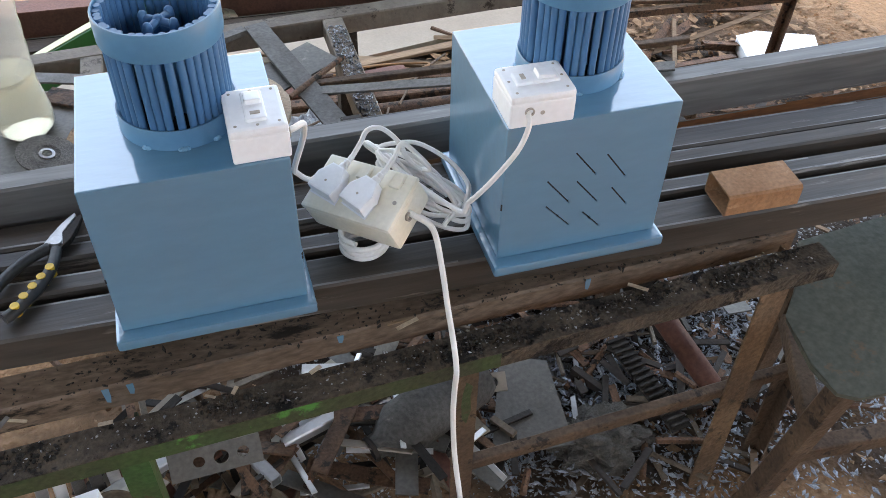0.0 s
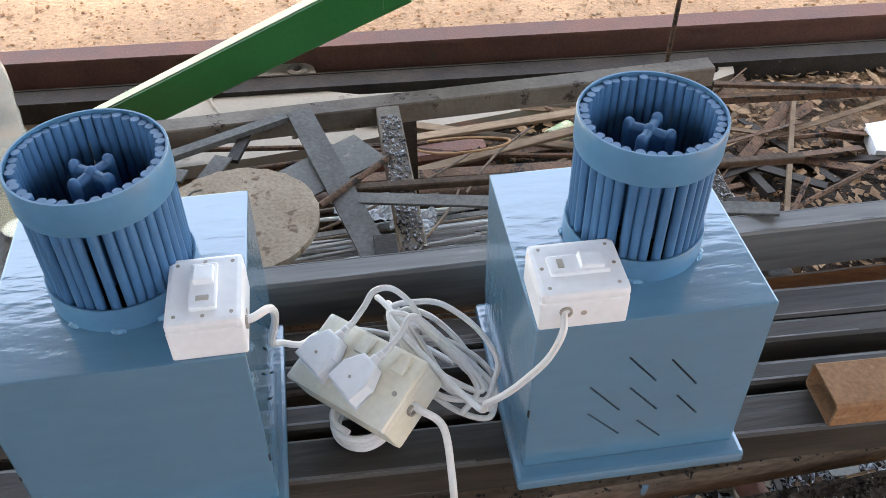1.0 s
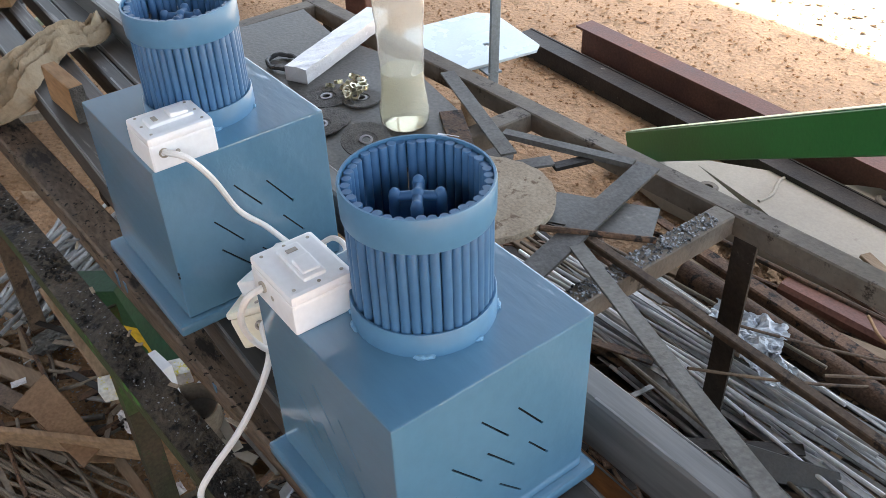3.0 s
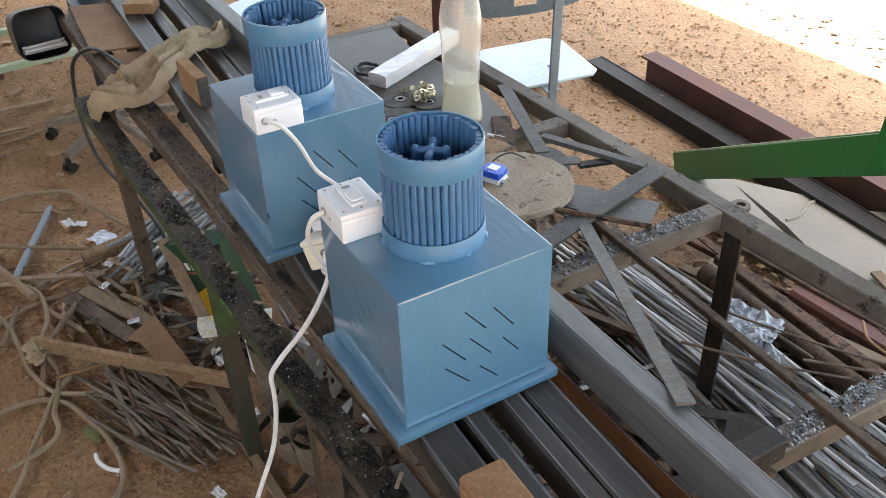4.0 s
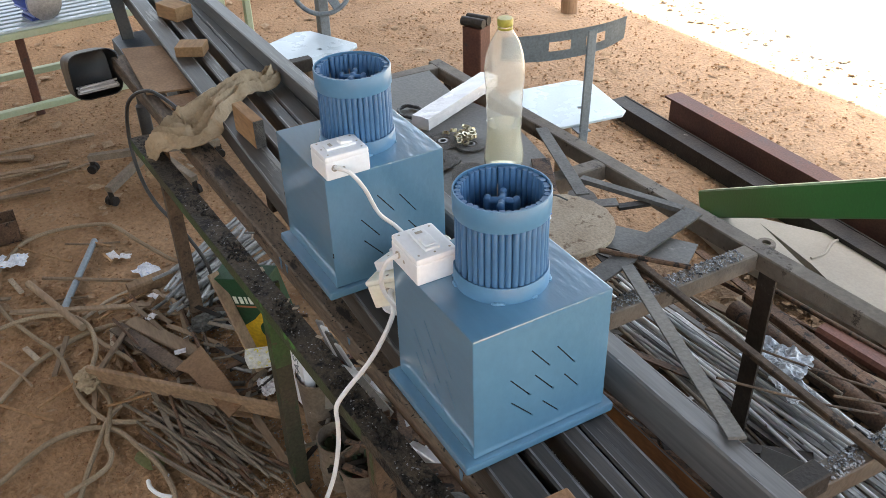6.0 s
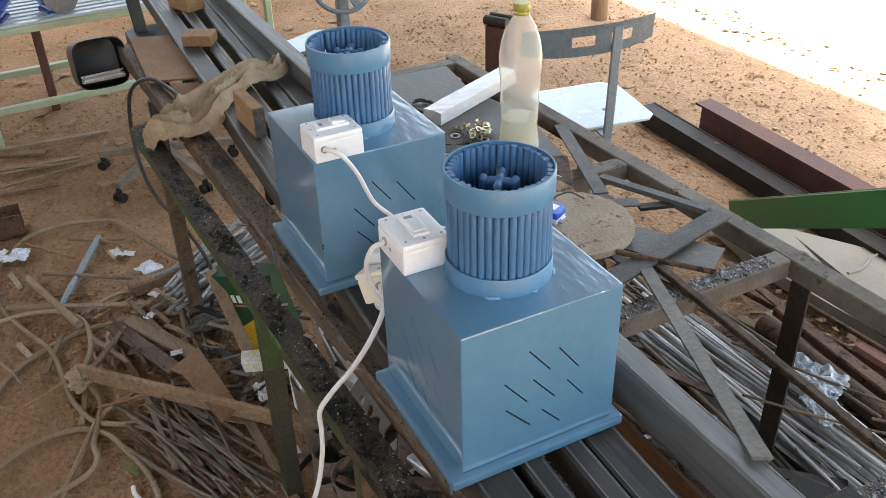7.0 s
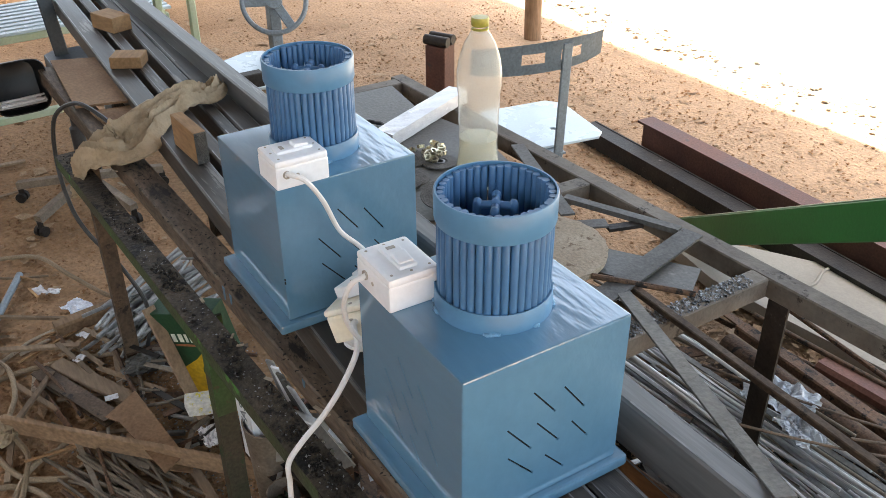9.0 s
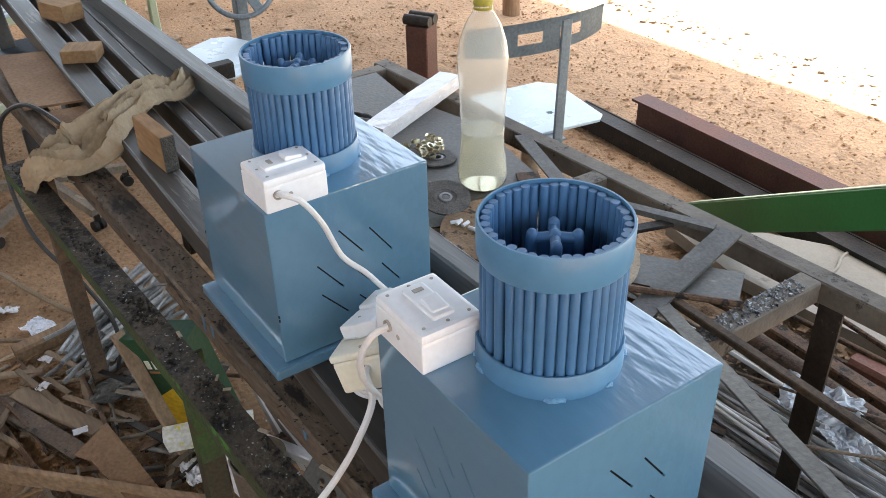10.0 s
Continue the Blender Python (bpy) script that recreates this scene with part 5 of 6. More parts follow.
def hand_wheel():
    t = thing("hand_wheel", "grey cast hand wheel on a steel pillar", "wheel", m=pose(-2.19, 1.00, 0))
    wheel = B()
    ringp = [(0.135 * math.cos(q), 0.135 * math.sin(q), 0) for q in np.arange(0, 2 * math.pi + 0.01, math.pi / 20)]
    tilt = pose(0, 0, 0.615, 20, 62, 0)
    sweep(wheel, [tilt @ Vector(p) for p in ringp], 0.011, 10)
    part("rim", wheel, "chairgrey", t, smooth=True)
    for q in (20, 140, 260):
        bm = B()
        bar(bm, tilt @ Vector((0, 0, 0)), tilt @ Vector((0.13 * math.cos(radians(q)), 0.13 * math.sin(radians(q)), 0)), rect(0.040, 0.012, 0.003), up=tilt.to_3x3() @ Vector((0, 0, 1)))
        part("spoke", bm, "chairgrey", t)
    bm = B()
    cyl(bm, 0.035, 0.05, tilt, 20)
    part("hub", bm, "chairgrey", t)
    bm = B()
    bar(bm, (-0.05, 0.01, -0.01), (-0.05, 0.01, 0.60), rect(0.05, 0.05, 0.004), up=(0, 1, 0))
    part("pillar", bm, "chairgrey", t)


hand_wheel()
for x, y in ((-2.62, 0.62), (-2.72, 0.80)):
    flat((x, y, 0), (x, y, 0.75), 0.035, 0.035, "palegreen", "pale green painted steel stand leg", "stand_leg", "stand leg", "stand legs", up=(0, 1, 0))
bm = B()
cyl(bm, 0.09, 0.75, pose(-2.75, 0.42, 0.375), 24)
solo("grey_drum", bm, "chairgrey", "upright grey steel cylinder behind the tubes", "cylinder", smooth=True)


def stand():
    t = thing("green_stand", "pale green steel stand with slatted top", "table", m=pose(0, 0, 0))
    for x, y in ((-2.61, -0.535), (-2.68, 0.66), (-3.08, -0.555), (-3.13, 0.64)):
        bm = B()
        bar(bm, (x, y, -0.01), (x, y, 0.50), rect(0.035, 0.035, 0.003), up=(0, 1, 0))
        part("leg", bm, "palegreen", t)
    for p, q in (((-2.61, -0.535), (-2.68, 0.66)), ((-3.08, -0.555), (-3.13, 0.64)), ((-2.61, -0.535), (-3.08, -0.555))):
        for z in (0.165, 0.505):
            bm = B()
            bar(bm, (*p, z), (*q, z), rect(0.035, 0.030, 0.003))
            part("rail", bm, "palegreen", t)
    for k in range(9):
        bm = B()
        bar(bm, (-2.63 - 0.056 * k, -0.565, 0.525), (-2.68 - 0.056 * k, 0.69, 0.525), rect(0.034, 0.012, 0.002))
        part("slat", bm, "seat", t)


stand()
flat((-2.95, -0.255, 0), (-2.95, -0.255, 0.51), 0.04, 0.04, "oxide", "brown steel prop under the stand", "prop", "prop", "", up=(0, 1, 0))


def motor(x, y, rz, label):
    t = thing("electric_motor", label, "motor", "motors on the stand", m=pose(x, y, 0.61, 0, 0, rz))
    bm = B()
    lathe(bm, [(0.03, -0.11), (0.068, -0.10), (0.072, -0.07), (0.072, 0.07), (0.06, 0.10), (0.02, 0.105)], 24, pose(0, 0, 0, 0, 90, 0))
    part("housing", bm, "motor", t, smooth=True)
    bm = B()
    lathe(bm, [(0.07, 0.0), (0.074, 0.0), (0.076, 0.03), (0.03, 0.045), (0.002, 0.045)], 24, pose(0.07, 0, 0, 0, 90, 0))
    part("end_cover", bm, "alu", t, "bare cast end cover", smooth=True)
    for k in range(10):
        a = radians(36 * k)
        bm = B()
        box(bm, (0.13, 0.004, 0.012), pose(0, 0, 0) @ pose(0, 0, 0, math.degrees(a), 0, 0) @ pose(0, 0, 0.076))
        part("fin", bm, "motor", t)
    bm = B()
    box(bm, (0.11, 0.12, 0.012), pose(0, 0, -0.073))
    part("foot", bm, "motor", t)


motor(-2.74, -0.42, -20, "small blue electric motor with bare end cover")
motor(-2.76, -0.15, 15, "dark blue electric motor on the stand")


# ---- stool at the bench end ----
def stool():
    t = thing("wooden_stool", "low stool with dark green worn board top at the bench end", "stool")
    bm = B()
    slab(bm, [(1.20, 0.12), (1.47, 0.14), (1.50, -0.20), (1.20, -0.24), (1.09, -0.230), (1.062, -0.212), (1.052, -0.15), (1.072, -0.045), (1.13, 0.02)], 0.014, pose(0, 0, 0.552))
    part("board_top", bm, "stooltop", t, "dark green board worn brown at the edge", bevel=0.003)
    for p, q in (((1.135, -0.175, 0.538), (1.09, -0.115, -0.01)), ((1.43, -0.16, 0.538), (1.47, -0.18, -0.01)), ((1.22, 0.09, 0.538), (1.23, 0.13, -0.01)), ((1.43, 0.10, 0.538), (1.47, 0.14, -0.01))):
        bm = B()
        bar(bm, p, q, rect(0.045, 0.04, 0.004), up=(0, 1, 0))
        part("leg", bm, "leg", t)
    for p, q in (((1.122, -0.145, 0.36), (1.225, 0.10, 0.36)), ((1.115, -0.135, 0.24), (1.455, -0.165, 0.24))):
        bm = B()
        bar(bm, p, q, rect(0.035, 0.04, 0.003))
        part("stretcher", bm, "leg", t)


stool()

# ---- hoses and cables on the earth ----
def hose(pts, lift=0.0):
    """A hose lying on the earth along (x, y) points; lift raises it over those beneath."""
    cord([(x, y, 0.0085 + lift * 0.6) for x, y in pts], 0.0076, "hose", "dusty brown rubber hose looped on the earth", "rubber_hose", 7)


hose([(-1.20, 0.03), (-1.25, -0.05), (-1.46, -0.135), (-1.64, -0.20), (-1.70, -0.30), (-1.72, -0.425), (-1.69, -0.52), (-1.58, -0.605), (-1.466, -0.658), (-1.376, -0.668), (-1.218, -0.636), (-1.057, -0.578), (-0.94, -0.53), (-0.79, -0.513), (-0.664, -0.503), (-0.547, -0.465), (-0.506, -0.418), (-0.482, -0.363), (-0.50, -0.31)], 0.010)
hose([(-0.50, -0.96), (-0.652, -0.84), (-0.738, -0.767), (-0.831, -0.689), (-0.918, -0.605), (-0.967, -0.519), (-0.999, -0.423), (-0.994, -0.311), (-0.968, -0.209), (-0.938, -0.107), (-0.90, 0.0)])
hose([(-0.86, -0.94), (-1.015, -0.839), (-1.097, -0.791), (-1.152, -0.707), (-1.170, -0.587), (-1.142, -0.493), (-1.088, -0.438), (-1.008, -0.410), (-0.886, -0.415), (-0.786, -0.450), (-0.719, -0.453), (-0.618, -0.433), (-0.529, -0.452), (-0.448, -0.478), (-0.383, -0.479), (-0.336, -0.513), (-0.30, -0.62)], 0.018)
hose([(-0.36, -0.92), (-0.451, -0.761), (-0.489, -0.706), (-0.532, -0.633), (-0.544, -0.561), (-0.527, -0.490), (-0.475, -0.438), (-0.393, -0.407), (-0.270, -0.371), (-0.14, -0.37), (-0.06, -0.43), (-0.03, -0.58)], 0.004)
hose([(-0.62, -0.33), (-0.596, -0.359), (-0.581, -0.407), (-0.532, -0.459), (-0.422, -0.517), (-0.354, -0.552), (-0.25, -0.60), (-0.10, -0.70)], 0.012)
cord([(-0.245, -0.415, 0.012), (-0.215, -0.415, 0.012), (-0.18, -0.40, 0.012), (-0.155, -0.375, 0.012)], 0.006, "cable", "short piece of white hose on the earth", "white_hose")


# ---- scrap ----
def spread(n, cx, cy, lx, ly, ang, da, l0, l1, z0, z1, kinds, seed, group, loose=False):
    """Loose bars strewn round a spot, roughly one way."""
    r = random.Random(seed)
    heap = {}
    for k in range(n):
        x, y = cx + r.uniform(-lx, lx), cy + r.uniform(-ly, ly)
        a, l = radians(ang + r.gauss(0, da)), r.uniform(l0, l1)
        z = z0 + (z1 - z0) * k / n + r.uniform(0, 0.01)
        d = Vector((math.cos(a), math.sin(a), r.gauss(0, 0.035))) * l / 2
        if z - abs(d.z) < 0.006:
            d.z = 0
        p, q = Vector((x, y, z)) - d, Vector((x, y, z)) + d
        kind, mt, w, h, lab = r.choice(kinds)
        if loose:
            o = rect(w, h, 0.0) if kind in ("flat", "slat") else angle(w, h, 0.004) if kind == "angle" else ring_pts(w, 6) if kind == "rod" else rect(w, h, 0.0)
            bar(heap.setdefault(mt, B()), p, q, o, up=(r.gauss(0, 0.35), r.gauss(0, 0.35), 1))
        elif kind == "rod":
            rod(p, q, w, mt, lab, "scrap_rod", "scrap rod", group, bow=r.gauss(0, 0.01))
        elif kind == "angle":
            bm = B()
            bar(bm, p, q, angle(w, h, 0.004))
            solo("scrap_angle", bm, mt, lab, "scrap angle", group)
        elif kind == "tube":
            bm = B()
            bar(bm, p, q, rect(w, h, 0.003), inner=rect(w - 0.005, h - 0.005, 0.002))
            solo("scrap_tube", bm, mt, lab, "scrap tube", group)
        elif kind == "slat":
            flat(p, q, w, h, mt, lab, "wooden_batten", "wooden batten", group)
        else:
            flat(p, q, w, h, mt, lab, "scrap_strip", "scrap strip", group, up=(r.gauss(0, 0.35), r.gauss(0, 0.35), 1))
    for mt, bm in heap.items():
        solo("scrap_litter", bm, mt, "small rusty and grey steel offcuts strewn on the ground", "scrap", kind="stuff")


ROD = ("rod", "dullrod", 0.006, 0, "dull steel rod offcut lying in a heap")
ROD2 = ("rod", "brown", 0.008, 0, "rusty steel rod offcut lying in a heap")
BRI = ("rod", "bright", 0.0052, 0, "bare steel rod in a bundle")
FLA = ("flat", "greyrod", 0.014, 0.004, "bare steel strip in a scrap heap")
BFL = ("flat", "brown", 0.035, 0.006, "rusty steel strip in a scrap heap")
ANG = ("angle", "brown", 0.035, 0.035, "rusty angle-iron offcut in a scrap heap")
DAN = ("angle", "dark", 0.03, 0.03, "dark angle-iron offcut in a scrap heap")
TUB = ("tube", "bright", 0.025, 0.025, "bare square-tube offcut in a heap")
DTU = ("tube", "dullrod", 0.014, 0.014, "dark square-tube offcut in a heap")
SMA = ("flat", "dark", 0.014, 0.006, "small dark steel slug in the scrap")
BFS = ("flat", "brown", 0.018, 0.004, "short rusty steel strip in the scrap")
FLS = ("flat", "dullrod", 0.014, 0.004, "short dull steel strip in the scrap")
DAS = ("angle", "dark", 0.018, 0.018, "small dark angle offcut in the scrap")
WOS = ("slat", "greywood", 0.016, 0.006, "short weathered wood splinter on the ground")
ROD3 = ("rod", "dullrod", 0.0045, 0, "dull thin steel rod offcut lying in a heap")
ROD4 = ("rod", "brown", 0.0055, 0, "rusty thin steel rod offcut lying in a heap")
DTS = ("tube", "dullrod", 0.010, 0.010, "dull thin square-tube offcut in a heap")
GRD = ("rod", "greyrod", 0.0062, 0, "dull grey steel rod in a leaning bundle")
GTU = ("tube", "greyrod", 0.014, 0.014, "dull grey square-tube offcut in a bundle")
WOO = ("slat", "greywood", 0.035, 0.012, "weathered wooden slat lying on the ground")

# rod heap in front of the bench
spread(46, -0.30, -0.235, 0.13, 0.085, 22, 6, 0.22, 0.42, 0.008, 0.035, [ROD3, ROD3, ROD3, ROD4, DTS], 11, "rod heap by the bench")
spread(9, -0.40, -0.26, 0.18, 0.06, 20, 16, 0.22, 0.45, 0.012, 0.045, [ROD3, ROD4, FLS], 12, "rod heap by the bench")
# grey rods and tube offcuts behind the first leg
spread(44, -1.04, 0.05, 0.09, 0.07, 128, 9, 0.30, 0.48, 0.015, 0.13, [GRD, GRD, GRD, GTU, GRD], 13, "tube offcuts under the bench")
# mixed scrap round the legs
spread(56, -0.62, 0.02, 0.25, 0.12, 60, 55, 0.05, 0.24, 0.012, 0.08, [ROD4, BFS, DAS, FLS, FLS, FLS, SMA, BFS, ROD3, GRD, GTU], 14, "scrap under the bench")
spread(14, -0.88, -0.20, 0.22, 0.12, 10, 25, 0.15, 0.5, 0.012, 0.035, [WOS, BFS, ROD4, WOS, ROD3], 15, "scrap before the bench")
# thin sticks and splinters strewn on the earth
spread(20, -1.05, -0.42, 0.55, 0.28, 40, 70, 0.06, 0.30, 0.008, 0.014, [WOS, ("slat", "wood", 0.008, 0.005, "thin dry splinter of wood on the earth"), ("rod", "greywood", 0.004, 0, "thin dry stick on the earth")], 73, "sticks on the earth")
bm = B()
slab(bm, [(-0.637, -0.135), (-0.575, -0.232), (-0.535, -0.205), (-0.30, -0.160), (-0.335, -0.100)], 0.004, pose(0, 0, 0.062, 0, 2, 0))
solo("board_scrap", bm, "cardboard", "torn triangle of brown board lying in the scrap", "board")
bm = B()
bar(bm, (-0.965, -0.312, 0.006), (-0.622, -0.187, 0.022), chan(0.050, 0.022, 0.004))
solo("channel_offcut", bm, "leg", "rusty steel channel offcut lying on the earth", "steel channel")
# heap under the bench, seen from the front
spread(70, 0.22, 0.28, 0.45, 0.26, 40, 60, 0.06, 0.30, 0.02, 0.17, [SMA, BFS, ROD2, ROD, DAS, DTU, FLS, BFS], 16, "scrap under the bench", True)
spread(14, 0.10, 0.20, 0.30, 0.10, 35, 40, 0.12, 0.26, 0.14, 0.24, [BFL, ANG, TUB], 19, "scrap under the bench")
spread(130, 0.92, 0.30, 0.30, 0.30, 120, 60, 0.03, 0.20, 0.010, 0.07, [SMA, BFS, ROD2, ROD, DAS, FLS, SMA], 17, "scrap under the bench", True)
spread(90, 1.50, 0.25, 0.40, 0.34, 60, 60, 0.03, 0.20, 0.010, 0.04, [SMA, BFS, WOS, ROD2, DAS], 18, "scrap under the bench", True)
# short offcuts, some pale, thrown together under the bench
PAL = ("flat", "plate", 0.022, 0.004, "short pale steel strip in the scrap")
GRY = ("flat", "bright", 0.012, 0.004, "short bare steel strip in the scrap")
WID = ("flat", "sheetsteel", 0.045, 0.004, "wide grey steel offcut in the scrap")
RED = ("flat", "oxide", 0.030, 0.012, "red-brown steel offcut in the scrap")
spread(120, 0.20, 0.22, 0.42, 0.16, 50, 70, 0.05, 0.20, 0.10, 0.22, [SMA, BFS, GRY, PAL, WID, RED, DAS, SMA], 71, "scrap under the bench")
spread(90, 1.05, 0.40, 0.35, 0.30, 100, 70, 0.03, 0.15, 0.03, 0.08, [SMA, GRY, WID, DAS, SMA, BFS], 72, "scrap under the bench", True)
# long stock under the back table
spread(64, 0.42, 1.10, 0.26, 0.11, 1, 3, 0.7, 1.1, 0.03, 0.19, [BRI, BRI, FLA, BRI, BRI, ROD3], 21, "long stock under the table")
spread(44, 0.85, 0.98, 0.20, 0.11, -3, 4, 0.6, 1.0, 0.03, 0.14, [FLA, BRI, BRI, ROD3, ("flat", "greyrod", 0.030, 0.004, "wide dull steel strip under the table")], 22, "long stock under the table")
spread(18, 0.60, 1.52, 0.40, 0.14, 3, 8, 0.5, 1.2, 0.02, 0.10, [ANG, BFL, ROD2, WOO], 23, "long stock under the table")
spread(26, 0.25, 0.80, 0.35, 0.16, 15, 40, 0.2, 0.6, 0.02, 0.16, [BFL, ROD2, DAN, FLA, ROD], 24, "scrap under the table")
spread(46, 1.65, 1.40, 0.50, 0.35, 10, 45, 0.1, 0.7, 0.010, 0.05, [ANG, BFS, ROD2, DAN, WOS, BFL], 25, "scrap beyond the table", True)
spread(14, -0.45, 1.05, 0.35, 0.14, 5, 25, 0.3, 0.7, 0.012, 0.06, [BFL, ROD2, WOO], 26, "scrap beyond the table")
spread(46, -0.02, 1.12, 0.34, 0.18, 8, 30, 0.15, 0.6, 0.012, 0.09, [BFL, ROD2, DAN, BFS, BFL, DTU], 27, "scrap under the table")
spread(60, 0.75, 0.72, 0.40, 0.16, 20, 60, 0.06, 0.35, 0.012, 0.10, [SMA, BFS, DAN, ROD2, DAS, BFL], 28, "scrap under the table", True)
# slats strewn far to the side
spread(7, -2.25, -0.42, 0.30, 0.20, 78, 12, 0.4, 0.8, 0.008, 0.012, [WOO, WOS, ("slat", "greywood", 0.026, 0.008, "weathered wooden slat lying on the ground")], 31, "wood slats on the ground")

rod((0.13, 1.330, 0.13), (0.98, 1.300, 0.12), 0.032, "brown", "long rusty steel pipe under the table", "steel_pipe", "pipe", "", seg=20)
flat((0.30, 1.545, 0.06), (0.80, 1.575, 0.06), 0.075, 0.075, "oxide", "red-brown box section lying on the ground", "box_section", "steel section", "")
flat((0.10, 1.420, 0.13), (1.15, 1.360, 0.13), 0.045, 0.03, "brown", "long rusty section lying under the table")
bm = B()
slab(bm, [(-0.10, -0.03), (0.10, -0.03), (0.085, 0.012), (-0.10, 0.04)], 0.004, pose(0.72, 0.96, 0.165, 60, 0, 38))
solo("dark_sheet", bm, "rubber", "dark bent steel sheet standing in the scrap", "steel sheet")
flat((0.44, 0.98, 0.02), (0.40, 0.62, 0.45), 0.03, 0.012, "brown", "rusty strip leaning in the scrap")
for p, q in (((0.30, 1.02, 0.30), (0.78, 1.55, 0.10)), ((0.50, 0.86, 0.35), (0.72, 1.46, 0.08)), ((0.95, 1.62, 0.10), (0.66, 1.10, 0.30))):
    rod(p, q, 0.0035, "leg", "thin dry stick across the scrap", "stick", "stick", "", bow=0.02)
cord([(0.55, 1.50, 0.16), (0.65, 1.40, 0.20), (0.80, 1.42, 0.19), (0.86, 1.52, 0.14), (0.74, 1.56, 0.13), (0.62, 1.52, 0.16)], 0.004, "wood", "loop of dry cane in the scrap", "cane_loop")


def crumple(name, x, y, z, sx, sy, sz, mat, label, cat, seed, sub=4):
    bm = B()
    bmesh.ops.create_icosphere(bm, subdivisions=sub, radius=1)
    for v in bm.verts:
        n = v.co.normalized()
        k = 1 + 0.45 * noise.noise(n * 1.6 + Vector((seed, 0, 0))) + 0.28 * noise.noise(n * 4.2 + Vector((0, seed, 0))) + 0.12 * noise.noise(n * 10 + Vector((0, 0, seed)))
        v.co = Vector((n.x * k * sx, n.y * k * sy, max(-0.5, n.z * k) * sz))
    return solo(name, bm, mat, label, cat, m=pose(x, y, z))


def sheetlet(name, x, y, z, lx, ly, lift, mat, label, cat, seed, rz=0.0, n=16):
    """A thin crumpled sheet lying loosely, with a ragged outline."""
    bm = B()
    top, low = [], []
    for i in range(n + 1):
        ra, rb = [], []
        for j in range(n + 1):
            u, v = i / n * 2 - 1, j / n * 2 - 1
            q = Vector((u * 1.7 + seed * 3.1, v * 1.7, seed))
            crease = abs(noise.noise(q * 0.9)) * 1.5 + abs(noise.noise(q * 2.2)) * 0.8 + 0.35 * noise.noise(q * 5.5)
            px = lx * u * (1 + 0.16 * noise.noise((v * 3, seed, 1))) + 0.10 * lx * noise.noise(q * 1.4)
            py = ly * v * (1 + 0.16 * noise.noise((u * 3, seed, 5))) + 0.10 * ly * noise.noise(q * 1.3 + Vector((5, 0, 0)))
            h = 0.0025 + lift * max(0.0, crease)
            ra.append(bm.verts.new((px, py, h)))
            rb.append(bm.verts.new((px, py, h - 0.0015)))
        top.append(ra)
        low.append(rb)
    for i in range(n):
        for j in range(n):
            bm.faces.new((top[i][j], top[i + 1][j], top[i + 1][j + 1], top[i][j + 1]))
            bm.faces.new((low[i][j], low[i][j + 1], low[i + 1][j + 1], low[i + 1][j]))
        bm.faces.new((top[i][0], low[i][0], low[i + 1][0], top[i + 1][0]))
        bm.faces.new((top[i][n], top[i + 1][n], low[i + 1][n], low[i][n]))
        bm.faces.new((top[0][i], top[0][i + 1], low[0][i + 1], low[0][i]))
        bm.faces.new((top[n][i], low[n][i], low[n][i + 1], top[n][i + 1]))
    return solo(name, bm, mat, label, cat, m=pose(x, y, z, 0, 0, rz))


sheetlet("plastic_film", 0.43, 1.17, 0.215, 0.085, 0.055, 0.022, "bag", "crumpled clear plastic film on the bar stock", "plastic film", 1, 20, 26)
sheetlet("plastic_film", 0.53, 1.12, 0.205, 0.055, 0.035, 0.016, "bag", "crumpled clear plastic film on the bar stock", "plastic film", 2, -15, 22)
sheetlet("plastic_film", 0.52, 0.55, 0.03, 0.07, 0.06, 0.04, "bag", "crumpled clear plastic film under the table", "plastic film", 3, 40)
sheetlet("water_sachet", -1.245, -0.155, 0.004, 0.055, 0.036, 0.012, "sachet", "empty blue and white water sachet on the earth", "sachet", 4, 25)
sheetlet("water_sachet", -1.576, -0.580, 0.012, 0.055, 0.040, 0.012, "sachet", "empty blue and white water sachet on the earth", "sachet", 5, 70)
sheetlet("paper_scrap", -1.43, -0.245, 0.002, 0.026, 0.018, 0.008, "foil", "crumpled white scrap on the earth", "litter", 6, 10, 8)
sheetlet("paper_scrap", -1.40, -0.205, 0.002, 0.022, 0.016, 0.008, "foil", "crumpled white scrap on the earth", "litter", 9, 60, 8)
crumple("rag_knot", -0.725, -0.465, 0.035, 0.045, 0.04, 0.025, "cloth", "knotted tan rag on the hoses", "rag", 7)
crumple("crushed_can", -0.80, -0.075, 0.04, 0.035, 0.06, 0.028, "sheetsteel", "crushed dull metal can in the scrap", "can", 14)
crumple("foam_lump", 0.85, 0.10, 0.05, 0.10, 0.07, 0.05, "mop", "grey fibrous lump on the ground under the bench", "rag", 8, 5)


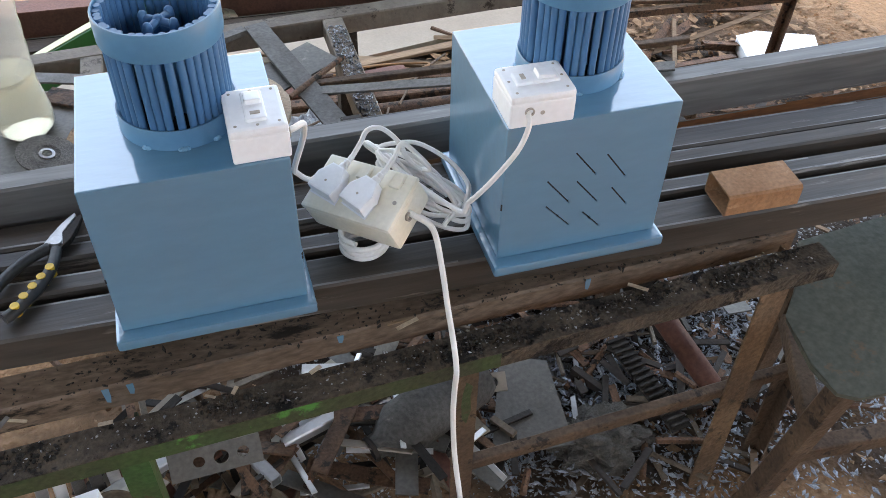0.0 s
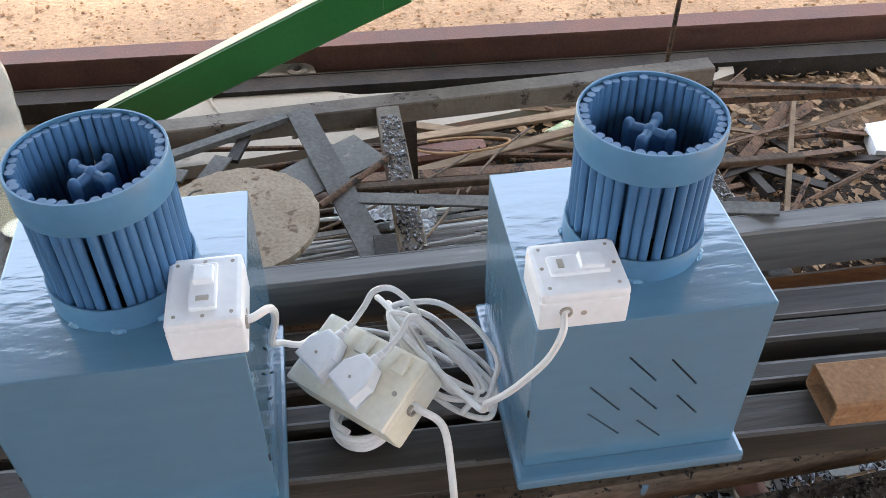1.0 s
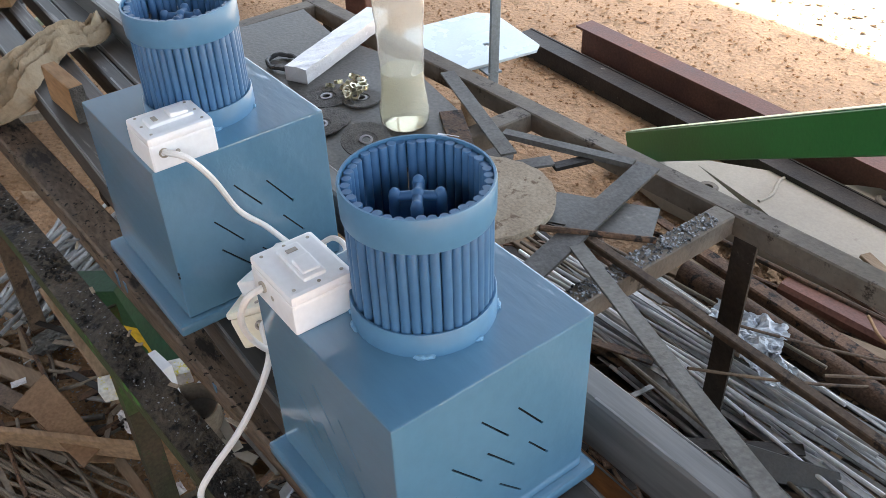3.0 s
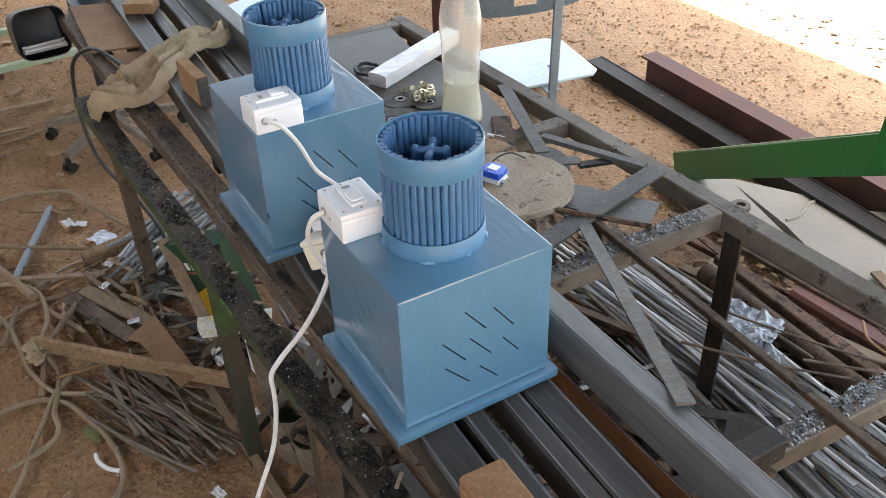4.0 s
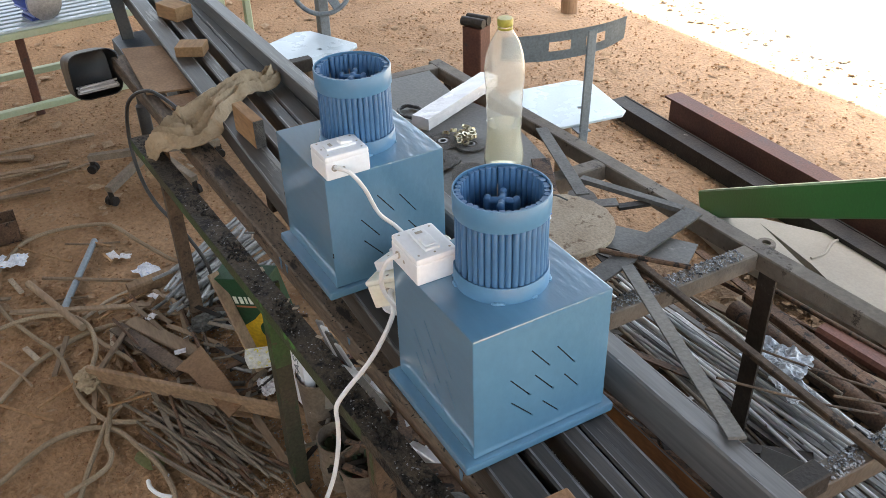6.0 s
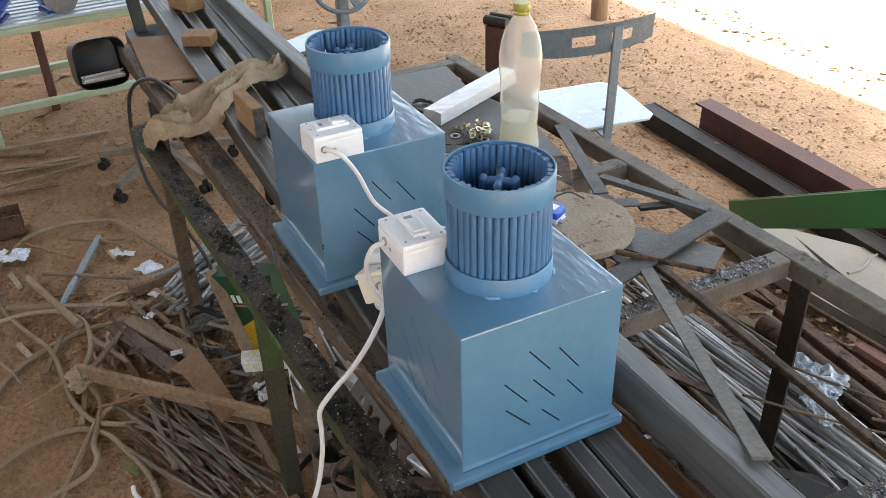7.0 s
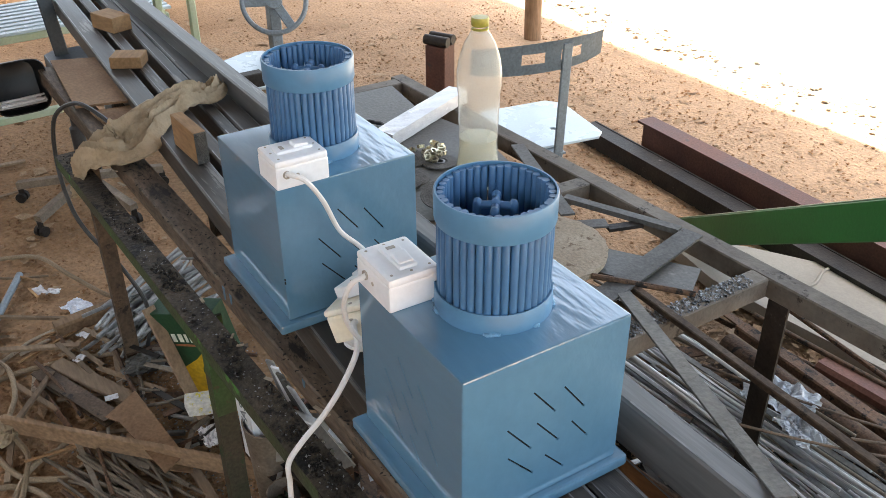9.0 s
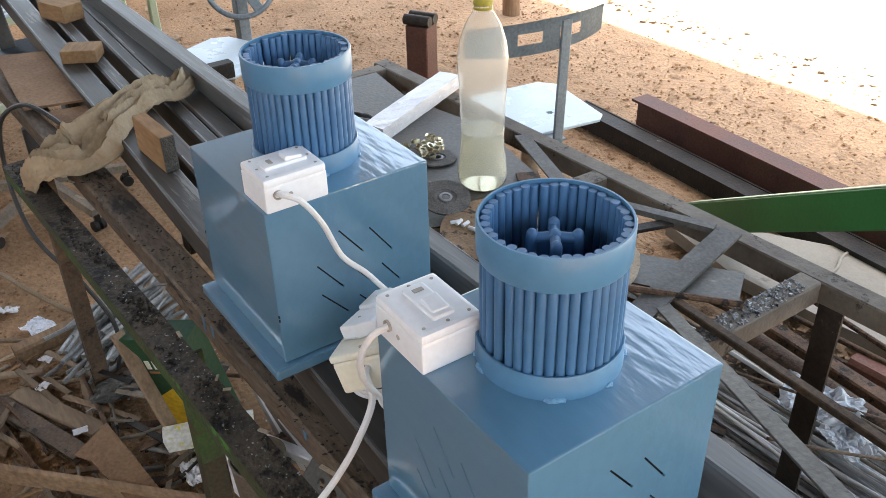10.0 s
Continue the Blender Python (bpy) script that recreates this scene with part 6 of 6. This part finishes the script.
# ---- cartons, tins and odd scrap under the bench ----
def carton():
    t = thing("green_carton", "dark green and yellow printed carton leaning in the scrap", "carton", m=pose(-0.50, 0.065, 0.085, 6, -10, 40))
    bm = B()
    box(bm, (0.19, 0.07, 0.30), pose(0, 0.0, 0.15), bevel=0.002)
    part("carton_body", bm, "cartongreen", t)
    bm = B()
    slab(bm, [(-0.094, -0.149), (0.094, -0.149), (0.094, 0.03), (0.05, 0.045), (0.0, 0.0), (-0.05, -0.03), (-0.094, -0.04)], 0.0008, pose(0.0, -0.0358, 0.15, 90, 0, 0))
    part("print_panel", bm, "yellow", t, "yellow printed panel")
    bm = B()
    slab(bm, ring_pts(0.040, 26), 0.0008, pose(0.045, -0.0367, 0.105, 90, 0, 0), [ring_pts(0.020, 20)])
    part("print_ring", bm, "cartongreen", t, "dark green printed ring")
    x = -0.085
    for w in (0.016, 0.015, 0.017, 0.017, 0.010, 0.016, 0.012):
        bm = B()
        box(bm, (w * 0.7, 0.0012, 0.026), pose(x + w / 2, -0.0358, 0.222))
        part("print_bar", bm, "ink", t)
        x += w + 0.003
    bm = B()
    box(bm, (0.07, 0.0012, 0.006), pose(-0.01, -0.0358, 0.198))
    part("print_bar", bm, "copper", t)


carton()


def tin(x, y, r, h, mat, inside, label, dents):
    t = thing("old_tin", label, "tin", "old tins under the bench", m=pose(x, y, 0.0, rnd.uniform(-4, 4), rnd.uniform(-4, 4), 0))
    bm = B()
    lathe(bm, [(r * 0.92, 0.004), (r * 0.95, h * 0.3), (r * 0.985, h * 0.32), (r * 0.985, h * 0.36), (r * 0.96, h * 0.38), (r, h * 0.96), (r * 1.03, h), (r * 0.97, h), (r * 0.9, h * 0.4), (r * 0.88, 0.02)], 28)
    for v in bm.verts:
        v.co.x += 0.006 * noise.noise(v.co * 14 + Vector((dents, 0, 0)))
        v.co.y += 0.006 * noise.noise(v.co * 14 + Vector((0, dents, 0)))
    part("tin_wall", bm, mat, t, smooth=True)
    bm = B()
    cyl(bm, r * 0.90, 0.004, pose(0, 0, h * 0.62), 24)
    part("contents", bm, inside, t)
    if inside == "leafy":
        for k in range(22):
            a, l = rnd.uniform(0, 6.28), rnd.uniform(0.03, 0.06)
            bm = B()
            e = Vector((math.cos(a), math.sin(a), rnd.uniform(0.2, 1.0))).normalized() * l
            bar(bm, (0.3 * r * math.cos(a), 0.3 * r * math.sin(a), h * 0.63), Vector((0.3 * r * math.cos(a), 0.3 * r * math.sin(a), h * 0.63)) + e, [(-0.006, 0), (0, 0.001), (0.006, 0), (0, -0.001)])
            part("leaf_blade", bm, "leafy", t)


M["leafy"] = material("dull_leaf", (0.035, 0.055, 0.03), (0.06, 0.085, 0.045), 0.6)
tin(-0.155, 0.078, 0.058, 0.26, "pot", "dirt", "grimy paint tin half full of dark dregs", 1)
tin(0.010, 0.045, 0.060, 0.15, "pot", "leafy", "rusty bucket with dark green strips inside", 2)
tin(0.115, 0.075, 0.060, 0.15, "pot", "leafy", "rusty bucket with dark green strips inside", 3)

flat((-0.730, -0.462, 0.055), (0.00, 0.190, 0.085), 0.016, 0.050, "batten", "long brown wooden batten lying across the scrap", "wooden_batten", "wooden batten", "")
flat((-0.575, -0.068, 0.37), (-0.40, -0.020, 0.11), 0.032, 0.014, "greywood", "grey-brown strip leaning by the bench leg", "leaning_strip", "strip", "")
flat((-0.32, -0.085, 0.02), (0.22, -0.055, 0.02), 0.025, 0.012, "greywood", "thin wooden batten on the earth", "wooden_batten", "wooden batten", "")
flat((-1.130, -0.250, 0.030), (-1.148, -0.030, 0.040), 0.050, 0.045, "batten", "brown wooden offcut on the earth", "wooden_offcut", "wood offcut", "")
flat((-0.965, -0.285, 0.025), (-0.675, -0.150, 0.035), 0.050, 0.012, "greywood", "brown wooden slat across the scrap", "wooden_batten", "wooden batten", "")
flat((-0.920, -0.305, 0.030), (-0.690, -0.460, 0.050), 0.016, 0.010, "greywood", "short stick lying on the hoses", "stick", "stick", "")
flat((-1.388, -0.497, 0.024), (-1.175, -0.179, 0.020), 0.012, 0.010, "greywood", "short batten lying on the earth", "wooden_batten", "wooden batten", "")
rod((-1.561, -0.281, 0.014), (-1.164, -0.468, 0.014), 0.012, "chairgrey", "grey plastic pipe lying on the earth", "grey_pipe", "pipe", "", seg=12)
rod((-1.39, -0.546, 0.018), (-1.00, -0.431, 0.034), 0.013, "greywood", "weathered round stick across the hoses", "round_stick", "stick", "", seg=10)
flat((-1.223, -0.627, 0.030), (-1.009, -0.205, 0.030), 0.020, 0.010, "greywood", "flat batten lying towards the bench", "wooden_batten", "wooden batten", "")


def channel_left():
    bm = B()
    bar(bm, (-1.785, -0.520, 0.002), (-1.835, -1.5, 0.002), [(-0.05, 0), (0.05, 0), (0.05, 0.09), (0.043, 0.09), (0.043, 0.007), (-0.043, 0.007), (-0.043, 0.09), (-0.05, 0.09)])
    solo("rusty_channel", bm, "brown", "rusty steel channel lying open side up on the earth", "steel channel")


channel_left()
for pts, z, mt, nm, lab in (([(-0.623, -0.115), (-0.532, -0.215), (-0.350, -0.150), (-0.295, -0.095)], 0.068, "cardboard", "brown_card", "torn brown board lying on the scrap"),
                            ([(-0.48, -0.16), (-0.40, -0.22), (-0.36, -0.16), (-0.42, -0.12)], 0.05, "cardboard", "brown_card", "torn brown board lying on the scrap")):
    bm = B()
    slab(bm, pts, 0.003, pose(0, 0, z, 3, -4, 0))
    solo(nm, bm, mt, lab, "board")


def leaf(x, y, s, rz):
    bm = B()
    n = 18
    c = bm.verts.new((0, 0, 0.006))
    ring = [bm.verts.new((s * (1 + 0.12 * math.sin(3 * a)) * math.cos(a), 0.7 * s * (1 + 0.1 * math.cos(2 * a)) * math.sin(a), 0.004 + 0.006 * math.sin(2 * a + x))) for a in (2 * math.pi * i / n for i in range(n - 1))]
    for i in range(len(ring) - 1):
        bm.faces.new((c, ring[i], ring[i + 1]))
    bmesh.ops.solidify(bm, geom=bm.faces[:], thickness=0.001)
    solo("fallen_leaf", bm, "leaf", "pale green fallen leaf on the earth", "leaf", "fallen leaves", smooth=True, m=pose(x, y, 0.002, 0, 0, rz))


for p, q in (((-0.977, -0.343), (-0.876, -0.368)), ((-1.027, -0.614), (-0.939, -0.587)), ((-1.469, -0.599), (-1.361, -0.576))):
    flat((*p, 0.008), (*q, 0.008), 0.018, 0.008, "disc", "short pale wood chip on the earth", "wood_chip", "wood chip", "wood chips")
for pts in ([(-1.080, -0.421), (-1.12, -0.36), (-1.143, -0.323), (-1.166, -0.237)], [(-1.088, -0.367), (-1.105, -0.32), (-1.12, -0.272)]):
    cord([(x, y, 0.010) for x, y in pts], 0.006, "disc", "pale bent twig on the earth", "twig", 4)
leaf(-0.33, -0.39, 0.050, 30)
leaf(0.08, -0.20, 0.040, 110)
bm = B()
box(bm, (0.055, 0.20, 0.036), pose(0, 0, 0), bevel=0.003)
for v in bm.verts:
    v.co += Vector((0.006 * noise.noise(v.co * 20), 0.012 * noise.noise(v.co * 30 + Vector((3, 0, 0))), 0.004 * noise.noise(v.co * 25)))
solo("food_packet", bm, "packet", "torn white and yellow packet on the scrap", "packet", m=pose(-0.385, 0.040, 0.150, -6, 4, -14))
sheetlet("food_packet", -0.36, -0.02, 0.07, 0.04, 0.025, 0.012, "foil", "crumpled white packet on the scrap", "packet", 12)
for k in range(9):
    sheetlet("paper_scrap", rnd.uniform(-1.1, 0.2), rnd.uniform(-0.30, 0.10), 0.02 + 0.03 * rnd.random(), 0.018, 0.012, 0.006, "foil", "small crumpled white scrap on the ground", "litter", 20 + k, 40 * k, 6)


def silencer():
    t = thing("silencer_can", "dark grey dented steel can with an open pipe mouth", "steel can", m=look((0.505, 0.185, 0.205), (0.335, 0.120, 0.185)))
    bm = B()
    lathe(bm, [(0.020, -0.172), (0.026, -0.172), (0.030, -0.150), (0.052, -0.118), (0.060, -0.100), (0.061, 0.0), (0.060, 0.09), (0.048, 0.115), (0.012, 0.125)], 32)
    for v in bm.verts:
        v.co += Vector((v.co.x, v.co.y, 0)).normalized() * 0.010 * noise.noise(v.co * 16)
    part("can_shell", bm, "castgrey", t, smooth=True)
    bm = B()
    lathe(bm, [(0.0225, -0.1735), (0.0268, -0.1745), (0.0290, -0.166), (0.0215, -0.160)], 24, close=True)
    part("pipe_mouth", bm, "dark", t, "rusted rim of the open mouth", smooth=True)
    # black disc painted in place of the mouth's inner shade
    bm = B()
    lathe(bm, [(0.002, -0.1726), (0.0222, -0.1728)], 24)
    part("mouth_inside", bm, "hollow", t, "near-black disc standing in for the shade in the mouth")


silencer()


def holed_plate(x, y, z, l, w, rx, rz, n, mat, label):
    bm = B()
    out = [(-l / 2, -w / 2), (l / 2, -w / 2), (l / 2, w / 2), (-l / 2, w / 2)]
    slab(bm, out, 0.008, None, [ring_pts(0.011 + 0.003 * (k % 2), 14, (l * (0.30 - 0.24 * k), 0.0)) for k in range(n)])
    solo("holed_plate", bm, mat, label, "steel plate", "holed plates", m=pose(x, y, z, rx, 0, rz))


holed_plate(0.055, 0.125, 0.28, 0.17, 0.055, 50, 2, 3, "sheetsteel", "grey steel strip with round holes in the scrap")
holed_plate(0.585, 0.20, 0.22, 0.14, 0.04, 25, -8, 2, "plate", "pale steel strip with round holes in the scrap")
rod((1.03, 0.31, 0.25), (1.13, 0.13, 0.11), 0.026, "oxide", "brown steel pipe leaning under the bench", "steel_pipe", "pipe", "", seg=18)
bm = B()
slab(bm, [(0.76, 0.24), (0.93, 0.22), (0.95, 0.48), (0.80, 0.50)], 0.004, pose(0, 0, 0.10, -6, 4, 0))
solo("steel_sheet", bm, "sheetsteel", "dull grey steel sheet lying in the scrap", "steel sheet")
bm = B()
slab(bm, [(0.60, 0.10), (0.78, 0.08), (0.80, 0.30), (0.70, 0.34)], 0.004, pose(0, 0, 0.05, 3, -3, 0))
solo("steel_sheet", bm, "sheetsteel", "dull grey steel sheet lying in the scrap", "steel sheet")


def ribbed_strip():
    t = thing("ribbed_strip", "dark ribbed steel strip lying on the ground", "steel strip", m=pose(1.01, 0.20, 0.075, 0, 0, -82))
    bm = B()
    bar(bm, (-0.14, 0, 0), (0.14, 0, 0), rect(0.05, 0.004))
    part("strip", bm, "dark", t)
    for k in range(16):
        bm = B()
        box(bm, (0.006, 0.048, 0.010), pose(-0.13 + 0.0173 * k, 0, 0.006))
        part("rib", bm, "dark", t)


ribbed_strip()


def label_box():
    t = thing("white_box", "white cardboard box with grey print in the scrap", "box", m=pose(-0.155, 0.030, 0.205, 0, -3, 6))
    bm = B()
    box(bm, (0.07, 0.03, 0.24), pose(0, 0, 0.06), bevel=0.002)
    part("box_body", bm, "white", t)
    font = bpy.data.curves.new("print", "FONT")
    font.body, font.size, font.extrude = "FAST", 0.042, 0.0004
    tmp = bpy.data.objects.new("print", font)
    me = bpy.data.meshes.new_from_object(tmp)
    bpy.data.objects.remove(tmp)
    me.materials.append(M["chairgrey"])
    o = new("print", me)
    o.parent = t
    o.matrix_basis = pose(0.014, -0.0158, 0.045, 90, -90, 0)


label_box()
for k in range(5):
    flat((-0.30 + 0.035 * k, 0.20 + 0.01 * k, 0.02), (-0.24 + 0.03 * k, 0.12, 0.34), 0.022, 0.006, ("bright", "white", "flat", "sheetsteel", "bright")[k], "pale strip standing in the scrap under the bench", "pale_strip", "strip", "strips under the bench")


# ---- small things beyond ----
def cup():
    t = thing("orange_cup", "small orange tin cup lying on its side", "cup", m=pose(0.765, 1.70, 0.035, 0, 78, -20))
    bm = B()
    lathe(bm, [(0.026, -0.03), (0.034, 0.035), (0.032, 0.035), (0.024, -0.027)], 22)
    part("cup_wall", bm, "copper", t, smooth=True)
    bm = B()
    lathe(bm, [(0.033, 0.033), (0.036, 0.033), (0.036, 0.038), (0.033, 0.038)], 22, close=True)
    part("rim", bm, "copper", t, smooth=True)


cup()
bm = B()
lathe(bm, [(0.03, -0.045), (0.034, -0.04), (0.034, 0.04), (0.03, 0.045)], 22)
solo("food_tin", bm, "tinlabel", "small printed food tin lying on its side", "tin", smooth=True, m=pose(1.06, 1.66, 0.034, 0, 90, 30))
bm = B()
slab(bm, [(-0.13, -0.06), (0.13, -0.08), (0.15, 0.05), (-0.05, 0.09), (-0.13, 0.06)], 0.05, pose(0, 0, 0.05))
solo("white_foam", bm, "white", "broken piece of white foam packing on the ground", "foam", bevel=0.004, m=pose(2.13, 1.45, 0.0, 6, 0, -12))


def brown_rack():
    t = thing("angle_iron_stand", "rusty angle-iron frame standing on the ground", "steel frame")
    for p, q in (((1.42, 1.42, 0.30), (2.06, 1.36, 0.31)), ((1.42, 1.42, 0.0), (1.42, 1.42, 0.31)), ((2.04, 1.36, 0.0), (2.06, 1.36, 0.42)), ((2.06, 1.36, 0.30), (2.20, 1.75, 0.10)), ((1.42, 1.42, 0.30), (1.75, 1.90, 0.04))):
        bm = B()
        bar(bm, p, q, angle(0.03, 0.03, 0.004), up=(0.1, 0.2, 1) if abs(p[2] - q[2]) < 0.25 else (0, 1, 0))
        part("angle_bar", bm, "brown", t)


brown_rack()
flat((1.30, 1.47, 0.318), (2.0, 1.32, 0.318), 0.02, 0.012, "brown", "thin rusty bar lying across the stand", up=(0, 0, 1))
for x, y, s in ((1.62, 2.45 - 0.42, 0.045), (1.95, 1.95, 0.05), (2.3, 1.9, 0.04)):
    bm = B()
    lathe(bm, [(s * 0.7, 0.0), (s, 0.004), (s * 1.05, 0.016), (s * 0.95, 0.016), (s * 0.85, 0.008), (s * 0.1, 0.006)], 22)
    solo("tin_lid", bm, "pot", "rusty round tin lid on the ground", "tin lid", "tin lids", smooth=True, m=pose(x, y, 0.002, rnd.uniform(-6, 6), 0, 0))


# ---- loose litter, stones and dust ----
def strew(n, where, s0, s1, mat, name, label, seed, flatness=0.5, long=1.0):
    r = random.Random(seed)
    bm = B()
    verts, faces = [], []
    base = [Vector(v) for v in ((1, 0, 0), (-1, 0, 0), (0, 1, 0), (0, -1, 0), (0, 0, 1), (0, 0, -1))]
    tri = ((0, 2, 4), (2, 1, 4), (1, 3, 4), (3, 0, 4), (2, 0, 5), (1, 2, 5), (3, 1, 5), (0, 3, 5))
    for k in range(n):
        x, y, z = where(r)
        s = s0 + (s1 - s0) * r.random() ** 2.5
        m = pose(x, y, z + s * flatness * 0.4, r.uniform(-15, 15), r.uniform(-15, 15), r.uniform(0, 360))
        o = len(verts)
        for v in base:
            verts.append(m @ Vector((v.x * s * r.uniform(0.7, 1.3) * (1 + (long - 1) * r.random()), v.y * s * r.uniform(0.6, 1.1), v.z * s * flatness)))
        faces += [(a + o, b + o, c + o) for a, b, c in tri]
    bm.free()
    me = bpy.data.meshes.new(name)
    me.from_pydata(verts, [], faces)
    me.materials.append(M[mat])
    tagged(new(name, me), label, "debris", kind="stuff")


strew(6000, lambda r: (r.uniform(-3.5, 2.6), r.uniform(-0.9, 3.1), 0.0), 0.002, 0.011, "litter", "pebbles", "small stones and crumbs on the earth", 41)
M["crumb"] = material("earth_crumb", (0.28, 0.155, 0.08), (0.19, 0.10, 0.05), 0.95, 0, 30, 200, 0.3)
strew(5000, lambda r: (r.uniform(-2.9, 0.3), r.uniform(-1.0, 0.1), 0.0), 0.002, 0.009, "crumb", "earth_crumbs", "loose crumbs of trodden earth", 51, 0.55)
strew(7000, lambda r: (r.uniform(-3.2, 2.6), r.uniform(0.8, 3.2), 0.0), 0.003, 0.013, "crumb", "earth_crumbs", "loose crumbs of trodden earth", 52, 0.5)
strew(2600, lambda r: (r.uniform(-3.5, 2.6), r.uniform(-0.9, 3.3), 0.002), 0.004, 0.016, "litter", "dry_bits", "dry leaf bits and chips on the earth", 42, 0.12, 2.5)
strew(900, lambda r: (r.uniform(-4.5, 2.8), 3.42 + 0.05 * math.sin(r.uniform(0, 9)) + r.gauss(0, 0.07), 0.0), 0.008, 0.030, "gravel", "gravel", "line of stones along the shed's edge", 43, 0.6)
strew(15000, lambda r: (r.uniform(0.2, 2.0), r.gauss(0.34, 0.22), 0.002 + 0.03 * r.random()), 0.001, 0.0058, "chips", "metal_chips", "steel chips and grindings under the bench", 44, 0.4, 2.0)
strew(3400, lambda r: (r.uniform(-0.1, 2.6), r.uniform(0.7, 2.1), 0.004 + 0.02 * r.random()), 0.004, 0.022, "litter", "dry_leaves", "dry leaves and chips among the scrap", 45, 0.15, 2.2)
M["steelchips"] = material("blue_grey_chips", (0.30, 0.33, 0.37), (0.10, 0.11, 0.13), 0.4, 0.4, 60, 300, 0.4, tone=0.15)
strew(7000, lambda r: (r.uniform(0.62, 1.55), r.gauss(0.28, 0.20), 0.004 + 0.05 * r.random()), 0.0015, 0.007, "steelchips", "turnings", "blue-grey steel turnings heaped under the bench", 55, 0.35, 3.5)
strew(2400, lambda r: (r.uniform(-1.0, 0.1), r.gauss(-0.02, 0.14), 0.004 + 0.02 * r.random()), 0.001, 0.004, "chips", "metal_chips", "steel chips by the bench legs", 46, 0.4, 2.0)
strew(520, lambda r: ((lambda x: (x, -0.103 + 0.051 * (x + 0.9) - 0.05 * r.random(), 0.690))(r.uniform(-0.85, 1.08))), 0.0007, 0.0026, "chips", "bright_chips", "pale chips and filings on the front beam", 47, 0.4, 2.0)
strew(900, lambda r: ((lambda x: (x, -0.02 + 0.045 * x + 0.06 * r.random(), 0.713 - 0.03 * x))(r.uniform(-0.85, 1.05))), 0.0008, 0.0036, "dirt", "beam_grit", "dark grit on the support beam", 48, 0.4, 2.0)

M["dryleaf"] = material("dead_leaf", (0.34, 0.24, 0.15), (0.22, 0.14, 0.08), 0.85, 0, 30, 200, 0.3)
strew(420, lambda r: (r.uniform(-4.2, -1.0), r.uniform(-1.8, 2.6), 0.002), 0.008, 0.034, "dryleaf", "dead_leaves", "dead leaves and chips scattered on the earth", 53, 0.10, 1.8)
strew(5000, lambda r: (r.uniform(-4.2, -0.8), r.uniform(-1.8, 3.0), 0.0), 0.002, 0.010, "crumb", "earth_crumbs", "loose crumbs of trodden earth", 54, 0.6)
# slivers, drips and offcuts lying on the bench's front beams
r5 = random.Random(5)
for k in range(13):
    x = r5.uniform(-0.7, 1.05)
    y = -0.093 + 0.051 * (x + 0.9) + r5.choice((-0.03, -0.012, 0.012, 0.02))
    z = 0.697 - 0.0064 * (x + 0.9) + (0.022 if y > -0.093 + 0.051 * (x + 0.9) + 0.005 else 0)
    a, l = r5.gauss(0.05, 0.35), r5.uniform(0.012, 0.045)
    flat((x - l * math.cos(a) / 2, y - l * math.sin(a) / 2, z), (x + l * math.cos(a) / 2, y + l * math.sin(a) / 2, z + 0.002), r5.uniform(0.003, 0.007), 0.002, r5.choice(("disc", "greywood", "flat", "disc", "pot", "ink")), "pale sliver lying on the grimy beam", "sliver", "sliver", "slivers on the beam")
for x, l in ((-0.045, 0.030), (-0.012, 0.022), (0.29, 0.016), (0.70, 0.024)):
    bm = B()
    z = 0.712 - 0.030 * x
    slab(bm, [(-0.005, 0), (0.005, 0), (0.0045, -l * 0.6), (0.002, -l), (-0.003, -l * 0.9)], 0.0012, pose(x, -0.0165 + 0.0468 * x, z - 0.003, 90, 0, 2.7))
    solo("paint_drip", bm, "blue", "dried blue paint drip on the support beam", "paint drip", "paint drips")
